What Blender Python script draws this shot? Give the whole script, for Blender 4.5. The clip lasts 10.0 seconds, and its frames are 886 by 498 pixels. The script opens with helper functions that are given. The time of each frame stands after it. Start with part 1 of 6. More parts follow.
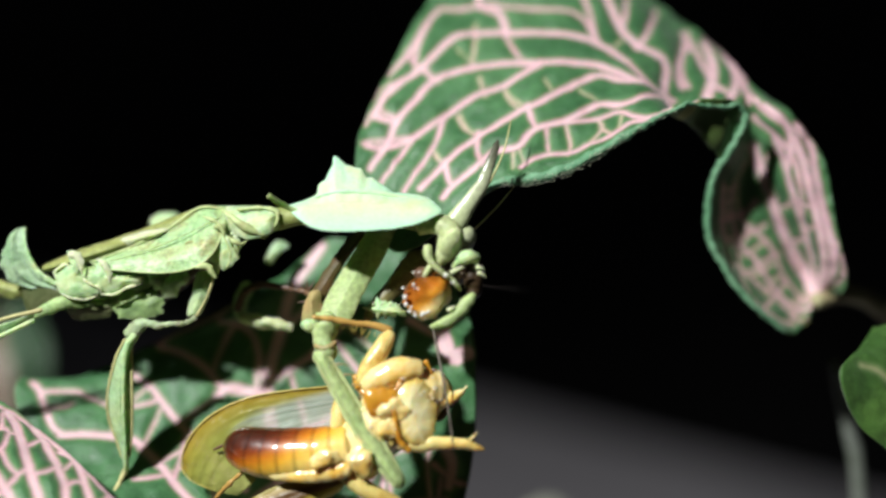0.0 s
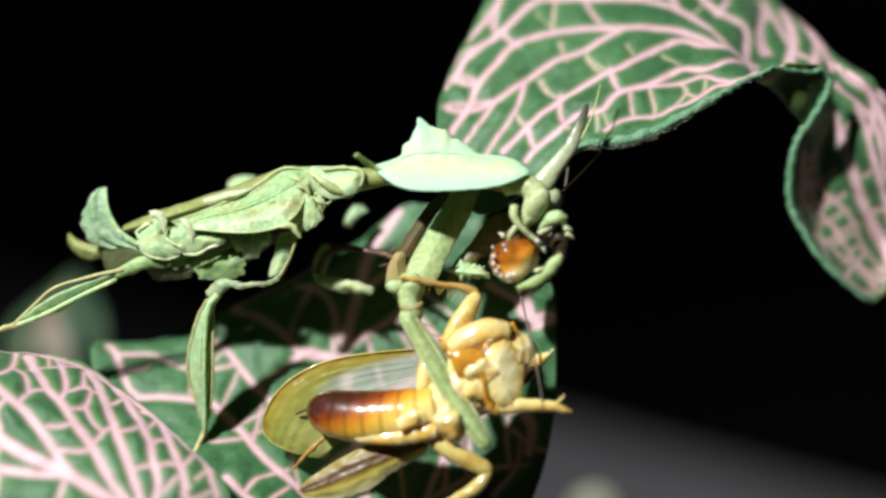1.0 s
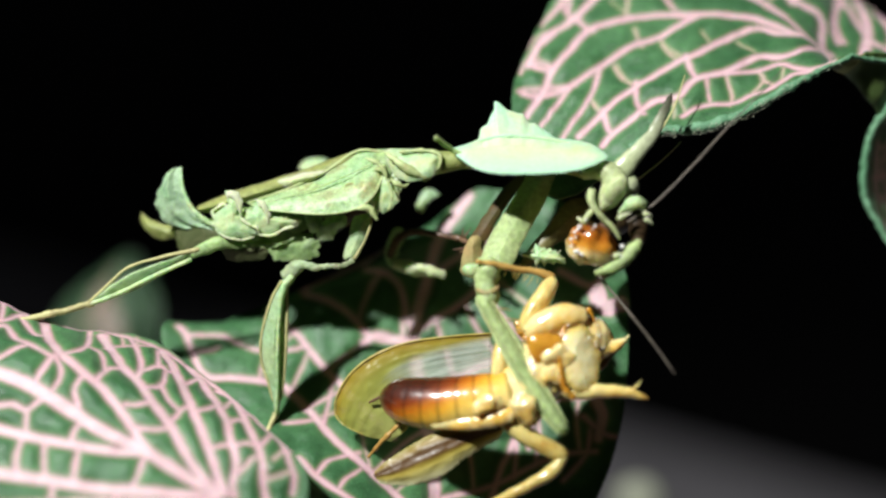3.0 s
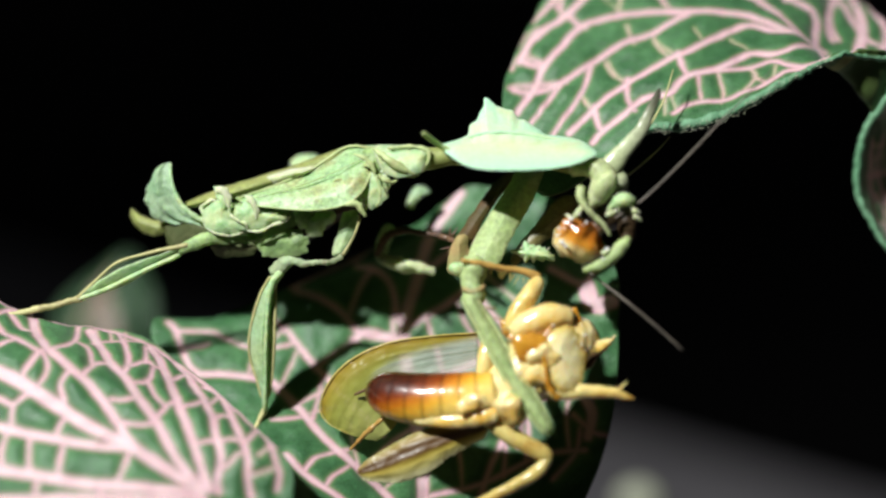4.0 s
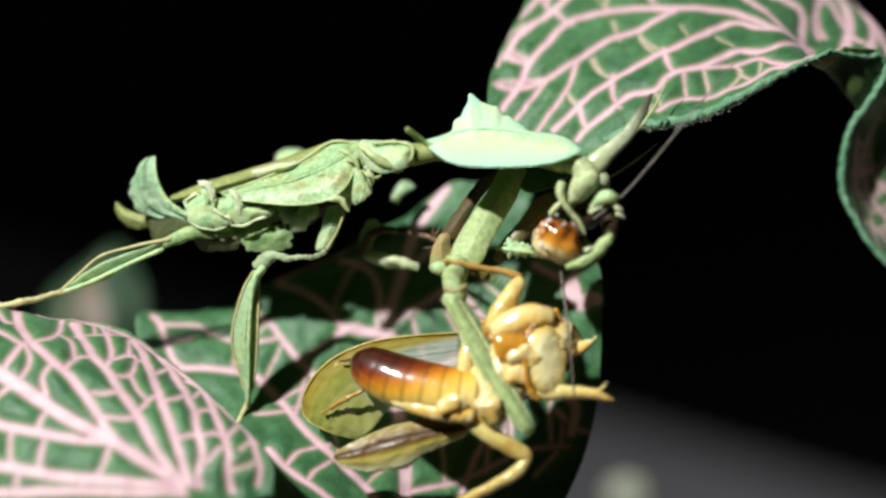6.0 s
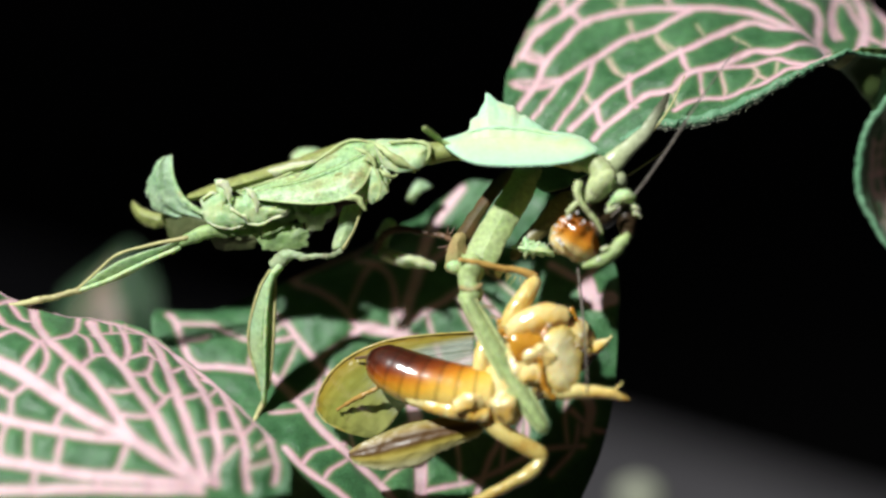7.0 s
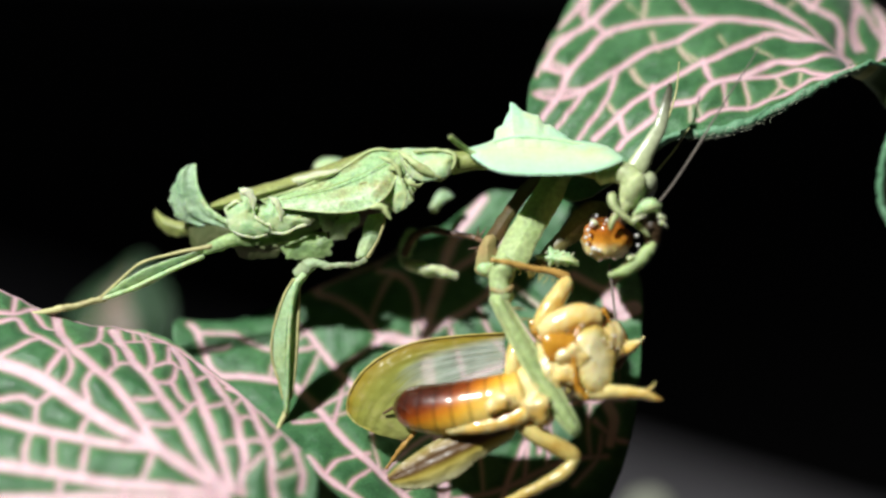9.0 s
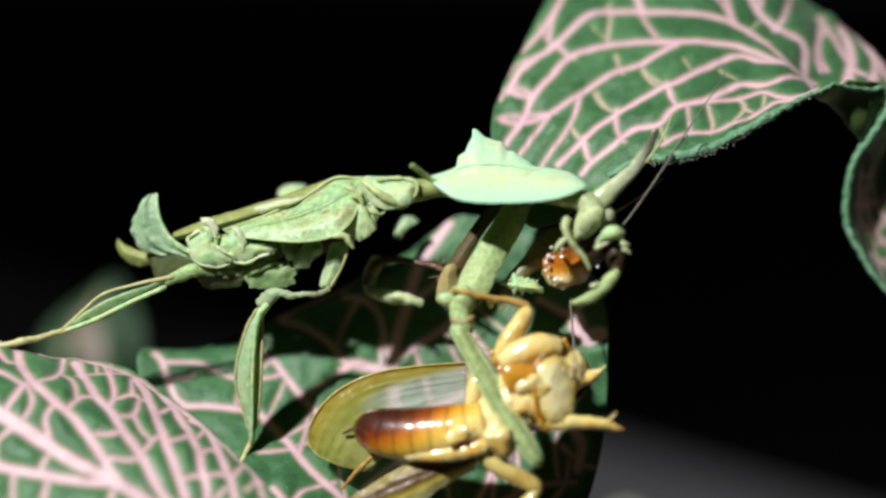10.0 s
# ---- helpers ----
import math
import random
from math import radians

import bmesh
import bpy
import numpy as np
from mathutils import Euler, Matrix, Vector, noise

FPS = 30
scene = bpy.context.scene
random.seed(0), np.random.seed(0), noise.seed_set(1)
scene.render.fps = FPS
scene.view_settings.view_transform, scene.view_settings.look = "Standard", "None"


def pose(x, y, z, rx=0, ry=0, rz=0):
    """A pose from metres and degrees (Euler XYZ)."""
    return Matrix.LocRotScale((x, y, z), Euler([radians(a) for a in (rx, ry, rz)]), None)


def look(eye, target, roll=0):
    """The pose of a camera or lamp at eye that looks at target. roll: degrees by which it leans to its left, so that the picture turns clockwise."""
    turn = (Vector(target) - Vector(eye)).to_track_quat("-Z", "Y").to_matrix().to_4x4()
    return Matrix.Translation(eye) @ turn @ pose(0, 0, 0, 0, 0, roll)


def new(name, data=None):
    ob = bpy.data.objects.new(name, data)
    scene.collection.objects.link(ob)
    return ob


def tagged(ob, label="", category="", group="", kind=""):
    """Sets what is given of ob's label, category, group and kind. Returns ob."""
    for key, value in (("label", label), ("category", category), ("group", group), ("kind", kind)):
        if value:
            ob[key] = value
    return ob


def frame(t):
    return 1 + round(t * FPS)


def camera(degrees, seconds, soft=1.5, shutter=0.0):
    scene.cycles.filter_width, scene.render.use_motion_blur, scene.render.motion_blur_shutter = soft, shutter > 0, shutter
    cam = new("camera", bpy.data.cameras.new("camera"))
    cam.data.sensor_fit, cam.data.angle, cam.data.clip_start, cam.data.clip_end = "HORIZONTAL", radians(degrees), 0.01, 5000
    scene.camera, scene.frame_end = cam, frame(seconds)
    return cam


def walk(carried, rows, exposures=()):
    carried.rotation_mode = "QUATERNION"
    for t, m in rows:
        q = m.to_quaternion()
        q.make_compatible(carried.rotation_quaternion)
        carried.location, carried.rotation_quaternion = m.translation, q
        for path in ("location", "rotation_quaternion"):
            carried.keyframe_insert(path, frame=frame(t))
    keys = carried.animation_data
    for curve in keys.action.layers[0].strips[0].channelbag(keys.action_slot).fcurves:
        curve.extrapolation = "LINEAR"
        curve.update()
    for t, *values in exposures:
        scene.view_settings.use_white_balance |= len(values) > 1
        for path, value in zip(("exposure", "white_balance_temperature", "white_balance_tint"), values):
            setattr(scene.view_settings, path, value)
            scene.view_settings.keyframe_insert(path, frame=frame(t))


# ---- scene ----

# ---- camera and its walk ----
cam = camera(38.0, 10.0, soft=2.6, shutter=0.5)
cam.data.dof.use_dof = True
cam.data.dof.focus_distance = 0.1355
cam.data.dof.aperture_fstop = 5.6

# seconds; eye in millimetres; pitch, roll and yaw in degrees
PATH = [
    (0, 0.10, -138.48, 157.05, -19.97, -0.00, -0.00),
    (0.5, -3.35, -138.74, 155.02, -19.95, 0.17, 0.29),
    (1, -8.08, -139.34, 152.29, -19.67, 0.35, 0.32),
    (1.5, -11.18, -139.75, 151.24, -19.74, 0.60, 0.62),
    (2, -12.78, -139.68, 150.80, -19.75, 0.66, 1.15),
    (2.5, -15.22, -139.70, 151.26, -19.93, 0.97, 0.76),
    (4, -12.04, -139.27, 150.25, -19.77, 0.96, 1.58),
    (4.5, -10.39, -139.39, 150.75, -20.01, 1.03, 1.86),
    (5, -9.39, -139.15, 151.01, -20.20, 1.09, 1.89),
    (6.5, -10.72, -139.04, 150.67, -20.19, 1.43, 1.48),
    (7, -11.39, -139.33, 150.26, -19.99, 1.37, 1.86),
    (7.5, -13.90, -139.45, 149.40, -19.66, 1.56, 1.48),
    (8, -14.34, -139.10, 149.94, -19.85, 1.66, 1.66),
    (8.5, -13.56, -139.51, 149.11, -19.34, 1.46, 2.08),
    (9, -14.58, -139.70, 149.15, -19.13, 1.61, 1.59),
    (9.5, -13.04, -139.32, 150.57, -19.28, 1.37, 1.76),
    (10, -12.08, -137.88, 151.95, -19.22, 1.18, 1.05),
]
walk(cam, [(t, pose(x / 1000, y / 1000, z / 1000, 90 + p, 0, a) @ pose(0, 0, 0, 0, 0, r)) for t, x, y, z, p, r, a in PATH],
     exposures=[(0.0, 0.08), (2.0, 0.12), (2.5, 0.09), (4.0, 0.0), (7.5, 0.0), (8.5, 0.05), (9.0, 0.02), (9.5, -0.12), (10.0, -0.12)])

# ---- world and light: a dark room and one hand torch above the plant ----
world = bpy.data.worlds.new("dark_room")
scene.world = world
world.use_nodes = True
world.node_tree.nodes["Background"].inputs["Color"].default_value = (0.9, 0.95, 1.0, 1)
world.node_tree.nodes["Background"].inputs["Strength"].default_value = 0.005

torch_data = bpy.data.lights.new("torch", "SPOT")
torch_data.energy = 11.2
torch_data.color = (0.95, 0.98, 0.96)
torch_data.spot_size = radians(84)
torch_data.spot_blend = 0.8
torch_data.shadow_soft_size = 0.009
torch = new("torch", torch_data)
torch.matrix_world = look((-0.198, -0.168, 0.405), (-0.005, 0.025, 0.060))

# ---- helpers for meshes, in millimetres ----
MM = 0.001
FACE = np.array((0.0, -0.94, 0.34))
PIVOT = {}


def thing(name, at, label, category, group="", kind=""):
    """An Empty at the base of a thing."""
    ob = new(name)
    ob.location = [c * MM for c in at]
    ob.empty_display_size = 0.005
    PIVOT[ob.name] = np.array(at, float)
    return tagged(ob, label, category, group, kind)


def part(name, shape, material, parent, label="", pivot=None):
    """One mesh under a thing or a part. shape: vertices, faces and named point values."""
    V, F, values = shape
    V = np.asarray(V, float)
    at = np.asarray(pivot, float) if pivot is not None else V.mean(0)
    me = bpy.data.meshes.new(name)
    me.from_pydata(((V - at) * MM).tolist(), [], [tuple(int(i) for i in f) for f in F])
    for key, data in values.items():
        me.attributes.new(key, "FLOAT", "POINT").data.foreach_set("value", np.asarray(data, np.float32))
    me.polygons.foreach_set("use_smooth", np.ones(len(me.polygons), bool))
    me.materials.append(material)
    me.update()
    ob = new(name, me)
    PIVOT[ob.name] = at
    base = np.zeros(3)
    if parent is not None:
        ob.parent = parent
        base = PIVOT[parent.name]
    ob.location = ((at - base) * MM).tolist()
    return tagged(ob, label)


def spline(knots, s):
    """Catmull-Rom through the knots at the parameters s in 0..1."""
    knots = np.asarray(knots, float)
    n = len(knots)
    x = np.clip(s, 0, 1) * (n - 1)
    i = np.clip(x.astype(int), 0, n - 2)
    t = (x - i).reshape((-1,) + (1,) * (knots.ndim - 1))
    e = np.concatenate([[2 * knots[0] - knots[1]], knots, [2 * knots[-1] - knots[-2]]])
    a, b, c, d = e[i], e[i + 1], e[i + 2], e[i + 3]
    return 0.5 * (2 * b + (c - a) * t + (2 * a - 5 * b + 4 * c - d) * t * t + (3 * b - a - 3 * c + d) * t ** 3)


def ripple(V, normals, amount, size):
    """Uneven relief along the normals."""
    return np.array([v + n * amount * noise.fractal(Vector(v / size), 0.6, 2.0, 3) for v, n in zip(V, normals)])


def tube(knots, seg=14, sub=7, flat=1.0, rings=0, depth=0.0, rough=0.04, keel=0.0, face=None):
    """A limb through knots (x, y, z, radius). flat: its thickness over its width. rings, depth: joints round it. keel: a raised line along it."""
    face = FACE if face is None else np.asarray(face, float) / np.linalg.norm(face)
    n = max(6, sub * (len(knots) - 1)) + (rings * 6 if rings else 0)
    s = np.linspace(0, 1, n)
    line = spline(knots, s)
    C, R = line[:, :3], np.maximum(line[:, 3], 0.02)
    if rings:
        R = R * (1 + depth * (np.abs(np.sin(np.pi * rings * s)) ** 0.45 - 0.7))
    T = np.gradient(C, axis=0)
    T /= np.linalg.norm(T, axis=1)[:, None] + 1e-9
    W = np.cross(T, face)
    W /= np.linalg.norm(W, axis=1)[:, None] + 1e-9
    D = np.cross(W, T)
    ang = np.linspace(0, 2 * np.pi, seg, endpoint=False)
    ca, sa = np.cos(ang), np.sin(ang)
    lift = 1 + keel * np.exp(-((sa - 1) ** 2) / 0.02)
    off = W[:, None] * ca[None, :, None] + D[:, None] * (sa * flat * lift)[None, :, None]
    V = (C[:, None] + off * R[:, None, None]).reshape(-1, 3)
    N = (off / (np.linalg.norm(off, axis=2)[:, :, None] + 1e-9)).reshape(-1, 3)
    if rough:
        V = ripple(V, N, rough, 0.9)
    F = []
    for i in range(n - 1):
        for j in range(seg):
            k = (j + 1) % seg
            F.append((i * seg + j, i * seg + k, (i + 1) * seg + k, (i + 1) * seg + j))
    V = np.concatenate([V, [C[0] - T[0] * R[0] * 0.45, C[-1] + T[-1] * R[-1] * 0.45]])
    a, b = n * seg, n * seg + 1
    for j in range(seg):
        k = (j + 1) % seg
        F.append((k, j, a))
        F.append(((n - 1) * seg + j, (n - 1) * seg + k, b))
    along = np.concatenate([np.repeat(s, seg), [0, 1]])
    around = np.concatenate([np.tile(sa, n), [0, 0]])
    return V, F, {"along": along, "around": around, "cross": np.concatenate([np.tile(ca, n), [0, 0]]),
                  "band": np.concatenate([np.repeat(np.abs(np.sin(np.pi * rings * s)) if rings else np.ones(n), seg), [1, 1]])}


def plate(outline, spine, thick=0.35, bulge=0.5, sub=5, rings=7, ragged=0.05, smooth=True, face=None):
    """A leafy plate: an outline filled towards a spine, thin at its edge, bulging to the front."""
    face = FACE if face is None else np.asarray(face, float) / np.linalg.norm(face)
    O = np.asarray(outline, float)
    m = len(O) * sub
    loop = np.concatenate([O[-2:], O, O[:3]])
    t = (2 + np.arange(m) / sub) / (len(loop) - 1)
    E = spline(loop, t) if smooth else spline(loop, (2 + np.floor(np.arange(m) / sub)) / (len(loop) - 1)) * (1 - (np.arange(m) % sub / sub))[:, None] + spline(loop, (3 + np.floor(np.arange(m) / sub)) / (len(loop) - 1)) * (np.arange(m) % sub / sub)[:, None]
    S = spline(spine, np.linspace(0, 1, 40))
    near = np.argmin(((E[:, None] - S[None]) ** 2).sum(2), axis=1).astype(float)
    for _ in range(4):
        near = (np.roll(near, 1) + near + np.roll(near, -1)) / 3
    I = S[np.clip(near.round().astype(int), 0, 39)]
    if ragged:
        out = E - I
        out /= np.linalg.norm(out, axis=1)[:, None] + 1e-9
        E = E + out * np.array([ragged * 2 * noise.fractal(Vector(e / 0.6), 0.7, 2.0, 2) for e in E])[:, None]
    V, level = [], []
    for side in (1, -1):
        for k in range(rings + 1):
            if side == -1 and k == 0:
                continue
            q = (k / rings) ** 1.9
            ring = E * (1 - q) + I * q
            lift = bulge * np.sin(q * np.pi / 2) + side * thick * 0.5 * np.sqrt(q)
            V.append(ring + face * lift)
            level += [q] * m
    V = np.concatenate(V)
    V = ripple(V, np.tile(face, (len(V), 1)), 0.06, 1.1)
    F = []

    def ring_index(side, k):
        return 0 if k == 0 else (k * m if side == 1 else (rings + k) * m)

    for side in (1, -1):
        for k in range(rings):
            a, b = ring_index(side, k), ring_index(side, k + 1)
            for j in range(m):
                i = (j + 1) % m
                f = (a + j, a + i, b + i, b + j)
                F.append(f if side == 1 else f[::-1])
    return V, F, {"along": np.array(level), "around": np.concatenate([np.ones((rings + 1) * m), -np.ones(rings * m)])}


def membrane(net, nu=40, nv=70, pleats=9, depth=0.07, thick=0.07, ragged=0.0):
    """A thin pleated wing through rows of points from its base to its tip."""
    us, vs = np.linspace(0, 1, nu), np.linspace(0, 1, nv)
    G = leaf_points(net, us, vs)
    n = np.cross(np.gradient(G, axis=1), np.gradient(G, axis=0))
    n /= np.linalg.norm(n, axis=2)[:, :, None] + 1e-9
    if (n @ FACE).mean() < 0:
        n = -n
    U, W = np.meshgrid(us, vs)
    top = G + n * (depth * np.sin(2 * np.pi * pleats * U + 1.5 * np.sin(3 * W)) * np.sin(np.pi * np.clip(U, 0.03, 0.97)))[:, :, None]
    top = ripple(top.reshape(-1, 3), n.reshape(-1, 3), 0.10, 1.6)
    if ragged:
        top += np.array([(noise.noise(Vector(p / 0.35)) * ragged * max(0.0, (u - 0.8) / 0.2), 0, noise.noise(Vector(p / 0.3)) * ragged * max(0.0, (u - 0.8) / 0.2)) for p, u in zip(top, U.ravel())])
    m = nu * nv
    idx = np.arange(m).reshape(nv, nu)
    a, b, c, d = idx[:-1, :-1].ravel(), idx[:-1, 1:].ravel(), idx[1:, 1:].ravel(), idx[1:, :-1].ravel()
    F = np.stack([a, b, c, d], 1)
    rim = np.concatenate([idx[0], idx[1:, -1], idx[-1, -2::-1], idx[-2:0:-1, 0]])
    nxt = np.roll(rim, -1)
    F = np.concatenate([F, F[:, ::-1] + m, np.stack([nxt, rim, rim + m, nxt + m], 1)])
    V = np.concatenate([top, top - n.reshape(-1, 3) * thick])
    return V, F.tolist(), {"along": np.tile(W.ravel(), 2), "cross": np.tile(U.ravel(), 2)}


def blob(at, rx, ry, rz, seg=20, lump=0.05, turn=0.0):
    """A rounded body part with an uneven skin."""
    V, F = [], []
    rows = seg // 2
    for i in range(rows + 1):
        a = np.pi * i / rows
        for j in range(seg):
            b = 2 * np.pi * j / seg
            V.append((np.sin(a) * np.cos(b), np.sin(a) * np.sin(b), np.cos(a)))
    N = np.array(V)
    V = N * (rx, ry, rz)
    V = ripple(V + np.array(at) * 0.37, N, lump * max(rx, rz), max(rx, rz) * 0.8) - np.array(at) * 0.37
    c, s = np.cos(radians(turn)), np.sin(radians(turn))
    V = np.stack([V[:, 0] * c - V[:, 2] * s, V[:, 1], V[:, 0] * s + V[:, 2] * c], 1) + np.array(at)
    for i in range(rows):
        for j in range(seg):
            k = (j + 1) % seg
            F.append((i * seg + j, i * seg + k, (i + 1) * seg + k, (i + 1) * seg + j))
    along = np.repeat(np.linspace(0, 1, rows + 1), seg)
    return V, F, {"along": along, "around": N[:, 1]}


def joined(*shapes):
    V, F, n = [], [], 0
    keys = {k: [] for k in shapes[0][2]}
    for v, f, val in shapes:
        V.append(np.asarray(v))
        F += [tuple(i + n for i in face) for face in f]
        for k in keys:
            keys[k].append(val[k])
        n += len(v)
    return np.concatenate(V), F, {k: np.concatenate(x) for k, x in keys.items()}


# ---- materials ----
def socket(node, name, value):
    node.inputs[name].default_value = value


def surface(name, colours, along=(), rough=0.5, patch=350.0, grain=2500.0, mottle=0.35, bump=0.15, soft=0.0, soft_colour=(1, 0.5, 0.2), coat=0.0, specular=0.4, clear=0.0, cells=0.0, cell_size=0.0006, specks=None, speck_size=0.0012, wet=0.06, cross=0.0, bands=0.0, crease=0.0, crease_size=0.0014, speck_from=0.50):
    """A skin of two mottled colours, or of colours that follow the length of a limb."""
    mat = bpy.data.materials.new(name)
    mat.use_nodes = True
    tree = mat.node_tree
    N, L = tree.nodes, tree.links
    bsdf = N["Principled BSDF"]
    coords = N.new("ShaderNodeTexCoord")
    large, fine = N.new("ShaderNodeTexNoise"), N.new("ShaderNodeTexNoise")
    for node, scale, detail in ((large, patch, 4.0), (fine, grain, 3.0)):
        socket(node, "Scale", scale)
        socket(node, "Detail", detail)
        L.new(coords.outputs["Object"], node.inputs["Vector"])
    mix = N.new("ShaderNodeMix")
    mix.data_type = "RGBA"
    ramp = N.new("ShaderNodeValToRGB")
    ramp.color_ramp.elements[0].position, ramp.color_ramp.elements[1].position = 0.36, 0.66
    L.new(large.outputs["Fac"], ramp.inputs["Fac"])
    L.new(ramp.outputs["Color"], mix.inputs["Factor"])
    mix.inputs["A"].default_value = (*colours[0], 1)
    mix.inputs["B"].default_value = (*colours[1], 1)
    out = mix.outputs["Result"]
    if along:
        at = N.new("ShaderNodeAttribute")
        at.attribute_name = "along"
        bend = N.new("ShaderNodeMath")
        bend.operation = "MULTIPLY_ADD"
        bend.inputs[1].default_value = 0.16
        L.new(large.outputs["Fac"], bend.inputs[0])
        L.new(at.outputs["Fac"], bend.inputs[2])
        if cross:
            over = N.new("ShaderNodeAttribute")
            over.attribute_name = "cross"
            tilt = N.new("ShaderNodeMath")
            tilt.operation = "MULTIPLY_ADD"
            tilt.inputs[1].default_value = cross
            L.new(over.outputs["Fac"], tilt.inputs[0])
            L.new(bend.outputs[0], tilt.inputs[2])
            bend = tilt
        tint = N.new("ShaderNodeValToRGB")
        tint.color_ramp.elements[0].color, tint.color_ramp.elements[1].color = (*along[0][1], 1), (*along[-1][1], 1)
        for p, c in along[1:-1]:
            tint.color_ramp.elements.new(p).color = (*c, 1)
        L.new(bend.outputs[0], tint.inputs["Fac"])
        both = N.new("ShaderNodeMix")
        both.data_type = "RGBA"
        both.inputs["Factor"].default_value = 0.92
        L.new(out, both.inputs["A"])
        L.new(tint.outputs["Color"], both.inputs["B"])
        out = both.outputs["Result"]
    if bands:
        ring = N.new("ShaderNodeAttribute")
        ring.attribute_name = "band"
        fade = N.new("ShaderNodeMapRange")
        socket(fade, "From Max", 0.55)
        socket(fade, "To Min", 1.0 - bands)
        L.new(ring.outputs["Fac"], fade.inputs["Value"])
        stripe = N.new("ShaderNodeMix")
        stripe.data_type, stripe.blend_type = "RGBA", "MULTIPLY"
        stripe.inputs["Factor"].default_value = 1.0
        L.new(out, stripe.inputs["A"])
        L.new(fade.outputs["Result"], stripe.inputs["B"])
        out = stripe.outputs["Result"]
    if specks:
        spot = N.new("ShaderNodeTexNoise")
        socket(spot, "Scale", 1.0 / speck_size)
        socket(spot, "Detail", 5.0)
        socket(spot, "Roughness", 0.65)
        L.new(coords.outputs["Object"], spot.inputs["Vector"])
        gate = N.new("ShaderNodeMapRange")
        socket(gate, "From Min", speck_from)
        socket(gate, "From Max", speck_from + 0.18)
        socket(gate, "To Max", 0.8)
        L.new(spot.outputs["Fac"], gate.inputs["Value"])
        dirt = N.new("ShaderNodeMix")
        dirt.data_type = "RGBA"
        dirt.inputs["B"].default_value = (*specks, 1)
        L.new(gate.outputs["Result"], dirt.inputs["Factor"])
        L.new(out, dirt.inputs["A"])
        out = dirt.outputs["Result"]
    if cells:
        net = N.new("ShaderNodeTexVoronoi")
        net.feature = "DISTANCE_TO_EDGE"
        socket(net, "Scale", 1.0 / cell_size)
        L.new(coords.outputs["Object"], net.inputs["Vector"])
        edge = N.new("ShaderNodeMapRange")
        socket(edge, "From Max", 0.12)
        socket(edge, "To Min", 1.0 - cells)
        L.new(net.outputs["Distance"], edge.inputs["Value"])
        web = N.new("ShaderNodeMix")
        web.data_type, web.blend_type = "RGBA", "MULTIPLY"
        web.inputs["Factor"].default_value = 1.0
        L.new(out, web.inputs["A"])
        L.new(edge.outputs["Result"], web.inputs["B"])
        out = web.outputs["Result"]
    shade = N.new("ShaderNodeMix")
    shade.data_type, shade.blend_type = "RGBA", "OVERLAY"
    shade.inputs["Factor"].default_value = mottle
    L.new(out, shade.inputs["A"])
    L.new(fine.outputs["Fac"], shade.inputs["B"])
    L.new(shade.outputs["Result"], bsdf.inputs["Base Color"])
    socket(bsdf, "Roughness", rough)
    socket(bsdf, "Specular IOR Level", specular)
    socket(bsdf, "Coat Weight", coat)
    socket(bsdf, "Coat Roughness", wet)
    if soft:
        socket(bsdf, "Subsurface Weight", soft)
        socket(bsdf, "Subsurface Radius", soft_colour)
        socket(bsdf, "Subsurface Scale", 0.0012)
    if clear:
        see = N.new("ShaderNodeBsdfTransparent")
        both = N.new("ShaderNodeMixShader")
        both.inputs[0].default_value = clear
        L.new(bsdf.outputs[0], both.inputs[1])
        L.new(see.outputs[0], both.inputs[2])
        L.new(both.outputs[0], N["Material Output"].inputs["Surface"])
    if bump:
        b = N.new("ShaderNodeBump")
        socket(b, "Strength", bump)
        socket(b, "Distance", 0.0002)
        L.new(fine.outputs["Fac"], b.inputs["Height"])
        L.new(b.outputs["Normal"], bsdf.inputs["Normal"])
        if crease:
            fold = N.new("ShaderNodeTexNoise")
            fold.noise_type = "RIDGED_MULTIFRACTAL"
            socket(fold, "Scale", 1.0 / crease_size)
            socket(fold, "Detail", 2.0)
            L.new(coords.outputs["Object"], fold.inputs["Vector"])
            c = N.new("ShaderNodeBump")
            socket(c, "Strength", crease)
            socket(c, "Distance", 0.0003)
            L.new(fold.outputs["Fac"], c.inputs["Height"])
            L.new(c.outputs["Normal"], b.inputs["Normal"])
    return mat


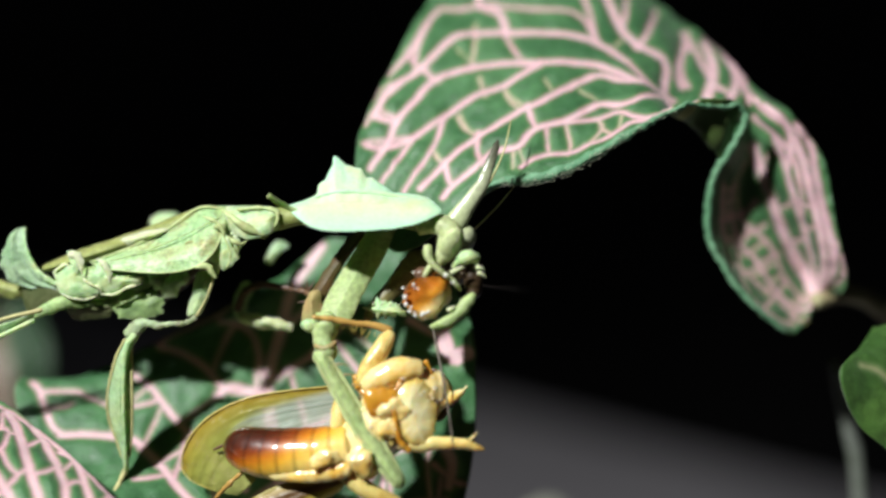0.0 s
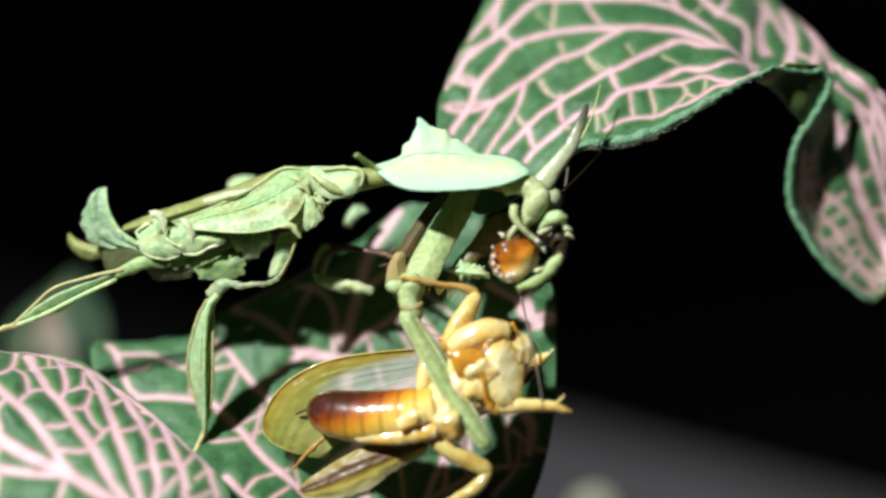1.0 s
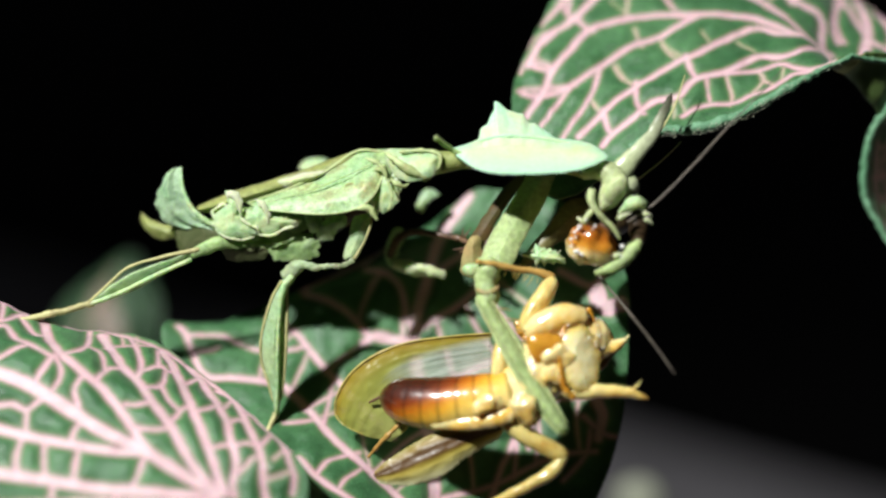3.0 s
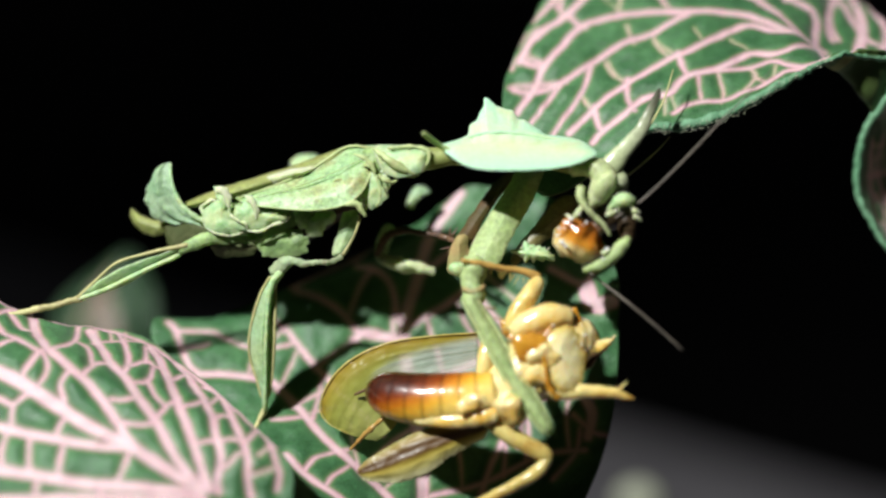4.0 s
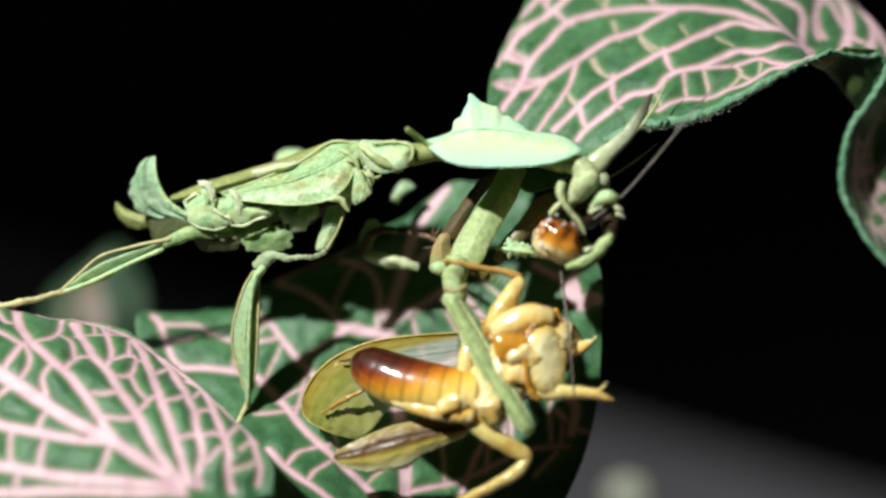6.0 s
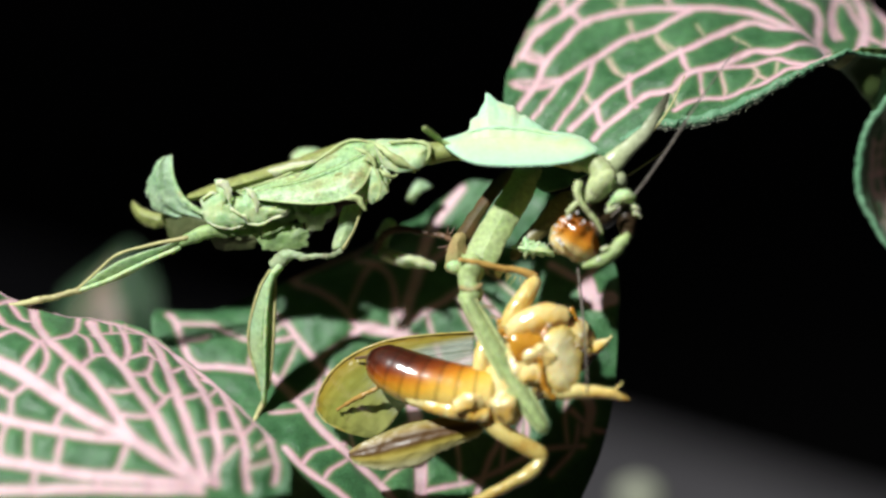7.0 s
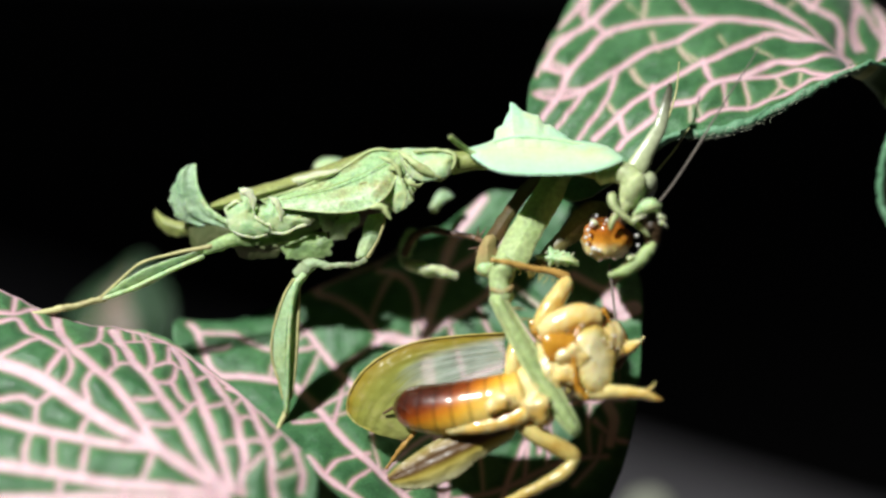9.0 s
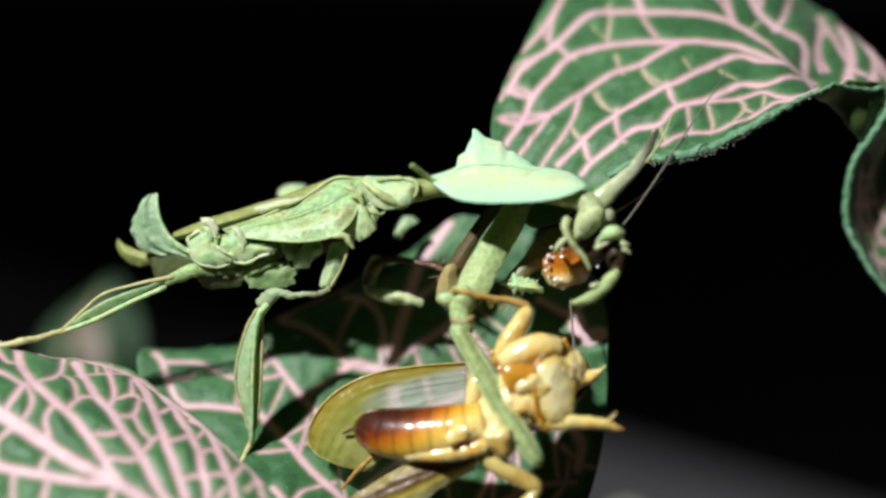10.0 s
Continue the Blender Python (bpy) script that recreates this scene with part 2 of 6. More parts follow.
def leaf_material(name, green, green_deep, vein, vein_edge, under, under_vein=(0.34, 0.36, 0.12), halo=(0.24, 0.36, 0.14), cream=(0.78, 0.64, 0.46), soft_edge=0.24):
    """Leaf skin whose veins follow the distance to the vein lines."""
    mat = bpy.data.materials.new(name)
    mat.use_nodes = True
    tree = mat.node_tree
    N, L = tree.nodes, tree.links
    bsdf = N["Principled BSDF"]
    coords = N.new("ShaderNodeTexCoord")

    def noise_node(scale, detail):
        n = N.new("ShaderNodeTexNoise")
        socket(n, "Scale", scale)
        socket(n, "Detail", detail)
        L.new(coords.outputs["Object"], n.inputs["Vector"])
        return n

    def blend(a, b, fac, mode="MIX", amount=None):
        m = N.new("ShaderNodeMix")
        m.data_type, m.blend_type = "RGBA", mode
        for key, v in (("A", a), ("B", b)):
            if isinstance(v, tuple):
                m.inputs[key].default_value = (*v, 1)
            else:
                L.new(v, m.inputs[key])
        if amount is not None:
            m.inputs["Factor"].default_value = amount
        else:
            L.new(fac, m.inputs["Factor"])
        return m.outputs["Result"]

    def span(source, lo, hi, a=0.0, b=1.0):
        r = N.new("ShaderNodeMapRange")
        r.interpolation_type = "SMOOTHSTEP"
        for key, v in (("From Min", lo), ("From Max", hi), ("To Min", a), ("To Max", b)):
            socket(r, key, v)
        L.new(source, r.inputs["Value"])
        return r.outputs["Result"]

    big, mid, fine = noise_node(120, 3), noise_node(900, 4), noise_node(4500, 3)
    dist = N.new("ShaderNodeAttribute")
    dist.attribute_name = "vein"
    side = N.new("ShaderNodeAttribute")
    side.attribute_name = "side"
    wob = N.new("ShaderNodeMath")
    wob.operation = "MULTIPLY_ADD"
    wob.inputs[1].default_value = 0.30
    L.new(mid.outputs["Fac"], wob.inputs[0])
    L.new(dist.outputs["Fac"], wob.inputs[2])
    girth = N.new("ShaderNodeAttribute")
    girth.attribute_name = "girth"
    lamina = blend(green_deep, green, span(big.outputs["Fac"], 0.35, 0.65))
    lamina = blend(lamina, mid.outputs["Fac"], None, "OVERLAY", 0.45)
    lamina = blend(lamina, fine.outputs["Fac"], None, "OVERLAY", 0.55)
    # paler, yellowish tissue borders the veins; the finest veins are cream
    lamina = blend(halo, lamina, span(wob.outputs[0], 0.05, 0.75, 0.45, 1.0))
    pink = blend(vein, vein_edge, span(wob.outputs[0], -0.25, 0.20))
    pink = blend(cream, pink, span(girth.outputs["Fac"], 0.12, 0.27, 0.2, 1.0))
    pink = blend(pink, mid.outputs["Fac"], None, "OVERLAY", 0.22)
    pink = blend(pink, fine.outputs["Fac"], None, "OVERLAY", 0.18)
    top = blend(pink, lamina, span(wob.outputs[0], 0.13 - soft_edge, 0.17 + soft_edge))
    below = blend(blend(under, lamina, None, "MIX", 0.25), under_vein, span(wob.outputs[0], 0.45, 0.0))
    colour = blend(below, top, span(side.outputs["Fac"], 0.4, 0.6))
    L.new(colour, bsdf.inputs["Base Color"])
    L.new(span(mid.outputs["Fac"], 0.3, 0.7, 0.36, 0.52), bsdf.inputs["Roughness"])
    socket(bsdf, "Specular IOR Level", 0.5)
    socket(bsdf, "Sheen Weight", 0.12)
    socket(bsdf, "Subsurface Weight", 0.12)
    socket(bsdf, "Subsurface Radius", (0.5, 1.0, 0.3))
    socket(bsdf, "Subsurface Scale", 0.0005)
    b = N.new("ShaderNodeBump")
    socket(b, "Strength", 0.45)
    socket(b, "Distance", 0.0002)
    L.new(fine.outputs["Fac"], b.inputs["Height"])
    L.new(b.outputs["Normal"], bsdf.inputs["Normal"])
    # light passes through the thin blade, yellower than it came
    through_light = N.new("ShaderNodeBsdfTranslucent")
    L.new(blend(colour, (0.9, 1.0, 0.25), None, "MULTIPLY", 0.85), through_light.inputs["Color"])
    both = N.new("ShaderNodeMixShader")
    both.inputs[0].default_value = 0.26
    L.new(bsdf.outputs[0], both.inputs[1])
    L.new(through_light.outputs[0], both.inputs[2])
    L.new(both.outputs[0], N["Material Output"].inputs["Surface"])
    return mat


def wing_material(name, across, base, base_end, clear, streaks=(46.0, 1.6), rough=0.25, coat=0.6):
    """An insect's wing: colours across it, a paler base, fine streaks along it, part of the light let through."""
    mat = bpy.data.materials.new(name)
    mat.use_nodes = True
    N, L = mat.node_tree.nodes, mat.node_tree.links
    bsdf = N["Principled BSDF"]
    v, u, both = N.new("ShaderNodeAttribute"), N.new("ShaderNodeAttribute"), N.new("ShaderNodeCombineXYZ")
    v.attribute_name, u.attribute_name = "along", "cross"
    for source, factor, key in ((u, streaks[0], "X"), (v, streaks[1], "Y")):
        m = N.new("ShaderNodeMath")
        m.operation = "MULTIPLY"
        m.inputs[1].default_value = factor
        L.new(source.outputs["Fac"], m.inputs[0])
        L.new(m.outputs[0], both.inputs[key])
    line, patch = N.new("ShaderNodeTexNoise"), N.new("ShaderNodeTexNoise")
    socket(line, "Scale", 1.0)
    socket(line, "Detail", 4.0)
    socket(line, "Distortion", 0.4)
    L.new(both.outputs[0], line.inputs["Vector"])
    coords = N.new("ShaderNodeTexCoord")
    socket(patch, "Scale", 420.0)
    socket(patch, "Detail", 4.0)
    L.new(coords.outputs["Object"], patch.inputs["Vector"])

    def shifted(source, other, amount):
        m = N.new("ShaderNodeMath")
        m.operation = "MULTIPLY_ADD"
        m.inputs[1].default_value = amount
        L.new(other.outputs["Fac"], m.inputs[0])
        L.new(source.outputs["Fac"], m.inputs[2])
        return m.outputs[0]

    ramp = N.new("ShaderNodeValToRGB")
    e = ramp.color_ramp.elements
    e[0].position, e[0].color, e[1].position, e[1].color = across[0][0], (*across[0][1], 1), across[-1][0], (*across[-1][1], 1)
    for p, c in across[1:-1]:
        e.new(p).color = (*c, 1)
    L.new(shifted(u, patch, 0.10), ramp.inputs["Fac"])
    near = N.new("ShaderNodeMapRange")
    near.interpolation_type = "SMOOTHSTEP"
    for key, value in (("From Min", base_end[0]), ("From Max", base_end[1]), ("To Min", 1.0), ("To Max", 0.0)):
        socket(near, key, value)
    rim = N.new("ShaderNodeMapRange")
    for key, value in (("From Min", 0.0), ("From Max", 0.45), ("To Min", 0.5), ("To Max", 0.0)):
        socket(rim, key, value)
    L.new(u.outputs["Fac"], rim.inputs["Value"])
    reach = N.new("ShaderNodeMath")
    L.new(shifted(v, line, 0.25), reach.inputs[0])
    L.new(rim.outputs["Result"], reach.inputs[1])
    L.new(reach.outputs[0], near.inputs["Value"])
    colour = N.new("ShaderNodeMix")
    colour.data_type = "RGBA"
    colour.inputs["B"].default_value = (*base, 1)
    L.new(near.outputs["Result"], colour.inputs["Factor"])
    L.new(ramp.outputs["Color"], colour.inputs["A"])
    grain = N.new("ShaderNodeMix")
    grain.data_type, grain.blend_type = "RGBA", "OVERLAY"
    grain.inputs["Factor"].default_value = 0.55
    L.new(colour.outputs["Result"], grain.inputs["A"])
    L.new(line.outputs["Fac"], grain.inputs["B"])
    L.new(grain.outputs["Result"], bsdf.inputs["Base Color"])
    socket(bsdf, "Roughness", rough)
    socket(bsdf, "Coat Weight", coat)
    socket(bsdf, "Coat Roughness", 0.18)
    bump = N.new("ShaderNodeBump")
    socket(bump, "Strength", 0.25)
    socket(bump, "Distance", 0.00012)
    L.new(line.outputs["Fac"], bump.inputs["Height"])
    L.new(bump.outputs["Normal"], bsdf.inputs["Normal"])
    glow = N.new("ShaderNodeBsdfTranslucent")
    L.new(grain.outputs["Result"], glow.inputs["Color"])
    skin = N.new("ShaderNodeMixShader")
    skin.inputs[0].default_value = 0.25
    L.new(bsdf.outputs[0], skin.inputs[1])
    L.new(glow.outputs[0], skin.inputs[2])
    see = N.new("ShaderNodeMapRange")
    socket(see, "From Min", 0.35)
    socket(see, "From Max", 0.65)
    socket(see, "To Min", clear[0])
    socket(see, "To Max", clear[1])
    L.new(line.outputs["Fac"], see.inputs["Value"])
    gap, out = N.new("ShaderNodeBsdfTransparent"), N.new("ShaderNodeMixShader")
    more = N.new("ShaderNodeMath")
    more.operation = "MULTIPLY_ADD"
    more.inputs[1].default_value = 0.42
    L.new(near.outputs["Result"], more.inputs[0])
    L.new(see.outputs["Result"], more.inputs[2])
    L.new(more.outputs[0], out.inputs[0])
    L.new(skin.outputs[0], out.inputs[1])
    L.new(gap.outputs[0], out.inputs[2])
    L.new(out.outputs[0], N["Material Output"].inputs["Surface"])
    return mat


NERVED = leaf_material("nerved_leaf", (0.085, 0.225, 0.088), (0.05, 0.16, 0.06), (0.90, 0.61, 0.66), (0.74, 0.39, 0.47), (0.14, 0.19, 0.04))
PLAIN_LEAF = leaf_material("shaded_leaf", (0.12, 0.25, 0.05), (0.06, 0.15, 0.03), (0.45, 0.45, 0.25), (0.30, 0.35, 0.15), (0.10, 0.16, 0.05))
STEM = surface("stem", ((0.42, 0.40, 0.22), (0.36, 0.26, 0.15)), rough=0.6)
BUD = surface("pale_bud", ((0.50, 0.50, 0.40), (0.40, 0.44, 0.30)), rough=0.6)
FAR_LEAF = leaf_material("far_leaf", (0.045, 0.095, 0.045), (0.03, 0.07, 0.032), (0.28, 0.21, 0.17), (0.26, 0.20, 0.14), (0.08, 0.12, 0.04))
PALE_STEM = surface("pale_stem", ((0.24, 0.26, 0.23), (0.17, 0.19, 0.15)), rough=0.6)

# ---- ground ----
def tabletop():
    mat = surface("grey_tabletop", ((0.74, 0.69, 0.74), (0.64, 0.60, 0.65)), rough=0.55, patch=6.0, grain=900.0, mottle=0.12, bump=0.05, specular=0.3)
    bm = bmesh.new()
    bmesh.ops.create_cube(bm, size=1.0)
    bmesh.ops.scale(bm, vec=(4.4, 2.2, 0.14), verts=bm.verts)
    bmesh.ops.bevel(bm, geom=list(bm.edges), offset=0.055, segments=24, affect="EDGES")
    me = bpy.data.meshes.new("tabletop")
    bm.to_mesh(me)
    bm.free()
    me.materials.append(mat)
    ob = new("tabletop", me)
    # its far edge runs obliquely behind the plant
    ob.matrix_world = Matrix.Translation((-0.142, 1.137, -0.470)) @ pose(0, 0, 0, 0, 0, -30.6) @ Matrix.Translation((0, -1.1, 0))
    tagged(ob, "plain matt grey tabletop in dim torchlight", "tabletop", kind="structure")
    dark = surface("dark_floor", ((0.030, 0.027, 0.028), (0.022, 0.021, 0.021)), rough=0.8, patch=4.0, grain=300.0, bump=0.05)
    bm = bmesh.new()
    bmesh.ops.create_grid(bm, x_segments=4, y_segments=4, size=6.0)
    me = bpy.data.meshes.new("floor")
    bm.to_mesh(me)
    bm.free()
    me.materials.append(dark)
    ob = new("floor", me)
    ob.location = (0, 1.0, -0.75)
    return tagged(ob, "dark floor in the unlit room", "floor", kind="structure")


tabletop()

# ---- leaves ----
def leaf_points(net, us, vs):
    rows = spline(np.asarray(net, float), vs)
    return np.swapaxes(spline(np.swapaxes(rows, 0, 1), us), 0, 1)


def leaf_at(net, uv):
    uv = np.asarray(uv, float)
    return np.array([leaf_points(net, np.array([u]), np.array([v]))[0, 0] for u, v in uv])


def crosses(veins, a, b, count, width, seed, lo=0.08, hi=0.95):
    """Fine veins that link two neighbouring ones."""
    rng = random.Random(seed)
    A, B = np.array(veins[a][1]), np.array(veins[b][1])
    for k in range(count):
        t = lo + (hi - lo) * (k + 0.5 + rng.uniform(-0.3, 0.3)) / count
        p, q = spline(A, np.array([t]))[0], spline(B, np.array([min(0.99, max(0.01, t + rng.uniform(-0.05, 0.05)))]))[0]
        m = (p + q) / 2 + np.array([rng.uniform(-0.01, 0.01), rng.uniform(-0.01, 0.01)])
        veins.append((width * rng.uniform(0.7, 1.2), [tuple(p), tuple(m), tuple(q)]))


def leaf_shape(net, veins, nu, nv, puff=0.22, thick=0.35, frill=0.0, seed=1):
    """A leaf blade through a net of points, with puffed cells between its veins, as a closed sheet."""
    us, vs = np.linspace(0, 1, nu), np.linspace(0, 1, nv)
    G = leaf_points(net, us, vs)
    V = G.reshape(-1, 3)
    du, dv = np.gradient(G, axis=1), np.gradient(G, axis=0)
    N = np.cross(du, dv).reshape(-1, 3)
    N /= np.linalg.norm(N, axis=1)[:, None] + 1e-9
    if (N @ FACE).mean() < 0:
        N = -N
    near, girth = np.full(len(V), 9.0), np.full(len(V), 0.5)
    for width, line in veins:
        line = np.asarray(line, float)
        if len(line) < 4:
            line = np.concatenate([[line[0] + 0.07 * (line[0] - line[1])], line[1:-1], [line[-1] + 0.07 * (line[-1] - line[-2])]])
        n = 6 * (len(line) - 1) + 1
        uv = np.clip(spline(line, np.linspace(0, 1, n)), 0, 1)
        P = leaf_at(net, uv)
        lo, hi = P.min(0) - 2.5, P.max(0) + 2.5
        pick = np.where(((V > lo) & (V < hi)).all(1))[0]
        X = V[pick]
        best = np.full(len(pick), 9.0)
        for k in range(n - 1):
            a, d = P[k], P[k + 1] - P[k]
            t = np.clip((X - a) @ d / (d @ d + 1e-9), 0, 1)
            gap = np.linalg.norm(X - a - t[:, None] * d, axis=1)
            w = width * (1 - 0.18 * (k + t) / (n - 1))
            best = np.minimum(best, gap - w)
        girth[pick] = np.where(best < near[pick], width, girth[pick])
        near[pick] = np.minimum(near[pick], best)
    lift = puff * np.clip(near / 0.9, -0.2, 1) ** 1
    uneven = np.array([noise.fractal(Vector(v / 6.0 + np.array([seed, 0, 0])), 0.5, 2.0, 3) for v in V])
    top = V + N * (lift + 0.25 * uneven)[:, None]
    if frill:
        U = np.tile(us, nv)
        rim = np.clip(1 - np.minimum(U, 1 - U) / 0.06, 0, 1)
        wave = np.array([noise.fractal(Vector(v / 1.6), 0.7, 2.0, 2) for v in V])
        top += N * (frill * rim * wave)[:, None]
    low = top - N * thick
    F = []
    m = nu * nv
    idx = np.arange(m).reshape(nv, nu)
    a, b, c, d = idx[:-1, :-1].ravel(), idx[:-1, 1:].ravel(), idx[1:, 1:].ravel(), idx[1:, :-1].ravel()
    F = np.stack([a, b, c, d], 1)
    F = np.concatenate([F, F[:, ::-1] + m])
    rim = np.concatenate([idx[0], idx[1:, -1], idx[-1, -2::-1], idx[-2:0:-1, 0]])
    nxt = np.roll(rim, -1)
    F = np.concatenate([F, np.stack([nxt, rim, rim + m, nxt + m], 1)])
    side = np.concatenate([np.ones(m), np.zeros(m)])
    return np.concatenate([top, low]), F.tolist(), {"vein": np.concatenate([near, near]), "side": side, "girth": np.concatenate([girth, girth])}


# the arching leaf behind the insects, from its stalk to its tip
net_back, veins_back = [], []
net_back.append([(43.08, 0.74, 98.06), (43.35, 1.01, 98.81), (43.9, 2.23, 99.24), (45.2, 3.28, 99.17), (46.51, 4.2, 98.8)])
net_back.append([(39.5, -2.69, 97.4), (41.62, 0.71, 98.08), (43.31, 4.87, 102.16), (44.35, 0.91, 104.38), (46.68, -0.23, 102.72)])
net_back.append([(33.42, -1.62, 103.27), (37.25, 1.86, 101.89), (40.15, 5.01, 107.81), (41.82, 1.24, 111.15), (44.89, 0.11, 109.49)])
net_back.append([(30.52, 0.14, 108.12), (34.98, 3.41, 105.55), (37.7, 5.87, 113.12), (39.75, 2.97, 117.36), (43.28, 2.75, 116.75)])
net_back.append([(30.82, 1.9, 115), (34.23, 5.53, 112.53), (36.07, 6.67, 117.34), (37.37, 4.02, 121.71), (39.75, 4.4, 121.29)])
net_back.append([(33.27, 1.3, 123.03), (31.06, 1.41, 117.46), (33.42, 5.32, 122.38), (34.95, 6.75, 123.36), (36.74, 8.82, 123.22)])
net_back.append([(26.61, -1.46, 124.2), (26.46, 0.43, 122.09), (26.47, 4.41, 122.8), (28.97, 8.06, 124.06), (33.2, 15.48, 126.89)])
net_back.append([(20.62, -3.48, 121.57), (22.16, -0.76, 123.21), (23.1, 6.54, 125.72), (26.04, 11.39, 127.36), (29.33, 19.52, 129.24)])
net_back.append([(13.2, -5.9, 117.84), (16.7, -0.1, 122.09), (20.6, 10.62, 128.17), (23.36, 14.52, 130.12), (25.67, 21.6, 132.02)])
net_back.append([(6.25, -5.96, 116.21), (9.87, 0.39, 121.97), (18.66, 14.98, 131.38), (20.73, 18.93, 133.46), (22.46, 24.7, 134.69)])
net_back.append([(-4.98, -8.86, 109.69), (1.12, 0.93, 120.54), (15.7, 20.88, 135.9), (18.1, 24.4, 136.81), (19.27, 29.21, 138.34)])
net_back.append([(-9.5, 0.77, 118.63), (-3.1, 8.96, 126.52), (11.14, 26.63, 140.01), (13.43, 29.17, 141.15), (14.49, 34.03, 142.82)])
net_back.append([(-1.18, 17.69, 132.97), (1.22, 22.37, 137.07), (5.59, 31.43, 144.43), (7.07, 32.84, 145.38), (8.57, 34.12, 145.99)])

veins_back.append((0.53, [(0.473, 0.632), (0.435, 0.727), (0.41, 0.777), (0.385, 0.827), (0.356, 0.87), (0.322, 0.897), (0.264, 0.905), (0.184, 0.92), (0.126, 0.925), (0.075, 0.92)]))
veins_back.append((0.50, [(0.515, 0.506), (0.427, 0.594), (0.397, 0.692), (0.36, 0.779), (0.347, 0.822), (0.322, 0.855), (0.28, 0.882), (0.23, 0.887), (0.172, 0.89), (0.138, 0.887), (0.054, 0.89)]))
veins_back.append((0.43, [(0.356, 0.782), (0.326, 0.805), (0.301, 0.832), (0.259, 0.85), (0.205, 0.865), (0.054, 0.905)]))
veins_back.append((0.46, [(0.494, 0.511), (0.397, 0.622), (0.377, 0.684), (0.326, 0.729), (0.285, 0.754), (0.276, 0.769), (0.247, 0.794), (0.222, 0.81), (0.192, 0.82), (0.134, 0.835)]))
veins_back.append((0.46, [(0.477, 0.506), (0.31, 0.607), (0.297, 0.667), (0.243, 0.704), (0.213, 0.739), (0.155, 0.749), (0.172, 0.774), (0.146, 0.787), (0.126, 0.802), (0.105, 0.807)]))
veins_back.append((0.36, [(0.0, 0.526), (0.247, 0.614), (0.251, 0.659), (0.234, 0.704)]))
veins_back.append((0.32, [(0.0, 0.536), (0.159, 0.596), (0.113, 0.624), (0.117, 0.654), (0.1, 0.674), (0.096, 0.712), (0.054, 0.734)]))
veins_back.append((0.32, [(0.259, 0.85), (0.213, 0.842), (0.151, 0.847), (0.109, 0.85)]))
veins_back.append((0.32, [(0.205, 0.865), (0.134, 0.87), (0.063, 0.875)]))
veins_back.append((0.40, [(0.264, 0.905), (0.28, 0.88)]))
veins_back.append((0.36, [(0.159, 0.92), (0.247, 0.91)]))
veins_back.append((0.36, [(0.084, 0.92), (0.159, 0.897), (0.172, 0.89)]))
veins_back.append((0.36, [(0.28, 0.762), (0.218, 0.737)]))
veins_back.append((0.23, [(0.213, 0.724), (0.117, 0.707)]))
veins_back.append((0.32, [(0.243, 0.802), (0.146, 0.779)]))
veins_back.append((0.36, [(0.192, 0.82), (0.126, 0.802)]))
veins_back.append((0.19, [(0.238, 0.704), (0.146, 0.682), (0.092, 0.677)]))
veins_back.append((0.19, [(0.251, 0.662), (0.201, 0.647), (0.117, 0.654)]))
veins_back.append((0.19, [(0.205, 0.649), (0.121, 0.622)]))
veins_back.append((0.14, [(0.234, 0.622), (0.151, 0.617)]))
veins_back.append((0.14, [(0.146, 0.752), (0.063, 0.744)]))
veins_back.append((0.14, [(0.151, 0.747), (0.067, 0.732)]))
veins_back.append((0.18, [(0.318, 0.84), (0.305, 0.822)]))
veins_back.append((0.18, [(0.31, 0.799), (0.28, 0.772)]))
veins_back.append((0.18, [(0.268, 0.835), (0.247, 0.807)]))
veins_back.append((0.18, [(0.209, 0.842), (0.192, 0.825)]))
veins_back.append((0.27, [(0.368, 0.842), (0.356, 0.807)]))
veins_back.append((0.18, [(0.347, 0.877), (0.322, 0.857)]))
veins_back.append((0.50, [(0.372, 0.847), (0.381, 0.872), (0.368, 0.9), (0.385, 0.922)]))
veins_back.append((0.36, [(0.372, 0.895), (0.305, 0.94), (0.259, 0.94), (0.247, 0.917)]))
veins_back.append((0.36, [(0.377, 0.892), (0.414, 0.835), (0.452, 0.769), (0.439, 0.722)]))
veins_back.append((0.40, [(0.259, 0.94), (0.205, 0.937), (0.075, 0.947)]))
veins_back.append((0.57, [(0.0, 0.489), (0.669, 0.549), (0.619, 0.632), (0.573, 0.684), (0.573, 0.747), (0.594, 0.807)]))
veins_back.append((0.36, [(0.477, 0.506), (0.464, 0.564), (0.469, 0.629), (0.444, 0.714), (0.473, 0.767), (0.485, 0.81)]))
veins_back.append((0.40, [(0.695, 0.514), (0.787, 0.546), (0.921, 0.544)]))
veins_back.append((0.46, [(0.678, 0.431), (0.841, 0.484), (0.895, 0.521), (0.937, 0.569)]))
veins_back.append((0.36, [(0.653, 0.398), (1.0, 0.464), (0.996, 0.524)]))
veins_back.append((0.36, [(0.611, 0.629), (0.791, 0.639), (0.933, 0.642)]))
veins_back.append((0.36, [(0.573, 0.684), (0.791, 0.714)]))
veins_back.append((0.66, [(0.527, 0.005), (0.477, 0.133), (0.506, 0.226), (0.51, 0.323)]))
veins_back.append((0.62, [(0.569, 0.01), (0.628, 0.12), (0.669, 0.203), (0.678, 0.288)]))
veins_back.append((0.58, [(0.623, 0.013), (0.782, 0.12), (0.816, 0.201), (0.82, 0.273)]))
veins_back.append((0.58, [(0.674, 0.013), (0.874, 0.105), (0.895, 0.178), (0.895, 0.228)]))
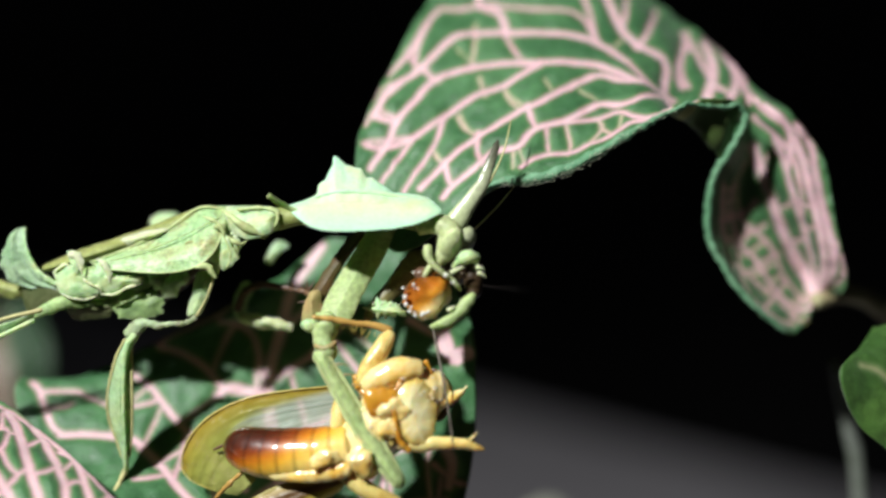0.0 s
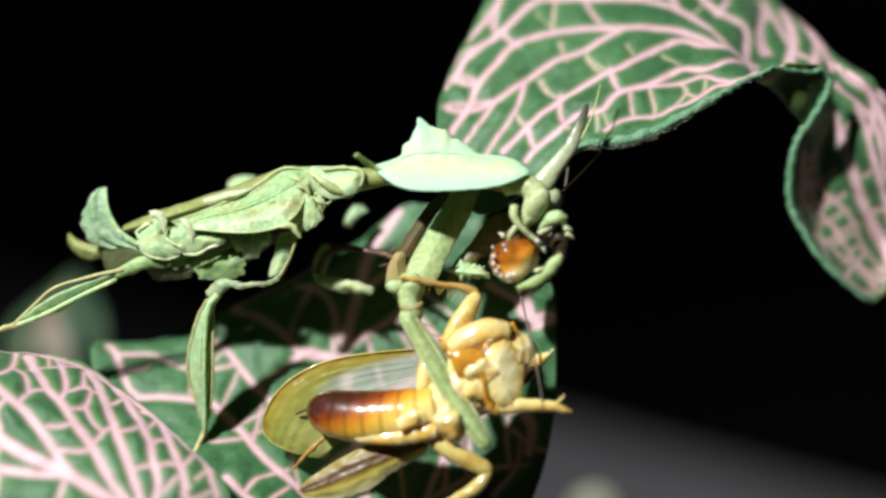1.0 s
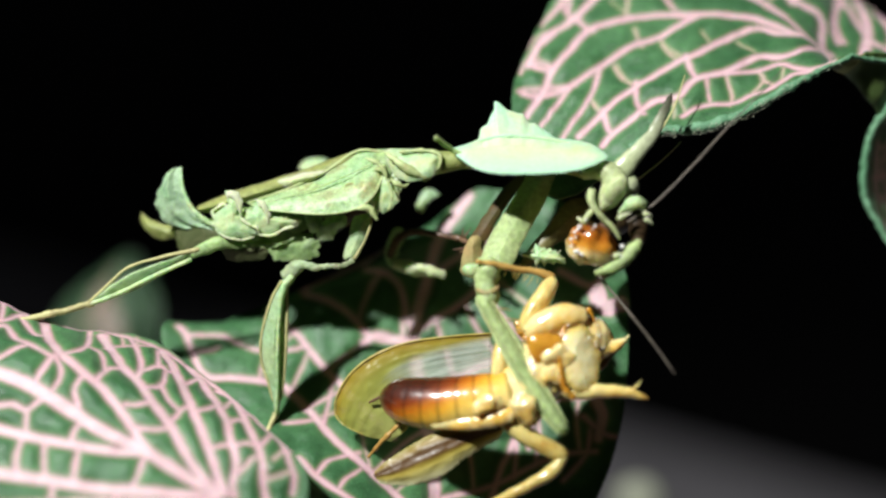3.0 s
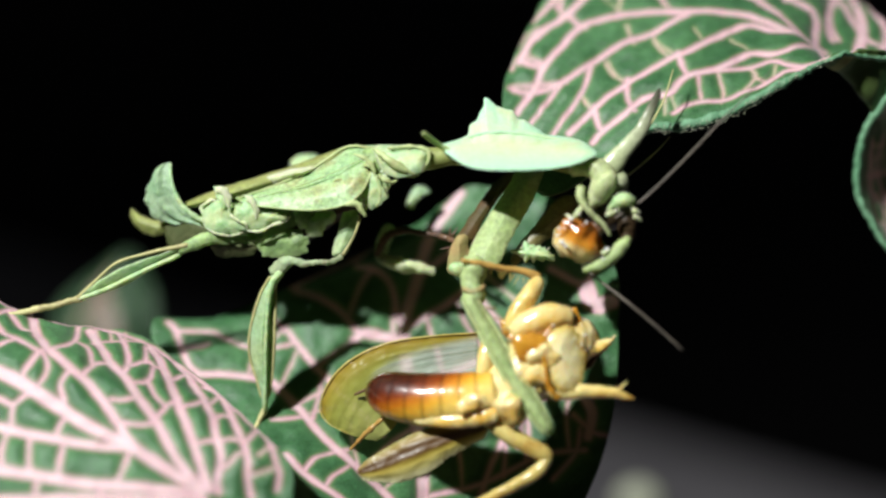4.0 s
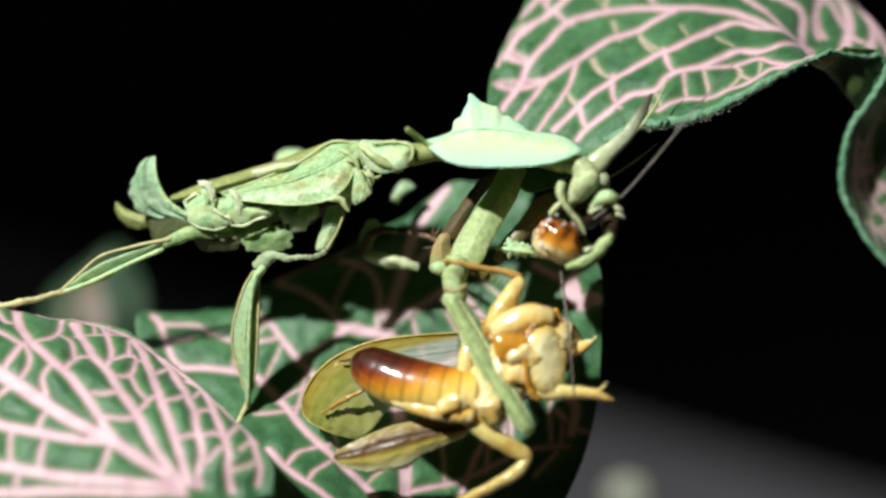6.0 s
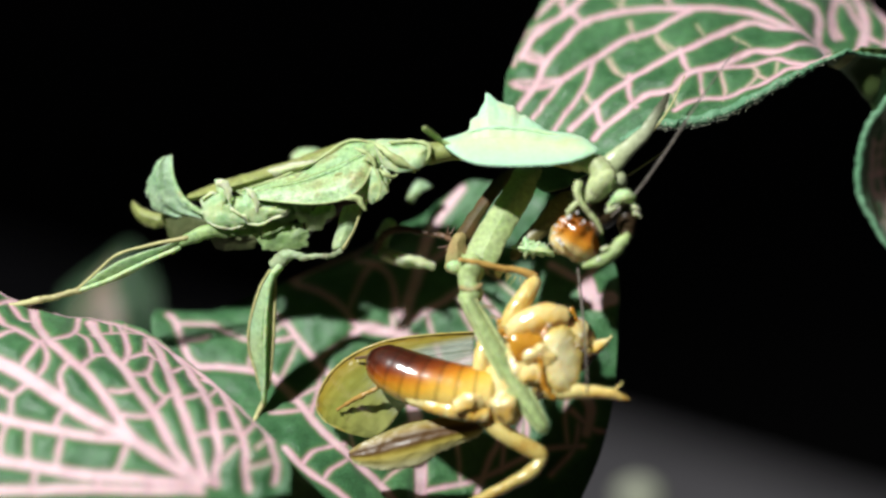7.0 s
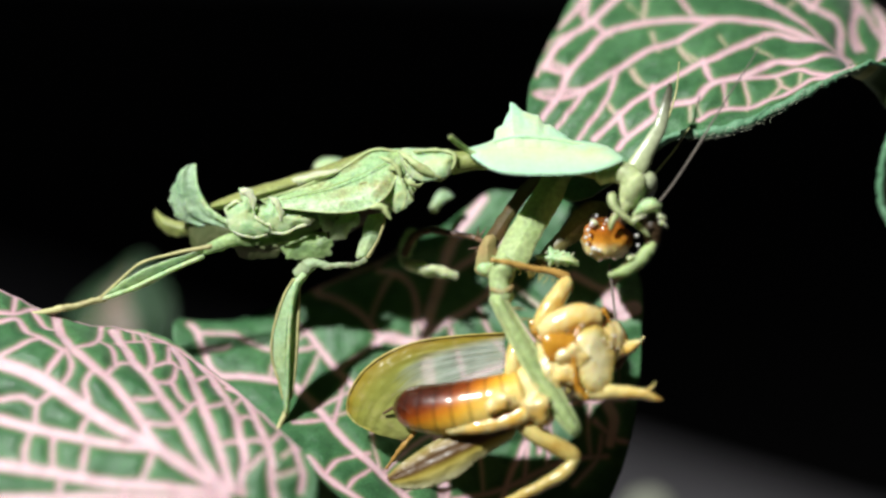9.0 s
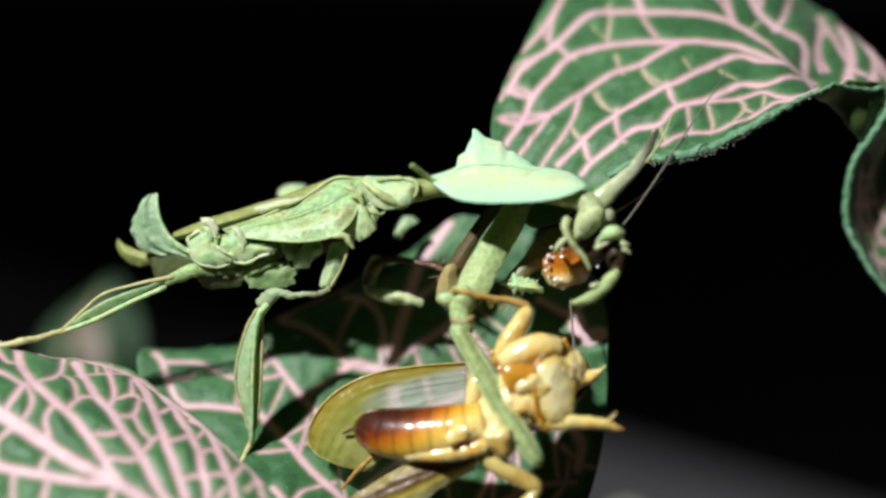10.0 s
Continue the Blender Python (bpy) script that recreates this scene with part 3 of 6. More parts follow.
veins_back.append((0.30, [(0.305, 0.003), (0.285, 0.128), (0.305, 0.208), (0.222, 0.283), (0.176, 0.318), (0.264, 0.343)]))
veins_back.append((0.24, [(0.397, 0.155), (0.297, 0.19), (0.172, 0.206)]))
veins_back.append((0.24, [(0.406, 0.211), (0.305, 0.251), (0.163, 0.261)]))
veins_back.append((0.24, [(0.347, 0.125), (0.226, 0.135), (0.038, 0.125)]))
veins_back.append((0.24, [(0.356, 0.073), (0.226, 0.095)]))
veins_back.append((0.28, [(0.406, 0.256), (0.259, 0.293), (0.105, 0.286)]))
veins_back.append((0.24, [(0.13, 0.188), (0.059, 0.128), (0.163, 0.088)]))
veins_back.append((0.24, [(0.113, 0.328), (0.105, 0.278), (0.151, 0.218)]))
veins_back.append((0.24, [(0.121, 0.328), (0.126, 0.301), (0.138, 0.273), (0.213, 0.251), (0.197, 0.203), (0.243, 0.153), (0.255, 0.108), (0.163, 0.028)]))
veins_back.append((0.26, [(0.285, 0.293), (0.36, 0.231), (0.389, 0.168), (0.364, 0.13), (0.36, 0.085), (0.364, 0.003)]))
veins_back.append((0.20, [(0.138, 0.298), (0.28, 0.291)]))
veins_back.append((0.20, [(0.138, 0.266), (0.255, 0.268), (0.351, 0.246)]))
veins_back.append((0.20, [(0.209, 0.248), (0.305, 0.223), (0.389, 0.19)]))
veins_back.append((0.20, [(0.192, 0.195), (0.31, 0.173), (0.381, 0.148)]))
veins_back.append((0.20, [(0.238, 0.148), (0.326, 0.145), (0.368, 0.123)]))
veins_back.append((0.20, [(0.264, 0.1), (0.326, 0.095), (0.372, 0.055)]))
veins_back.append((0.15, [(0.28, 0.291), (0.247, 0.318), (0.301, 0.338), (0.418, 0.331)]))
veins_back.append((0.15, [(0.117, 0.323), (0.285, 0.343)]))
veins_back.append((0.15, [(0.151, 0.311), (0.247, 0.318)]))
veins_back.append((0.34, [(0.598, 0.361), (0.699, 0.283), (0.749, 0.238), (0.741, 0.203), (0.686, 0.16)]))
veins_back.append((0.34, [(0.996, 0.449), (0.707, 0.378), (0.77, 0.313), (0.941, 0.281), (0.937, 0.248)]))
veins_back.append((0.31, [(0.49, 0.308), (0.49, 0.236), (0.477, 0.173), (0.444, 0.118), (0.473, 0.048)]))
veins_back.append((0.31, [(0.711, 0.008), (0.845, 0.085), (0.946, 0.135), (0.866, 0.15)]))
veins_back.append((0.26, [(0.715, 0.0), (0.925, 0.073), (0.992, 0.125)]))
veins_back.append((0.26, [(0.258, 0.908), (0.221, 0.933), (0.179, 0.946)]))
veins_back.append((0.24, [(0.117, 0.917), (0.033, 0.929), (0.025, 0.925)]))
veins_back.append((0.26, [(0.179, 0.892), (0.142, 0.908), (0.075, 0.921)]))
veins_back.append((0.29, [(0.208, 0.862), (0.158, 0.883), (0.075, 0.904), (0.029, 0.912)]))
veins_back.append((0.22, [(0.146, 0.929), (0.013, 0.946), (0.004, 0.942)]))
veins_back.append((0.10, [(0.346, 0.883), (0.354, 0.887)]))
veins_back.append((0.14, [(0.367, 0.838), (0.358, 0.812)]))
veins_back.append((0.11, [(0.321, 0.883), (0.325, 0.862)]))
veins_back.append((0.12, [(0.317, 0.804), (0.287, 0.771)]))
veins_back.append((0.13, [(0.271, 0.833), (0.246, 0.804)]))
veins_back.append((0.10, [(0.317, 0.842), (0.308, 0.825)]))
veins_back.append((0.11, [(0.329, 0.704), (0.312, 0.675)]))
veins_back.append((0.10, [(0.208, 0.838), (0.196, 0.825)]))
veins_back.append((0.09, [(0.333, 0.762), (0.317, 0.746)]))
veins_back.append((0.11, [(0.533, 0.667), (0.446, 0.679)]))
veins_back.append((0.65, [(0.592, 0.462), (0.871, 0.483), (0.963, 0.521)]))
veins_back.append((0.52, [(0.554, 0.429), (0.917, 0.45), (0.987, 0.483)]))
veins_back.append((0.50, [(0.675, 0.229), (0.783, 0.267), (0.817, 0.308), (0.733, 0.358)]))
veins_back.append((0.43, [(0.9, 0.229), (0.933, 0.263), (0.95, 0.308)]))
veins_back.append((0.43, [(0.729, 0.508), (0.804, 0.542), (0.95, 0.562)]))

# the broad leaf that carries the hind feet
net_front, veins_front = [], []
net_front.append([(-29.17, -31.11, 85.12), (-30.65, -31.58, 85.05), (-33.25, -32.61, 84.67), (-35.3, -33.44, 84.19)])
net_front.append([(-29.76, -28.94, 87.6), (-31.89, -29.96, 87.81), (-37.08, -31.93, 86.96), (-37, -39.05, 83.47)])
net_front.append([(-33.48, -25.38, 89.95), (-35.96, -28.21, 89.84), (-40.91, -31.55, 88.17), (-41.94, -40.17, 83.48)])
net_front.append([(-41.63, -17.8, 92.36), (-41.86, -26.04, 91.65), (-46.49, -30.56, 89.62), (-48.61, -40.48, 82.89)])
net_front.append([(-47.87, -13.94, 94.43), (-47.64, -24.93, 93.44), (-52.66, -29.86, 90.3), (-55.29, -40.6, 82.78)])
net_front.append([(-55.02, -14.1, 95.72), (-54.58, -23.85, 95.23), (-59.41, -29.27, 90.73), (-61.47, -40.37, 83.65)])
net_front.append([(-60.76, -14.62, 97.43), (-60.99, -23.13, 95.98), (-66.01, -29.21, 91.14), (-68.11, -39.29, 83.95)])
net_front.append([(-65.42, -14.4, 99.69), (-66.67, -23.04, 96.42), (-72.61, -29.05, 91.81), (-74.36, -36.25, 86.69)])
net_front.append([(-71.74, -16.37, 100.33), (-73.47, -22.98, 96.85), (-78.09, -27.7, 92.81), (-79.72, -31.01, 89.6)])
net_front.append([(-79, -20.87, 97.01), (-79.68, -23.48, 95.68), (-82.51, -26.5, 93.34), (-82.51, -27.78, 92.74)])

veins_front.append((0.73, [(0.388, 0.667), (0.421, 0.596), (0.496, 0.504), (0.583, 0.404), (0.617, 0.329), (0.658, 0.237), (0.696, 0.121)]))
veins_front.append((0.55, [(0.633, 0.579), (0.654, 0.517), (0.662, 0.438), (0.658, 0.358), (0.629, 0.308)]))
veins_front.append((0.62, [(0.775, 0.537), (0.775, 0.442), (0.779, 0.346), (0.754, 0.25), (0.717, 0.117)]))
veins_front.append((0.55, [(0.854, 0.512), (0.829, 0.408), (0.804, 0.292), (0.746, 0.108)]))
veins_front.append((0.53, [(0.004, 0.629), (0.138, 0.604), (0.233, 0.571), (0.312, 0.517), (0.362, 0.475), (0.454, 0.417), (0.55, 0.358), (0.621, 0.308)]))
veins_front.append((0.55, [(0.037, 0.521), (0.121, 0.5), (0.2, 0.471), (0.242, 0.446), (0.329, 0.4), (0.417, 0.342), (0.542, 0.267), (0.621, 0.204), (0.692, 0.113)]))
veins_front.append((0.53, [(0.033, 0.417), (0.092, 0.383), (0.217, 0.346), (0.321, 0.312), (0.467, 0.246), (0.608, 0.154), (0.683, 0.1)]))
veins_front.append((0.48, [(0.013, 0.362), (0.037, 0.338), (0.108, 0.308), (0.217, 0.275), (0.354, 0.237), (0.529, 0.146), (0.667, 0.083)]))
veins_front.append((0.42, [(0.033, 0.304), (0.017, 0.279), (0.129, 0.246), (0.25, 0.208), (0.417, 0.129), (0.525, 0.037)]))
veins_front.append((0.37, [(0, 0.271), (0, 0.242), (0, 0.196), (0.158, 0.133), (0.287, 0.042)]))
veins_front.append((0.33, [(0, 0.771), (0, 0.708), (0, 0.633), (0, 0.537), (0.021, 0.479), (0.025, 0.438), (0.021, 0.367), (0.017, 0.308), (0, 0.271), (0, 0.221), (0.025, 0.167)]))
veins_front.append((0.35, [(0.129, 0.738), (0.1, 0.7), (0.025, 0.675), (0.004, 0.629)]))
veins_front.append((0.38, [(0.175, 0.725), (0.133, 0.692), (0.188, 0.662), (0.212, 0.633), (0.263, 0.583)]))
veins_front.append((0.30, [(0.017, 0.721), (0.108, 0.708)]))
veins_front.append((0.30, [(0.042, 0.671), (0.121, 0.633), (0.121, 0.608)]))
veins_front.append((0.38, [(0.271, 0.583), (0.367, 0.583), (0.421, 0.575)]))
veins_front.append((0.35, [(0.354, 0.679), (0.296, 0.662), (0.246, 0.646), (0.217, 0.633)]))
veins_front.append((0.33, [(0.312, 0.521), (0.396, 0.517), (0.475, 0.487)]))
veins_front.append((0.30, [(0.254, 0.579), (0.333, 0.554), (0.433, 0.542)]))
veins_front.append((0.35, [(0.233, 0.571), (0.183, 0.546), (0.108, 0.537), (0.013, 0.542)]))
veins_front.append((0.35, [(0.325, 0.5), (0.246, 0.496), (0.217, 0.487), (0.2, 0.471)]))
veins_front.append((0.30, [(0.246, 0.496), (0.171, 0.512), (0.129, 0.537)]))
veins_front.append((0.33, [(0.388, 0.433), (0.371, 0.417), (0.329, 0.4)]))
veins_front.append((0.38, [(0.242, 0.446), (0.158, 0.446), (0.079, 0.462), (0.021, 0.479)]))
veins_front.append((0.35, [(0.192, 0.446), (0.121, 0.417), (0.117, 0.396), (0.1, 0.383)]))
veins_front.append((0.30, [(0.121, 0.417), (0.046, 0.425)]))
veins_front.append((0.33, [(0.263, 0.421), (0.221, 0.4), (0.133, 0.4)]))
veins_front.append((0.30, [(0.225, 0.4), (0.292, 0.367), (0.312, 0.346)]))
veins_front.append((0.33, [(0.417, 0.342), (0.321, 0.346), (0.263, 0.338)]))
veins_front.append((0.33, [(0.279, 0.325), (0.221, 0.308), (0.125, 0.296)]))
veins_front.append((0.33, [(0.142, 0.358), (0.087, 0.346), (0.029, 0.333)]))
veins_front.append((0.30, [(0.233, 0.271), (0.133, 0.263), (0.113, 0.25)]))
veins_front.append((0.28, [(0.113, 0.287), (0.017, 0.283)]))
veins_front.append((0.28, [(0.017, 0.258), (0, 0.25)]))
veins_front.append((0.30, [(0.25, 0.2), (0, 0.217), (0, 0.196)]))
veins_front.append((0.30, [(0.371, 0.229), (0.3, 0.221), (0.263, 0.204)]))
veins_front.append((0.30, [(0.471, 0.242), (0.408, 0.242), (0.367, 0.233)]))
veins_front.append((0.33, [(0.558, 0.604), (0.533, 0.575), (0.55, 0.546), (0.496, 0.542), (0.479, 0.533)]))
veins_front.append((0.30, [(0.654, 0.512), (0.588, 0.533), (0.554, 0.542)]))
veins_front.append((0.33, [(0.658, 0.438), (0.6, 0.45), (0.542, 0.458)]))
veins_front.append((0.33, [(0.775, 0.492), (0.729, 0.508), (0.658, 0.517)]))
veins_front.append((0.30, [(0.775, 0.446), (0.733, 0.462), (0.667, 0.479)]))
veins_front.append((0.33, [(0.779, 0.4), (0.738, 0.408), (0.667, 0.421)]))
veins_front.append((0.33, [(0.771, 0.308), (0.729, 0.3), (0.637, 0.308)]))
veins_front.append((0.30, [(0.829, 0.425), (0.775, 0.433)]))
veins_front.append((0.30, [(0.812, 0.321), (0.775, 0.325)]))
veins_front.append((0.30, [(0.521, 0.379), (0.492, 0.342), (0.442, 0.329)]))
veins_front.append((0.25, [(0.121, 0.508), (0.083, 0.483), (0.033, 0.438)]))
veins_front.append((0.21, [(0, 0.517), (0.113, 0.5)]))
veins_front.append((0.21, [(0.013, 0.492), (0.083, 0.483)]))
veins_front.append((0.21, [(0.017, 0.467), (0.071, 0.462)]))
veins_front.append((0.25, [(0.508, 0.142), (0.392, 0.175), (0.338, 0.175)]))
veins_front.append((0.22, [(0.267, 0.158), (0.108, 0.171), (0.037, 0.175)]))
veins_front.append((0.22, [(0.45, 0.1), (0.371, 0.104), (0.229, 0.113)]))

# the leaf below, on which the prey hangs
net_base, veins_base = [], []
net_base.append([(-30.64, -30.29, 79.15), (-23.11, -26.83, 77.3), (-15.14, -22.22, 74.76), (-9.07, -18.98, 72.99), (-1.75, -18.72, 73.17)])
net_base.append([(-38.11, -25.86, 82.58), (-27.66, -22.13, 81.56), (-16.97, -16.35, 79.43), (-8.03, -14.71, 78.91), (2.07, -14.28, 80.88)])
net_base.append([(-44.62, -13.97, 86.59), (-31.75, -13.38, 85.82), (-18.95, -9.91, 85.69), (-7.64, -9.3, 86.58), (3.48, -12.29, 87.82)])
net_base.append([(-48.57, -5.66, 92.29), (-32.48, -7.77, 89.69), (-20.09, -4.99, 92.11), (-7.89, -6.3, 93.5), (3.68, -10.05, 95.55)])
net_base.append([(-42.27, -3.04, 91.73), (-29.94, -2.02, 95.18), (-18.67, -0.8, 97.8), (-7.41, -2.75, 98.95), (3.21, -8, 101.31)])
net_base.append([(-30.4, -0.85, 97.01), (-23.57, -0.82, 99.27), (-16.55, 0.38, 102.42), (-8.2, -0.1, 103.44), (-0.25, -3.41, 105.49)])
net_base.append([(-20.36, 1.54, 101.47), (-16.91, 2.45, 103.78), (-13.49, 3.04, 106.67), (-10.24, 2.67, 106.89), (-6.33, 2.7, 106.69)])

veins_base.append((0.76, [(0.46, 0.028), (0.502, 0.216), (0.502, 0.358), (0.502, 0.499), (0.506, 0.647), (0.485, 0.857), (0.485, 0.98)]))
veins_base.append((0.35, [(0.49, 0.519), (0.389, 0.689), (0.004, 0.927)]))
veins_base.append((0.43, [(0.531, 0.459), (0.452, 0.491), (0.393, 0.526), (0.301, 0.617), (0.0, 0.81), (0.0, 0.792)]))
veins_base.append((0.50, [(0.402, 0.108), (0.377, 0.16), (0.301, 0.266), (0.255, 0.356), (0.213, 0.414), (0.146, 0.414), (0.071, 0.398)]))
veins_base.append((0.43, [(0.423, 0.266), (0.368, 0.346), (0.31, 0.454), (0.247, 0.541), (0.201, 0.584), (0.134, 0.629)]))
veins_base.append((0.42, [(0.021, 0.525), (0.042, 0.496), (0.054, 0.45), (0.062, 0.412), (0.079, 0.4)]))
veins_base.append((0.30, [(0.042, 0.496), (0.092, 0.525), (0.125, 0.517), (0.167, 0.508), (0.217, 0.521), (0.25, 0.537)]))
veins_base.append((0.26, [(0.054, 0.45), (0.087, 0.467), (0.1, 0.483)]))
veins_base.append((0.29, [(0.23, 0.203), (0.264, 0.226), (0.305, 0.236), (0.339, 0.238)]))
veins_base.append((0.47, [(0.205, 0.236), (0.226, 0.201), (0.259, 0.163), (0.293, 0.113)]))
veins_base.append((0.38, [(0.661, 0.108), (0.699, 0.193), (0.72, 0.223), (0.753, 0.286)]))
veins_base.append((0.44, [(0.506, 0.346), (0.64, 0.401), (0.791, 0.456), (0.908, 0.499)]))
veins_base.append((0.44, [(0.502, 0.499), (0.611, 0.576), (0.678, 0.704)]))
veins_base.append((0.41, [(0.506, 0.647), (0.598, 0.744), (0.695, 0.835)]))
veins_base.append((0.38, [(0.904, 0.614), (0.925, 0.554), (0.958, 0.539), (0.983, 0.561)]))
veins_base.append((0.44, [(0.837, 0.667), (0.904, 0.622), (0.937, 0.649), (0.979, 0.702)]))
veins_base.append((0.31, [(0.908, 0.288), (0.962, 0.248), (0.992, 0.238)]))
veins_base.append((0.38, [(0.502, 0.216), (0.665, 0.278), (0.82, 0.323), (0.967, 0.346)]))
veins_base.append((0.31, [(0.506, 0.128), (0.665, 0.155), (0.837, 0.206), (0.95, 0.206)]))
veins_base.append((0.31, [(0.774, 0.233), (0.782, 0.298), (0.791, 0.386)]))
veins_base.append((0.27, [(0.205, 0.308), (0.238, 0.311), (0.276, 0.316)]))
veins_base.append((0.26, [(0.254, 0.342), (0.237, 0.371), (0.225, 0.388)]))
veins_base.append((0.25, [(0.259, 0.163), (0.285, 0.185), (0.326, 0.203)]))
veins_base.append((0.24, [(0.304, 0.458), (0.338, 0.487), (0.388, 0.512)]))
veins_base.append((0.50, [(0.383, 0.512), (0.412, 0.521), (0.462, 0.492), (0.512, 0.471)]))
veins_base.append((0.98, [(0.925, 0.604), (0.941, 0.559), (0.979, 0.564)]))
veins_base.append((0.65, [(0.933, 0.326), (0.95, 0.293), (0.95, 0.241)]))
veins_base.append((0.26, [(0.883, 0.153), (0.925, 0.201), (0.925, 0.256)]))

crosses(veins_base, 0, 3, 4, 0.25, 30, 0.1, 0.5)
crosses(veins_base, 3, 4, 4, 0.25, 31, 0.2, 0.8)
crosses(veins_base, 1, 2, 3, 0.25, 32)
crosses(veins_base, 11, 12, 4, 0.25, 33)
crosses(veins_base, 11, 17, 4, 0.25, 34)
crosses(veins_base, 17, 18, 4, 0.25, 35)
for k in (39, 40, 41):
    crosses(veins_back, k, k + 1, 4, 0.3, 50 + k)

plant = thing("nerve_plant", (80.4, 14, -400), "potted nerve plant with pink-veined green leaves", "plant")
leaf = part("leaf", leaf_shape(net_back, veins_back, 260, 380, frill=0.25), NERVED, plant, "arched green leaf with pale pink veins and a frilled margin")
leaf = part("leaf", leaf_shape(net_front, veins_front, 220, 300, puff=0.3, frill=0.1, seed=4), NERVED, plant, "broad green leaf with dense pink veins")
leaf = part("leaf", leaf_shape(net_base, veins_base, 220, 260, seed=7), NERVED, plant, "green leaf with pink veins under the prey")

RIM = surface("leaf_rim", ((0.17, 0.34, 0.20), (0.10, 0.25, 0.13)), rough=0.6, patch=300, mottle=0.5, bump=0.6)
back = [ob for ob in plant.children][0]
part("margin", tube([(26.57, -1.68, 124.19, 0.24), (23.1, -2.87, 122.67, 0.34), (20.59, -3.7, 121.56, 0.38), (16.86, -5.05, 119.61, 0.48), (13.18, -6.05, 118.01, 0.52), (9.57, -6.23, 116.93, 0.52), (6.24, -6.12, 116.64, 0.43), (2.9, -6.94, 114.99, 0.28)], sub=12, rough=0.28), RIM, back, "thick downy leaf edge")
part("margin", tube([(26.57, -1.68, 124.19, 0.24), (28.27, -0.96, 123.83, 0.24), (30.69, 0.13, 123.31, 0.24), (32.97, 1.15, 123.19, 0.3), (33.87, 1.22, 121.63, 0.39), (32.63, 1.31, 118.35, 0.44), (30.98, 1.46, 115.26, 0.4), (30.29, 0.7, 112.01, 0.4), (30.48, -0.05, 108.19, 0.35), (32.11, -1.05, 105.12, 0.3), (34.54, -2.36, 101.82, 0.3), (39.45, -2.83, 97.6, 0.25)], sub=12, rough=0.2), RIM, back, "thick downy leaf edge")

rng = random.Random(8)
edge = spline(np.array([(25.62, -2.06, 123.72), (20.56, -3.95, 121.44), (16.84, -5.36, 119.32), (13.16, -6.41, 117.61), (9.55, -6.59, 116.53), (6.23, -6.44, 116.36)]), np.linspace(0, 1, 260))
hairs = []
for p in edge:
    a = p + np.array((rng.uniform(-0.2, 0.2), rng.uniform(-0.35, 0.1), rng.uniform(-0.2, 0.8)))
    tip = a + np.array((rng.uniform(-0.2, 0.2), -rng.uniform(0.1, 0.25), -rng.uniform(0.02, 0.2)))
    hairs.append(tube([(*a, 0.035), (*((a + tip) / 2), 0.025), (*tip, 0.008)], seg=4, sub=2, rough=0))
tagged(part("leaf_down", joined(*hairs), BUD, back, "short whitish hairs on the leaf edge"), kind="stuff")

# blurred leaves further back
net_far, veins_far = [], []
net_far.append([(-75.27, 45.53, 62.09), (-69.3, 43.61, 62.24), (-63.58, 45.94, 62.39)])
net_far.append([(-79.73, 49.34, 67.14), (-70.03, 46.29, 69.79), (-62.46, 48.1, 68.36)])
net_far.append([(-79.01, 53.69, 70.34), (-70.12, 50.58, 72.89), (-63.58, 51.74, 72.69)])
net_far.append([(-72.86, 57.65, 75.02), (-69.57, 56.19, 76.66), (-67.32, 57.06, 75.94)])
net_far.append([(-70.4, 59.3, 76.5), (-69.4, 58.49, 77.13), (-69, 59.35, 76.54)])
veins_far.append((2.31, [(0.506, 0.028), (0.473, 0.251), (0.343, 0.511)]))
veins_far.append((0.77, [(0.209, 0.231), (0.314, 0.466), (0.36, 0.662)]))
part("leaf", leaf_shape(net_far, veins_far, 40, 50, seed=9), FAR_LEAF, plant, "small green leaf with a pinkish middle, far behind")

net_right, veins_right = [], []
net_right.append([(48.5, -14.23, 88.57), (52.24, -13.55, 87.5), (55.09, -12.46, 87.6)])
net_right.append([(44.81, -14.07, 91.92), (50.65, -12.97, 92.03), (57.59, -11.39, 90.53)])
net_right.append([(42.68, -13.21, 97.23), (50.38, -10.38, 96.23), (58.61, -8.78, 94.78)])
net_right.append([(45.74, -9.53, 98.56), (51.39, -7.49, 98.33), (58.77, -5.66, 97.51)])
net_right.append([(48.26, -6.04, 99.4), (53.04, -4.79, 99.91), (57.24, -4.09, 98.91)])
veins_right.append((0.38, [(0.435, 0.035), (0.498, 0.499), (0.494, 0.935)]))
veins_right.append((0.34, [(0.502, 0.341), (0.322, 0.501), (0.172, 0.554)]))
part("leaf", leaf_shape(net_right, veins_right, 60, 70, seed=12), PLAIN_LEAF, plant, "dark green leaf in shade, beside the arched leaf's stalk")

part("stalk", tube([(43.9, 2.23, 99.24, 0.93), (48.85, 5.36, 99.06, 1.09), (53.96, 7.55, 96.3, 1.25), (60.96, 7.6, 90.58, 1.41)], rough=0.1), STEM, plant, "brownish green leaf stalk")
part("stem", tube([(49.16, 8, 88.85, 0.8), (50.51, 8, 84.15, 0.85), (52.26, 8, 78.53, 0.9), (54.44, 8, 69.27, 1), (62.4, 8, 20, 1.3), (72.4, 10, -120, 2), (80.4, 14, -400, 3)], rough=0.1), PALE_STEM, plant, "pale upright stem")
part("bud", blob((20.83, 80.8, 20.08), 4.2, 3.5, 3.6, lump=0.15), BUD, plant, "pale blurred bud under the leaves")

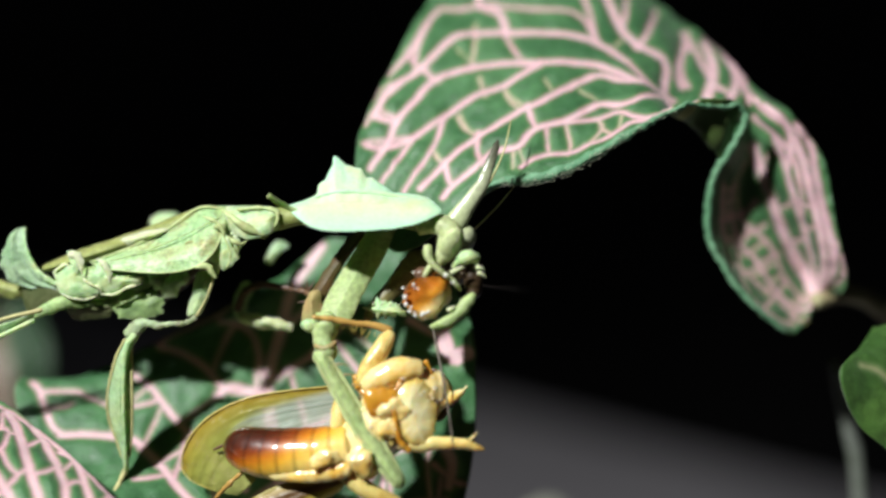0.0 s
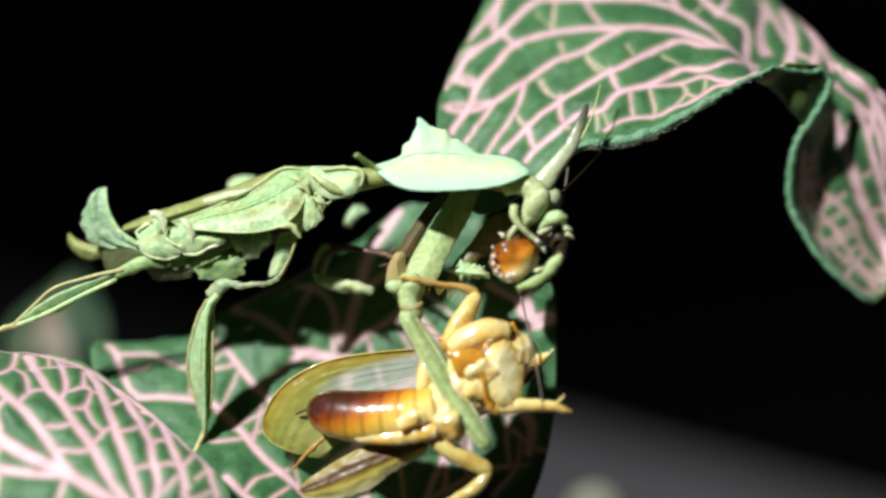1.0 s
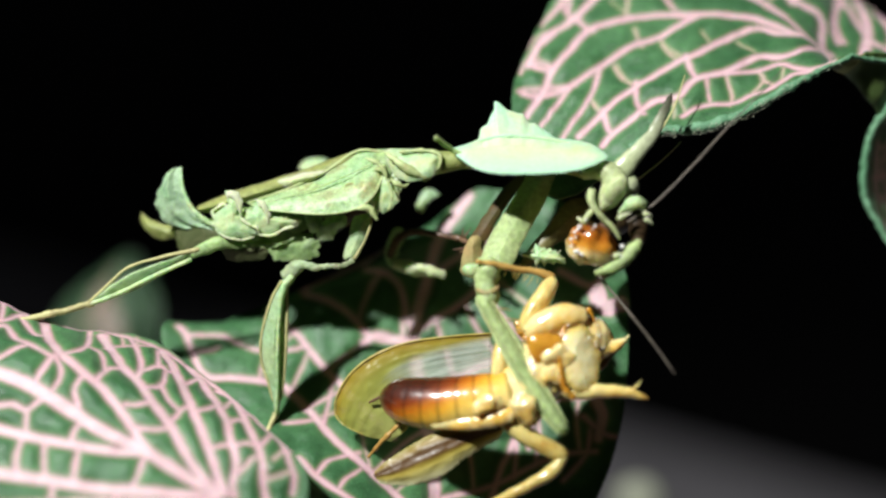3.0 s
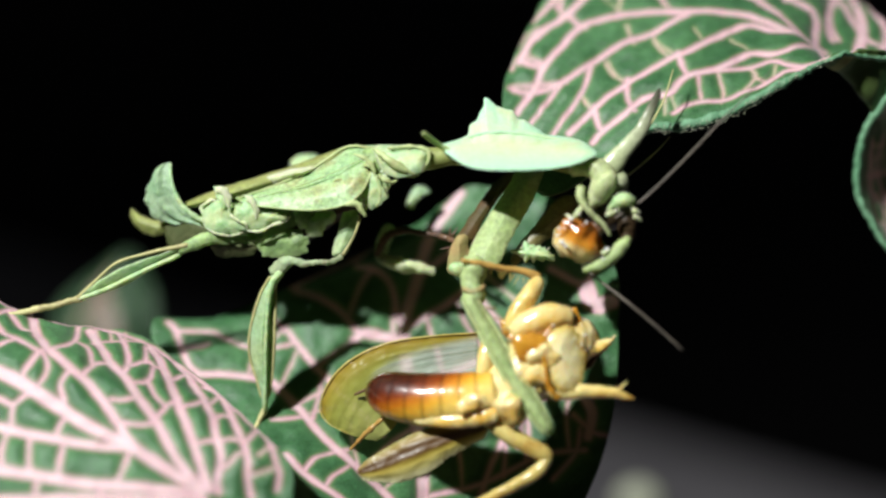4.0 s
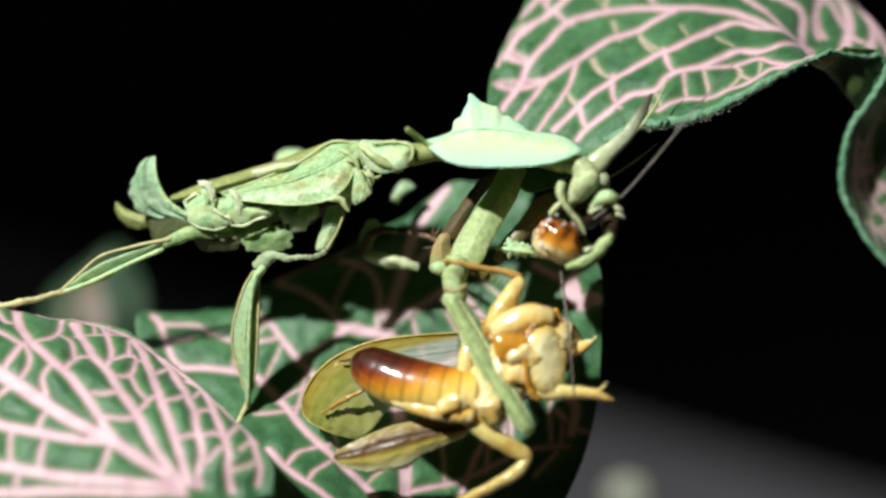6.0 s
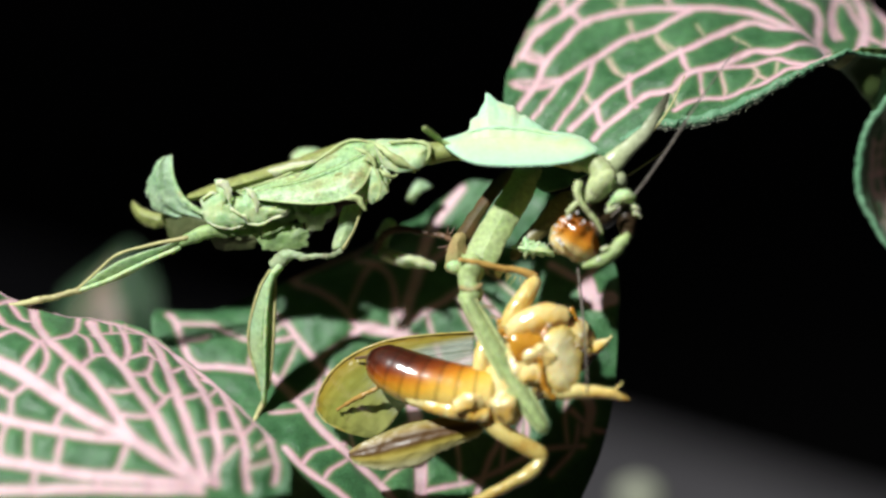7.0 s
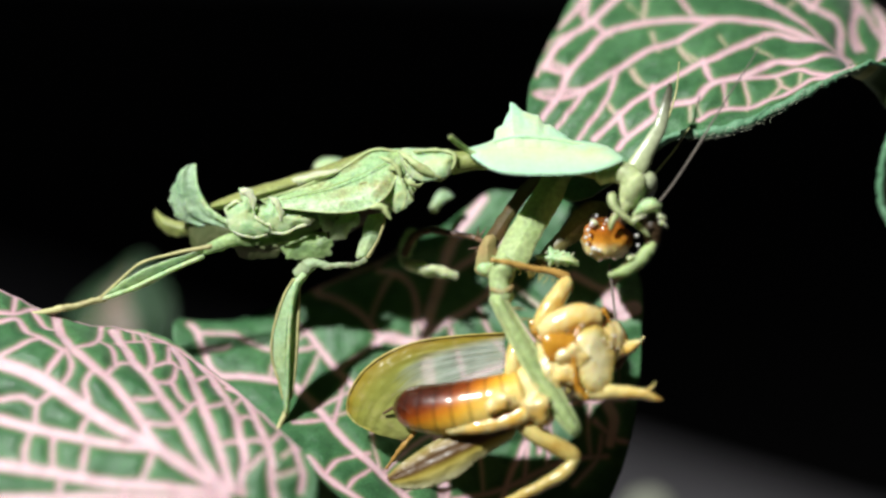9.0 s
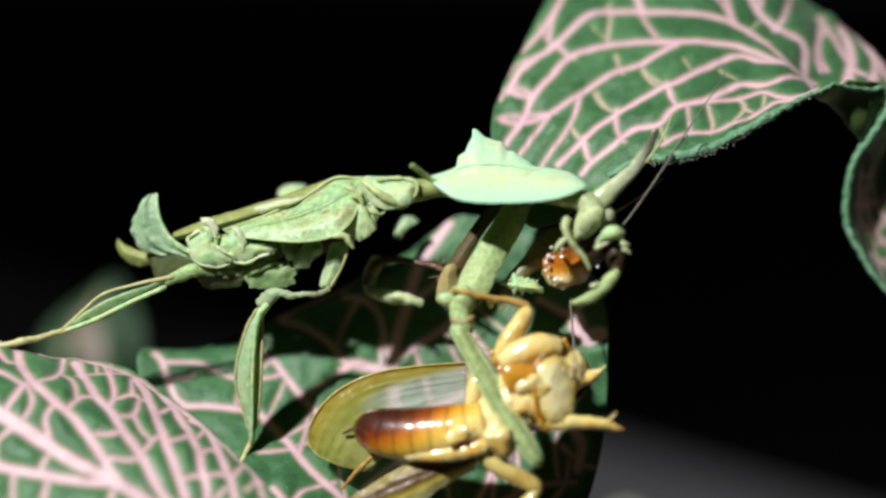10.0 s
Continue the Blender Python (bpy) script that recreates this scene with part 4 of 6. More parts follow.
# ---- the mantis ----
BODY = surface("mantis_green", ((0.36, 0.50, 0.20), (0.22, 0.36, 0.14)), rough=0.55, patch=420, mottle=0.6, grain=1700.0, bump=0.5, specks=(0.10, 0.14, 0.06), crease=0.6, soft=0.45, soft_colour=(0.7, 1.0, 0.35))
BODY_PALE = surface("mantis_pale_green", ((0.36, 0.58, 0.30), (0.56, 0.66, 0.34)), rough=0.5, patch=480, mottle=0.6, grain=1700.0, bump=0.5, specks=(0.30, 0.33, 0.12), crease=0.45, soft=0.45, soft_colour=(0.7, 1.0, 0.35))
WING_GREEN = surface("mantis_forewing", ((0.34, 0.54, 0.26), (0.42, 0.58, 0.27)), rough=0.42, patch=220, mottle=0.6, grain=1700.0, bump=0.5, cells=0.32, cell_size=0.00036, specks=(0.36, 0.30, 0.12), speck_size=0.003, crease=0.25, soft=0.45, soft_colour=(0.7, 1.0, 0.35))
SHIELD = surface("mantis_shield", ((0.52, 0.84, 0.55), (0.66, 0.82, 0.52)), along=[(0.0, (0.42, 0.76, 0.50)), (0.25, (0.46, 0.77, 0.49)), (0.6, (0.52, 0.76, 0.46)), (1.0, (0.60, 0.75, 0.43))], rough=0.5, patch=120, mottle=0.2, bump=0.12, specks=(0.60, 0.64, 0.36), speck_size=0.004, crease=0.12, crease_size=0.003, soft=0.15, soft_colour=(0.7, 1.0, 0.35))
CREST = surface("mantis_lobe_tip", ((0.70, 0.75, 0.48), (0.54, 0.64, 0.34)), rough=0.55, mottle=0.6, grain=1700.0, bump=0.5, specks=(0.30, 0.30, 0.14), crease=0.4, soft=0.45, soft_colour=(0.7, 1.0, 0.35))
LEG = surface("mantis_leg", ((0.42, 0.51, 0.23), (0.33, 0.43, 0.18)), rough=0.55, patch=300, mottle=0.6, grain=1700.0, bump=0.5, specks=(0.14, 0.17, 0.07), crease=0.35, speck_from=0.56, soft=0.45, soft_colour=(0.7, 1.0, 0.35))
LEG_EDGE = surface("mantis_leg_brown", ((0.56, 0.53, 0.24), (0.44, 0.40, 0.18)), rough=0.55, mottle=0.32, bump=0.25, specks=(0.24, 0.17, 0.08), crease=0.4, speck_from=0.56)
KNEE = surface("mantis_knee", ((0.38, 0.50, 0.29), (0.32, 0.36, 0.20)), rough=0.55, mottle=0.6, grain=1700.0, bump=0.5, specks=(0.12, 0.10, 0.06), crease=0.7, soft=0.3, soft_colour=(0.7, 1.0, 0.35))
LOBE = surface("mantis_leaf_lobe", ((0.34, 0.52, 0.30), (0.44, 0.55, 0.28)), rough=0.5, patch=200, mottle=0.6, grain=1700.0, bump=0.5, specks=(0.12, 0.20, 0.10), crease=0.5, soft=0.45, soft_colour=(0.7, 1.0, 0.35))
OLIVE = surface("mantis_olive_wing", ((0.33, 0.36, 0.12), (0.25, 0.29, 0.09)), rough=0.5, mottle=0.6, grain=1700.0, specks=(0.16, 0.16, 0.05), bump=0.5, crease=0.4, soft=0.45, soft_colour=(0.7, 1.0, 0.35))
TAIL = surface("mantis_tail", ((0.24, 0.40, 0.22), (0.38, 0.52, 0.32)), rough=0.5, mottle=0.6, grain=1700.0, bump=0.5, specks=(0.08, 0.14, 0.08), crease=0.5, soft=0.45, soft_colour=(0.7, 1.0, 0.35))
DARK_HEAD = surface("mantis_crown", ((0.30, 0.33, 0.17), (0.22, 0.25, 0.12)),
                    along=[(0.0, (0.46, 0.54, 0.25)), (0.50, (0.50, 0.54, 0.34)), (0.68, (0.30, 0.32, 0.21)), (0.84, (0.10, 0.10, 0.07)), (1.0, (0.05, 0.045, 0.035))], rough=0.32, mottle=0.4, coat=0.5, wet=0.25)
BROWN = surface("brown_lobe", ((0.10, 0.055, 0.02), (0.07, 0.06, 0.02)), rough=0.4, mottle=0.4)
FAR_BLADE = surface("mantis_far_blade", ((0.22, 0.19, 0.06), (0.14, 0.12, 0.045)), rough=0.4, mottle=0.4, bump=0.2, specks=(0.32, 0.30, 0.12))
# near-black that stands in for shade at jaws, inner shin and belly
SHADE = surface("painted_shade", ((0.03, 0.02, 0.012), (0.05, 0.03, 0.015)), rough=0.3)
TAN = surface("tan_joint", ((0.40, 0.27, 0.12), (0.30, 0.28, 0.11)), rough=0.45, mottle=0.4)

HEAD_SKIN = surface("mantis_head", ((0.52, 0.58, 0.30), (0.42, 0.48, 0.24)), rough=0.5, mottle=0.6, grain=1700.0, bump=0.5, specks=(0.26, 0.27, 0.14), speck_size=0.002, crease=0.3, soft=0.45, soft_colour=(0.7, 1.0, 0.35))
PALE_EDGE = surface("mantis_pale_edge", ((0.52, 0.60, 0.28), (0.40, 0.50, 0.20)), rough=0.5, mottle=0.3, bump=0.2, specks=(0.36, 0.30, 0.14), speck_size=0.0016)
RUST_SPOT = surface("mantis_rust_spot", ((0.36, 0.42, 0.17), (0.42, 0.27, 0.10)), rough=0.5, patch=900)
# olive darkened in its colour for the shade below tail and lobes
SHADED_OLIVE = surface("mantis_shaded_olive", ((0.10, 0.12, 0.05), (0.07, 0.085, 0.03)), rough=0.5, mottle=0.3, specks=(0.14, 0.15, 0.07))

mantis = thing("praying_mantis", (-28.64, -7.74, 105.85), "green leaf-like mantis holding its prey, perched on leaves", "insect")

part("abdomen", tube([(-25.26, -4.57, 108.52, 2.11), (-28.93, -5.12, 107.26, 2.35), (-33.69, -6.65, 106.28, 2.46), (-37.96, -7.07, 105.41, 2.09), (-41.11, -6.84, 105.09, 1.36), (-43.04, -6.53, 104.92, 0.49)], seg=20, rings=7, depth=0.10, rough=0.10), BODY, mantis, "ringed green abdomen")
def frilled(outline, spine, tip, tip_spine, colour, bulge):
    """A side lobe with a ragged pale tip."""
    lobe = part("abdomen_lobe", plate(outline, spine, bulge=bulge, ragged=0.16, thick=0.4, sub=6), colour, mantis, "mint green frilled side lobe")
    part("frill", plate(tip, tip_spine, bulge=0.12, ragged=0.12, thick=0.2, sub=4, smooth=False), CREST, lobe, "ragged pale yellow frill")


frilled([(-41.42, -10.03, 108.02), (-40.53, -9.92, 108.33), (-39.81, -9.83, 108.58), (-39.9, -9.57, 109.31), (-40.11, -9.32, 109.98), (-39.33, -9.64, 109.98), (-38.6, -9.69, 109.83), (-38.09, -9.97, 109.06), (-38.12, -10.28, 108.22), (-38.33, -10.51, 107.59), (-37.52, -10.78, 106.83), (-36.42, -10.97, 106.3), (-36.75, -11.26, 105.51), (-38.42, -11.38, 105.17), (-39.92, -11.34, 105.29), (-40.8, -11.04, 106.1), (-41.26, -10.68, 107.1)], [(-39.17, -10.09, 108.43), (-38.97, -10.85, 106.36)],
        [(-39.97, -10.02, 110.25), (-39.24, -10.07, 110.11), (-38.46, -10.11, 110.02), (-37.95, -10.42, 109.14), (-38.03, -10.75, 108.24), (-38.25, -10.99, 107.56), (-38.52, -10.71, 108.34), (-38.84, -10.45, 109.06), (-39.34, -10.32, 109.43), (-39.76, -10.24, 109.64)], [(-39.11, -10.19, 109.78), (-38.29, -10.61, 108.62)], BODY_PALE, 0.45)
frilled([(-38.09, -10.13, 108.04), (-37.25, -10.08, 108.18), (-36.54, -9.97, 108.49), (-36.63, -9.72, 109.16), (-35.97, -9.76, 109.07), (-35.45, -10.06, 108.24), (-35.25, -10.28, 107.63), (-34.05, -10.28, 107.62), (-32.54, -10.35, 107.44), (-31.75, -10.48, 107.07), (-32.51, -10.67, 106.54), (-33.82, -10.77, 106.27), (-34.75, -11, 105.62), (-36.31, -11.02, 105.57), (-36.94, -10.79, 106.22), (-37.81, -10.53, 106.93)], [(-36.42, -10.47, 107.4), (-33.71, -10.62, 106.98)],
        [(-36.75, -10.38, 109.42), (-35.98, -10.39, 109.39), (-35.35, -10.64, 108.68), (-35.08, -10.96, 107.79), (-35.34, -11.25, 107), (-35.61, -10.97, 107.78), (-36, -10.69, 108.55), (-36.44, -10.55, 108.92)], [(-35.96, -10.55, 108.94), (-35.44, -10.97, 107.78)], BODY_PALE, 0.4)
for ridge in ([(-41.31, -10.55, 108.06, 0.1), (-40.6, -10.44, 108.36, 0.2), (-40.14, -10.33, 108.66, 0.22), (-39.71, -10.35, 108.62, 0.1)],
              [(-38.26, -10.91, 107.66, 0.1), (-37.82, -11.1, 107.11, 0.16), (-37.08, -11.26, 106.69, 0.2), (-36.48, -11.33, 106.48, 0.18), (-36.22, -11.49, 106.04, 0.08)],
              [(-40.57, -11.35, 105.84, 0.08), (-39.47, -11.52, 105.37, 0.14), (-38.08, -11.59, 105.19, 0.14), (-36.72, -11.45, 105.57, 0.08)],
              [(-36.25, -11.33, 105.74, 0.08), (-35.11, -11.36, 105.67, 0.14), (-34.4, -11.27, 105.91, 0.16), (-33.52, -11.1, 106.39, 0.12), (-32.16, -10.98, 106.72, 0.06)]):
    part("ridge", tube(ridge, seg=8, sub=6, rough=0.12), CREST, mantis, "uneven pale ridge on the side lobes")
part("abdomen_lobe", plate([(-36.25, -9.63, 104.93), (-34.11, -9.79, 105.66), (-31.91, -9.98, 105.15), (-30.02, -9.93, 104.71), (-29.95, -10.24, 103.26), (-31.88, -10.51, 102.53), (-34.59, -10.45, 102.68), (-35.89, -9.94, 103.8)], [(-34.32, -10.18, 104.32), (-31.62, -10.31, 103.95)], bulge=0.12, ragged=0.3, sub=7), BODY, mantis, "mottled green flap below the lobes")
tail_net = [[(-41.25, -9.41, 105.87), (-41.45, -9.38, 105.66), (-41.71, -9.33, 105.5), (-41.97, -9.28, 105.35)],
            [(-43.45, -8.83, 107.19), (-43.96, -8.89, 106.43), (-44.66, -8.61, 105.73), (-45.35, -8.34, 105.3)],
            [(-44.63, -8.17, 108.72), (-45.35, -8.45, 107.64), (-46.14, -8.37, 106.69), (-47.02, -7.96, 105.76)],
            [(-45.15, -7.5, 110.27), (-46, -7.98, 109.24), (-46.88, -8.07, 108.1), (-47.84, -7.65, 106.91)],
            [(-45.2, -6.78, 111.39), (-46.09, -7.26, 110.92), (-47.08, -7.41, 109.92), (-47.9, -7.34, 108.35)],
            [(-45.2, -6.48, 111.62), (-45.68, -6.79, 111.63), (-46.3, -6.81, 111.29), (-46.94, -6.75, 110.87)]]
tail = part("tail_lobe", membrane(tail_net, nu=48, nv=60, pleats=2.2, depth=0.16, thick=0.22, ragged=0.35), TAIL, mantis, "upturned grey-green leafy tail lobe with folds")
part("rib", tube([(-41.05, -9.48, 105.96, 0.3), (-42.29, -9.29, 106.49, 0.3), (-43.55, -8.91, 107.4, 0.26), (-44.48, -8.35, 108.65, 0.24), (-45.05, -7.68, 110.2, 0.2), (-45.19, -6.81, 111.58, 0.12)], flat=0.7, rough=0.06), BODY_PALE, tail, "pale raised rib")
part("tail_lobe", plate([(-50.4, -4.78, 105.68), (-49.03, -5.52, 105.11), (-47.66, -6.12, 104.92), (-45.91, -6.72, 104.73), (-45.74, -6.9, 103.95), (-47.26, -6.73, 103.24), (-48.86, -6.04, 103.39), (-50.2, -5.26, 104.36)], [(-48.99, -5.86, 104.47), (-47, -6.61, 104.17)], bulge=0.4), OLIVE, mantis, "olive lower tail lobe")
part("tail_fan", plate([(-45.42, -7.85, 106.02), (-42.76, -9.05, 105.65), (-40.31, -9.69, 105.07), (-40.57, -9.79, 104.19), (-42.56, -9.18, 103.52), (-44.24, -8.57, 102.29), (-45.42, -8.15, 101.68), (-45.67, -7.93, 102.88), (-46.08, -7.64, 104.25)], [(-44.31, -8.27, 104.29), (-42.11, -9.08, 104.41)], bulge=0.25, ragged=0.14), SHADED_OLIVE, mantis, "olive fan below the tail, shade in its colour")
net_fore = []
net_fore.append([(-23.06, -6.81, 113.98), (-23.04, -8.63, 113.36), (-22.95, -9.6, 112.4)])
net_fore.append([(-26.22, -6.51, 113.85), (-25.03, -10.3, 111.79), (-24.65, -11.75, 109.78)])
net_fore.append([(-29.37, -7.62, 111.86), (-28.31, -10.63, 110.23), (-27.27, -12.01, 108.65)])
net_fore.append([(-33.36, -8.61, 110), (-32.52, -10.36, 109.19), (-31.06, -11.52, 108.23)])
net_fore.append([(-37.83, -9.11, 108.61), (-37.12, -9.8, 108.41), (-36.14, -10.29, 108.16)])
wing = part("wing", leaf_shape(net_fore, [(0.0, [(0.3, 0.0), (0.36, 0.01), (0.42, 0.02), (0.5, 0.03)])], 40, 60, puff=0.12, thick=0.3, seed=3), WING_GREEN, mantis, "pale green folded forewing with a fine dark vein")
part("wing_vein", tube([(-23.18, -8.32, 113.64, 0.06), (-26.03, -9.7, 112.5, 0.06), (-30.15, -10.13, 110.7, 0.06), (-34.36, -10.01, 109.26, 0.05), (-36.83, -9.71, 108.65, 0.04)]), LEG, wing)
part("wing_spot", blob((-26.56, -10.38, 111.02), 0.6, 0.1, 0.35, seg=14, lump=0.3), RUST_SPOT, wing, "small rust spot")
part("wing_margin", tube([(-23.27, -7.25, 113.97, 0.13), (-26.19, -6.82, 113.88, 0.15), (-29.33, -7.89, 112, 0.15), (-33.33, -8.78, 110.12, 0.15), (-37.48, -9.39, 108.71, 0.11)]), PALE_EDGE, wing, "pale wing edge")
part("wing_margin", tube([(-23.17, -9.94, 112.37, 0.09), (-23.87, -11.27, 110.77, 0.09), (-25.2, -12.18, 109.52, 0.09), (-27.42, -12.3, 108.74, 0.09), (-30.54, -11.88, 108.37, 0.09), (-35.46, -10.75, 108.33, 0.07)]), PALE_EDGE, wing, "pale wing edge")
part("hind_wing", plate([(-25.99, -6.39, 113.89), (-29.39, -6.39, 112.65), (-33.66, -6.45, 111), (-38.54, -6.71, 109.45), (-42.24, -6.91, 107.97), (-44.97, -7.05, 106.57), (-40.9, -7.59, 107.14), (-36.58, -7.56, 108.69), (-31.06, -7.72, 110.52), (-27.17, -7.27, 112.41)], [(-28.74, -6.74, 112.2), (-34.8, -7.13, 109.77), (-41.52, -7.47, 107.53)], bulge=0.8, sub=6), OLIVE, mantis, "olive hind wing edge along the back")
part("hind_wing", plate([(-34.76, -7.27, 110.57), (-31.09, -7.42, 111.68), (-29.21, -7.91, 111.95), (-30.4, -8.08, 110.96), (-33.43, -8.09, 109.97)], [(-32.86, -7.78, 110.78), (-30.71, -7.99, 111.23)], bulge=0.8), CREST, mantis, "pale patch on the wing's fold")
part("back_lobe", plate([(-33.46, 1, 109.83), (-32.53, 1.29, 110.58), (-30.93, 1.39, 110.74), (-30.02, 1.25, 110.28), (-31.08, -0.14, 109.44), (-32.79, -0.2, 109.4)], [(-32.44, 0.55, 109.99), (-30.85, 0.65, 110.15)], bulge=0.4), BODY_PALE, mantis, "pale lobe of the far side")

part("thorax", tube([(-26.31, -6.7, 110.07, 2.55), (-23.25, -7.18, 112.08, 1.93), (-20.79, -8.17, 113, 1.55), (-18.37, -9.03, 113.39, 1.25), (-17, -9.56, 113.58, 0.89)], seg=20, rough=0.12), BODY, mantis, "green thorax with pale seams")
part("thorax_plate", plate([(-23.17, -8.56, 114.44), (-21.36, -9.1, 114.89), (-18.68, -9.7, 115.08), (-17.19, -10.18, 114.84), (-16.95, -10.72, 113.3), (-18.24, -11.85, 112.6), (-20.58, -11.67, 112.1), (-22.14, -10.29, 112.5)], [(-21.6, -9.78, 113.6), (-18.03, -10.37, 113.77)], bulge=0.9), BODY_PALE, mantis, "smooth pale green shoulder plate")
part("seam", tube([(-22.52, -9.43, 114.33, 0.19), (-22.15, -10.28, 113.42, 0.21), (-20.62, -11.03, 112.4, 0.19), (-18.55, -11.21, 112.04, 0.14)]), PALE_EDGE, mantis, "pale shoulder seam")
part("neck", tube([(-17.47, -9.58, 113.57, 1.24), (-14.82, -9.79, 113.97, 0.94), (-10.7, -9.69, 113.96, 0.94), (-4.88, -10.55, 114.1, 1.05), (-1.4, -11.16, 113.61, 1.05)], seg=14), OLIVE, mantis, "olive neck under the shield")
shield = part("shield", plate([(-16.13, -10.71, 115.38), (-14.87, -9.91, 115.64), (-13.72, -9.12, 115.89), (-13.26, -8.76, 116.18), (-13.05, -7.98, 116.96), (-12.42, -7.63, 117.32), (-12.03, -6.89, 118.07), (-11.69, -6.3, 118.67), (-11.65, -5.7, 119.27), (-11.24, -5.65, 119.33), (-10.75, -5.99, 119), (-10.14, -6.38, 118.62), (-9.36, -6.56, 118.45), (-8.59, -6.75, 118.28), (-7.98, -7.43, 117.61), (-7.27, -7.57, 117.49), (-6.56, -8, 117.07), (-5.79, -8.38, 116.71), (-5.09, -8.76, 116.34), (-3.45, -9, 116.22), (-1.73, -9.65, 116.09), (-0.66, -10.99, 115.75), (0, -12.26, 115.46), (-0.52, -13.16, 115.22), (-1.7, -13.92, 114.85), (-3.42, -14.6, 114.51), (-5.69, -14.95, 114.3), (-8.52, -15.07, 114.17), (-11.34, -15.02, 114.11), (-13.34, -14.38, 114.34), (-14.79, -13.13, 114.82), (-15.64, -11.74, 115.13)],
                              [(-14.26, -11.14, 115.32), (-11.36, -10.21, 115.66), (-7.87, -10.39, 115.7), (-4.42, -11.26, 115.58), (-1.48, -12.16, 115.44)], bulge=0.4, thick=0.4, sub=5, rings=10, ragged=0.05), SHIELD, mantis, "broad pale mint shield with a ragged raised crest")
part("keel", tube([(-13.37, -10.01, 116.13, 0.1), (-10.82, -9.82, 116.66, 0.22), (-7.9, -9.82, 116.64, 0.24), (-4.97, -9.95, 116.29, 0.2), (-2.62, -10.12, 115.82, 0.08)], seg=8, flat=0.4, rough=0.08), SHIELD, shield, "low ridge below the crest")
part("spur", tube([(-17.72, -13.33, 117.36, 0.26), (-16.86, -12.67, 116.46, 0.29), (-15.88, -11.8, 115.55, 0.29), (-14.83, -11.73, 115.09, 0.23)], flat=0.5), LEG, shield, "small backward spur")

for ridge in ([(-23.16, -10.32, 114.91, 0.12), (-22.18, -10.94, 114.39, 0.3), (-21.08, -11.49, 113.73, 0.42), (-19.71, -11.75, 113.01, 0.4), (-18.13, -11.64, 112.43, 0.12)],
              [(-25.07, -10.58, 114.19, 0.1), (-24.04, -10.98, 113.97, 0.22), (-22.95, -11.4, 113.1, 0.26), (-22.68, -11.74, 112.17, 0.1)],
              [(-21.52, -10.34, 114.85, 0.08), (-18.94, -10.37, 115.07, 0.16), (-17.4, -10.67, 114.84, 0.22), (-17.14, -11.04, 114.11, 0.2), (-17.46, -11.32, 113.33, 0.08)],
              [(-22.32, -11.79, 112.32, 0.1), (-21.61, -11.94, 111.9, 0.3), (-20.9, -12.01, 111.71, 0.26), (-20.27, -11.89, 112.06, 0.08)],
              [(-25.7, -13.05, 109.41, 0.1), (-25.01, -12.97, 109.66, 0.34), (-24.3, -13.08, 109.35, 0.36), (-23.56, -13.43, 108.39, 0.1)],
              [(-22.67, -11.89, 112.34, 0.08), (-22.15, -12.38, 110.98, 0.12), (-22.22, -12.78, 109.88, 0.12), (-22.55, -13, 109.27, 0.08)]):
    part("ridge", tube(ridge, seg=8, sub=6, rough=0.16), PALE_EDGE, mantis, "uneven pale ridge of the shoulder")
HEAD_AT = (-0.58, -11.56, 113.93)
head = part("head", tube([(-2.6, -11.73, 113.61, 0.7), (-1.02, -12.02, 113.86, 0.98), (0.34, -12.55, 113.47, 1.27), (0.59, -13.12, 112.44, 1.32), (-0.08, -13.73, 111.4, 1.15), (-0.87, -14.22, 110.68, 0.69), (-1.2, -14.42, 110.13, 0.29)], seg=18, rough=0.05), HEAD_SKIN, mantis, "pale olive triangular head", pivot=HEAD_AT)
part("crown", tube([(0.04, -12.95, 112.37, 1.09), (1.48, -12.36, 113.93, 1.13), (3.15, -11.75, 115.49, 0.85), (4.73, -11, 116.89, 0.68), (5.88, -9.97, 118.51, 0.55), (6.71, -9.1, 119.7, 0.42), (7.2, -8.35, 120.55, 0.15)], seg=16, flat=0.55, rough=0.08), DARK_HEAD, head, "tapering crown that darkens to its tip")
part("eye", blob((0.48, -14.43, 112.35), 1.0, 0.6, 1.8, turn=-35), HEAD_SKIN, head, "oval olive eye")
part("cheek", blob((1.99, -12.19, 111.98), 1.3, 1.2, 1.5), DARK_HEAD, head)
part("feeler", tube([(-1.85, -14.25, 112.45, 0.4), (-2.02, -14.79, 111.83, 0.46), (-1.77, -15.2, 110.96, 0.34), (-0.93, -15.58, 109.85, 0.31), (0.03, -15.81, 108.83, 0.28), (0.68, -15.91, 107.62, 0.17)]), HEAD_SKIN, head, "pale curved mouth feeler")
part("feeler", tube([(-1.7, -14.7, 110.56, 0.29), (-2.26, -14.88, 110.12, 0.34), (-2.69, -14.99, 109.54, 0.29), (-2.89, -15.06, 109.07, 0.17)]), HEAD_SKIN, head, "short pale mouth feeler")
part("jaw", blob((1.03, -12.5, 108.81), 1.6, 1.4, 1.9), SHADE, head, "dark jaws with mouth shade")
part("antenna", tube([(1.54, -11.41, 111.24, 0.13), (4, -10.35, 112.54, 0.12), (6.37, -9.25, 113.95, 0.09), (8.28, -8.18, 115.32, 0.06)], seg=8, rough=0), LEG_EDGE, head, "thin brown antenna")
part("antenna", tube([(2.06, -11.76, 113.18, 0.14), (4.99, -9.71, 115.73, 0.12), (7.65, -7.46, 118.87, 0.09), (9.17, -5.33, 121.75, 0.06)], seg=8, rough=0), LEG_EDGE, head, "thin brown antenna")

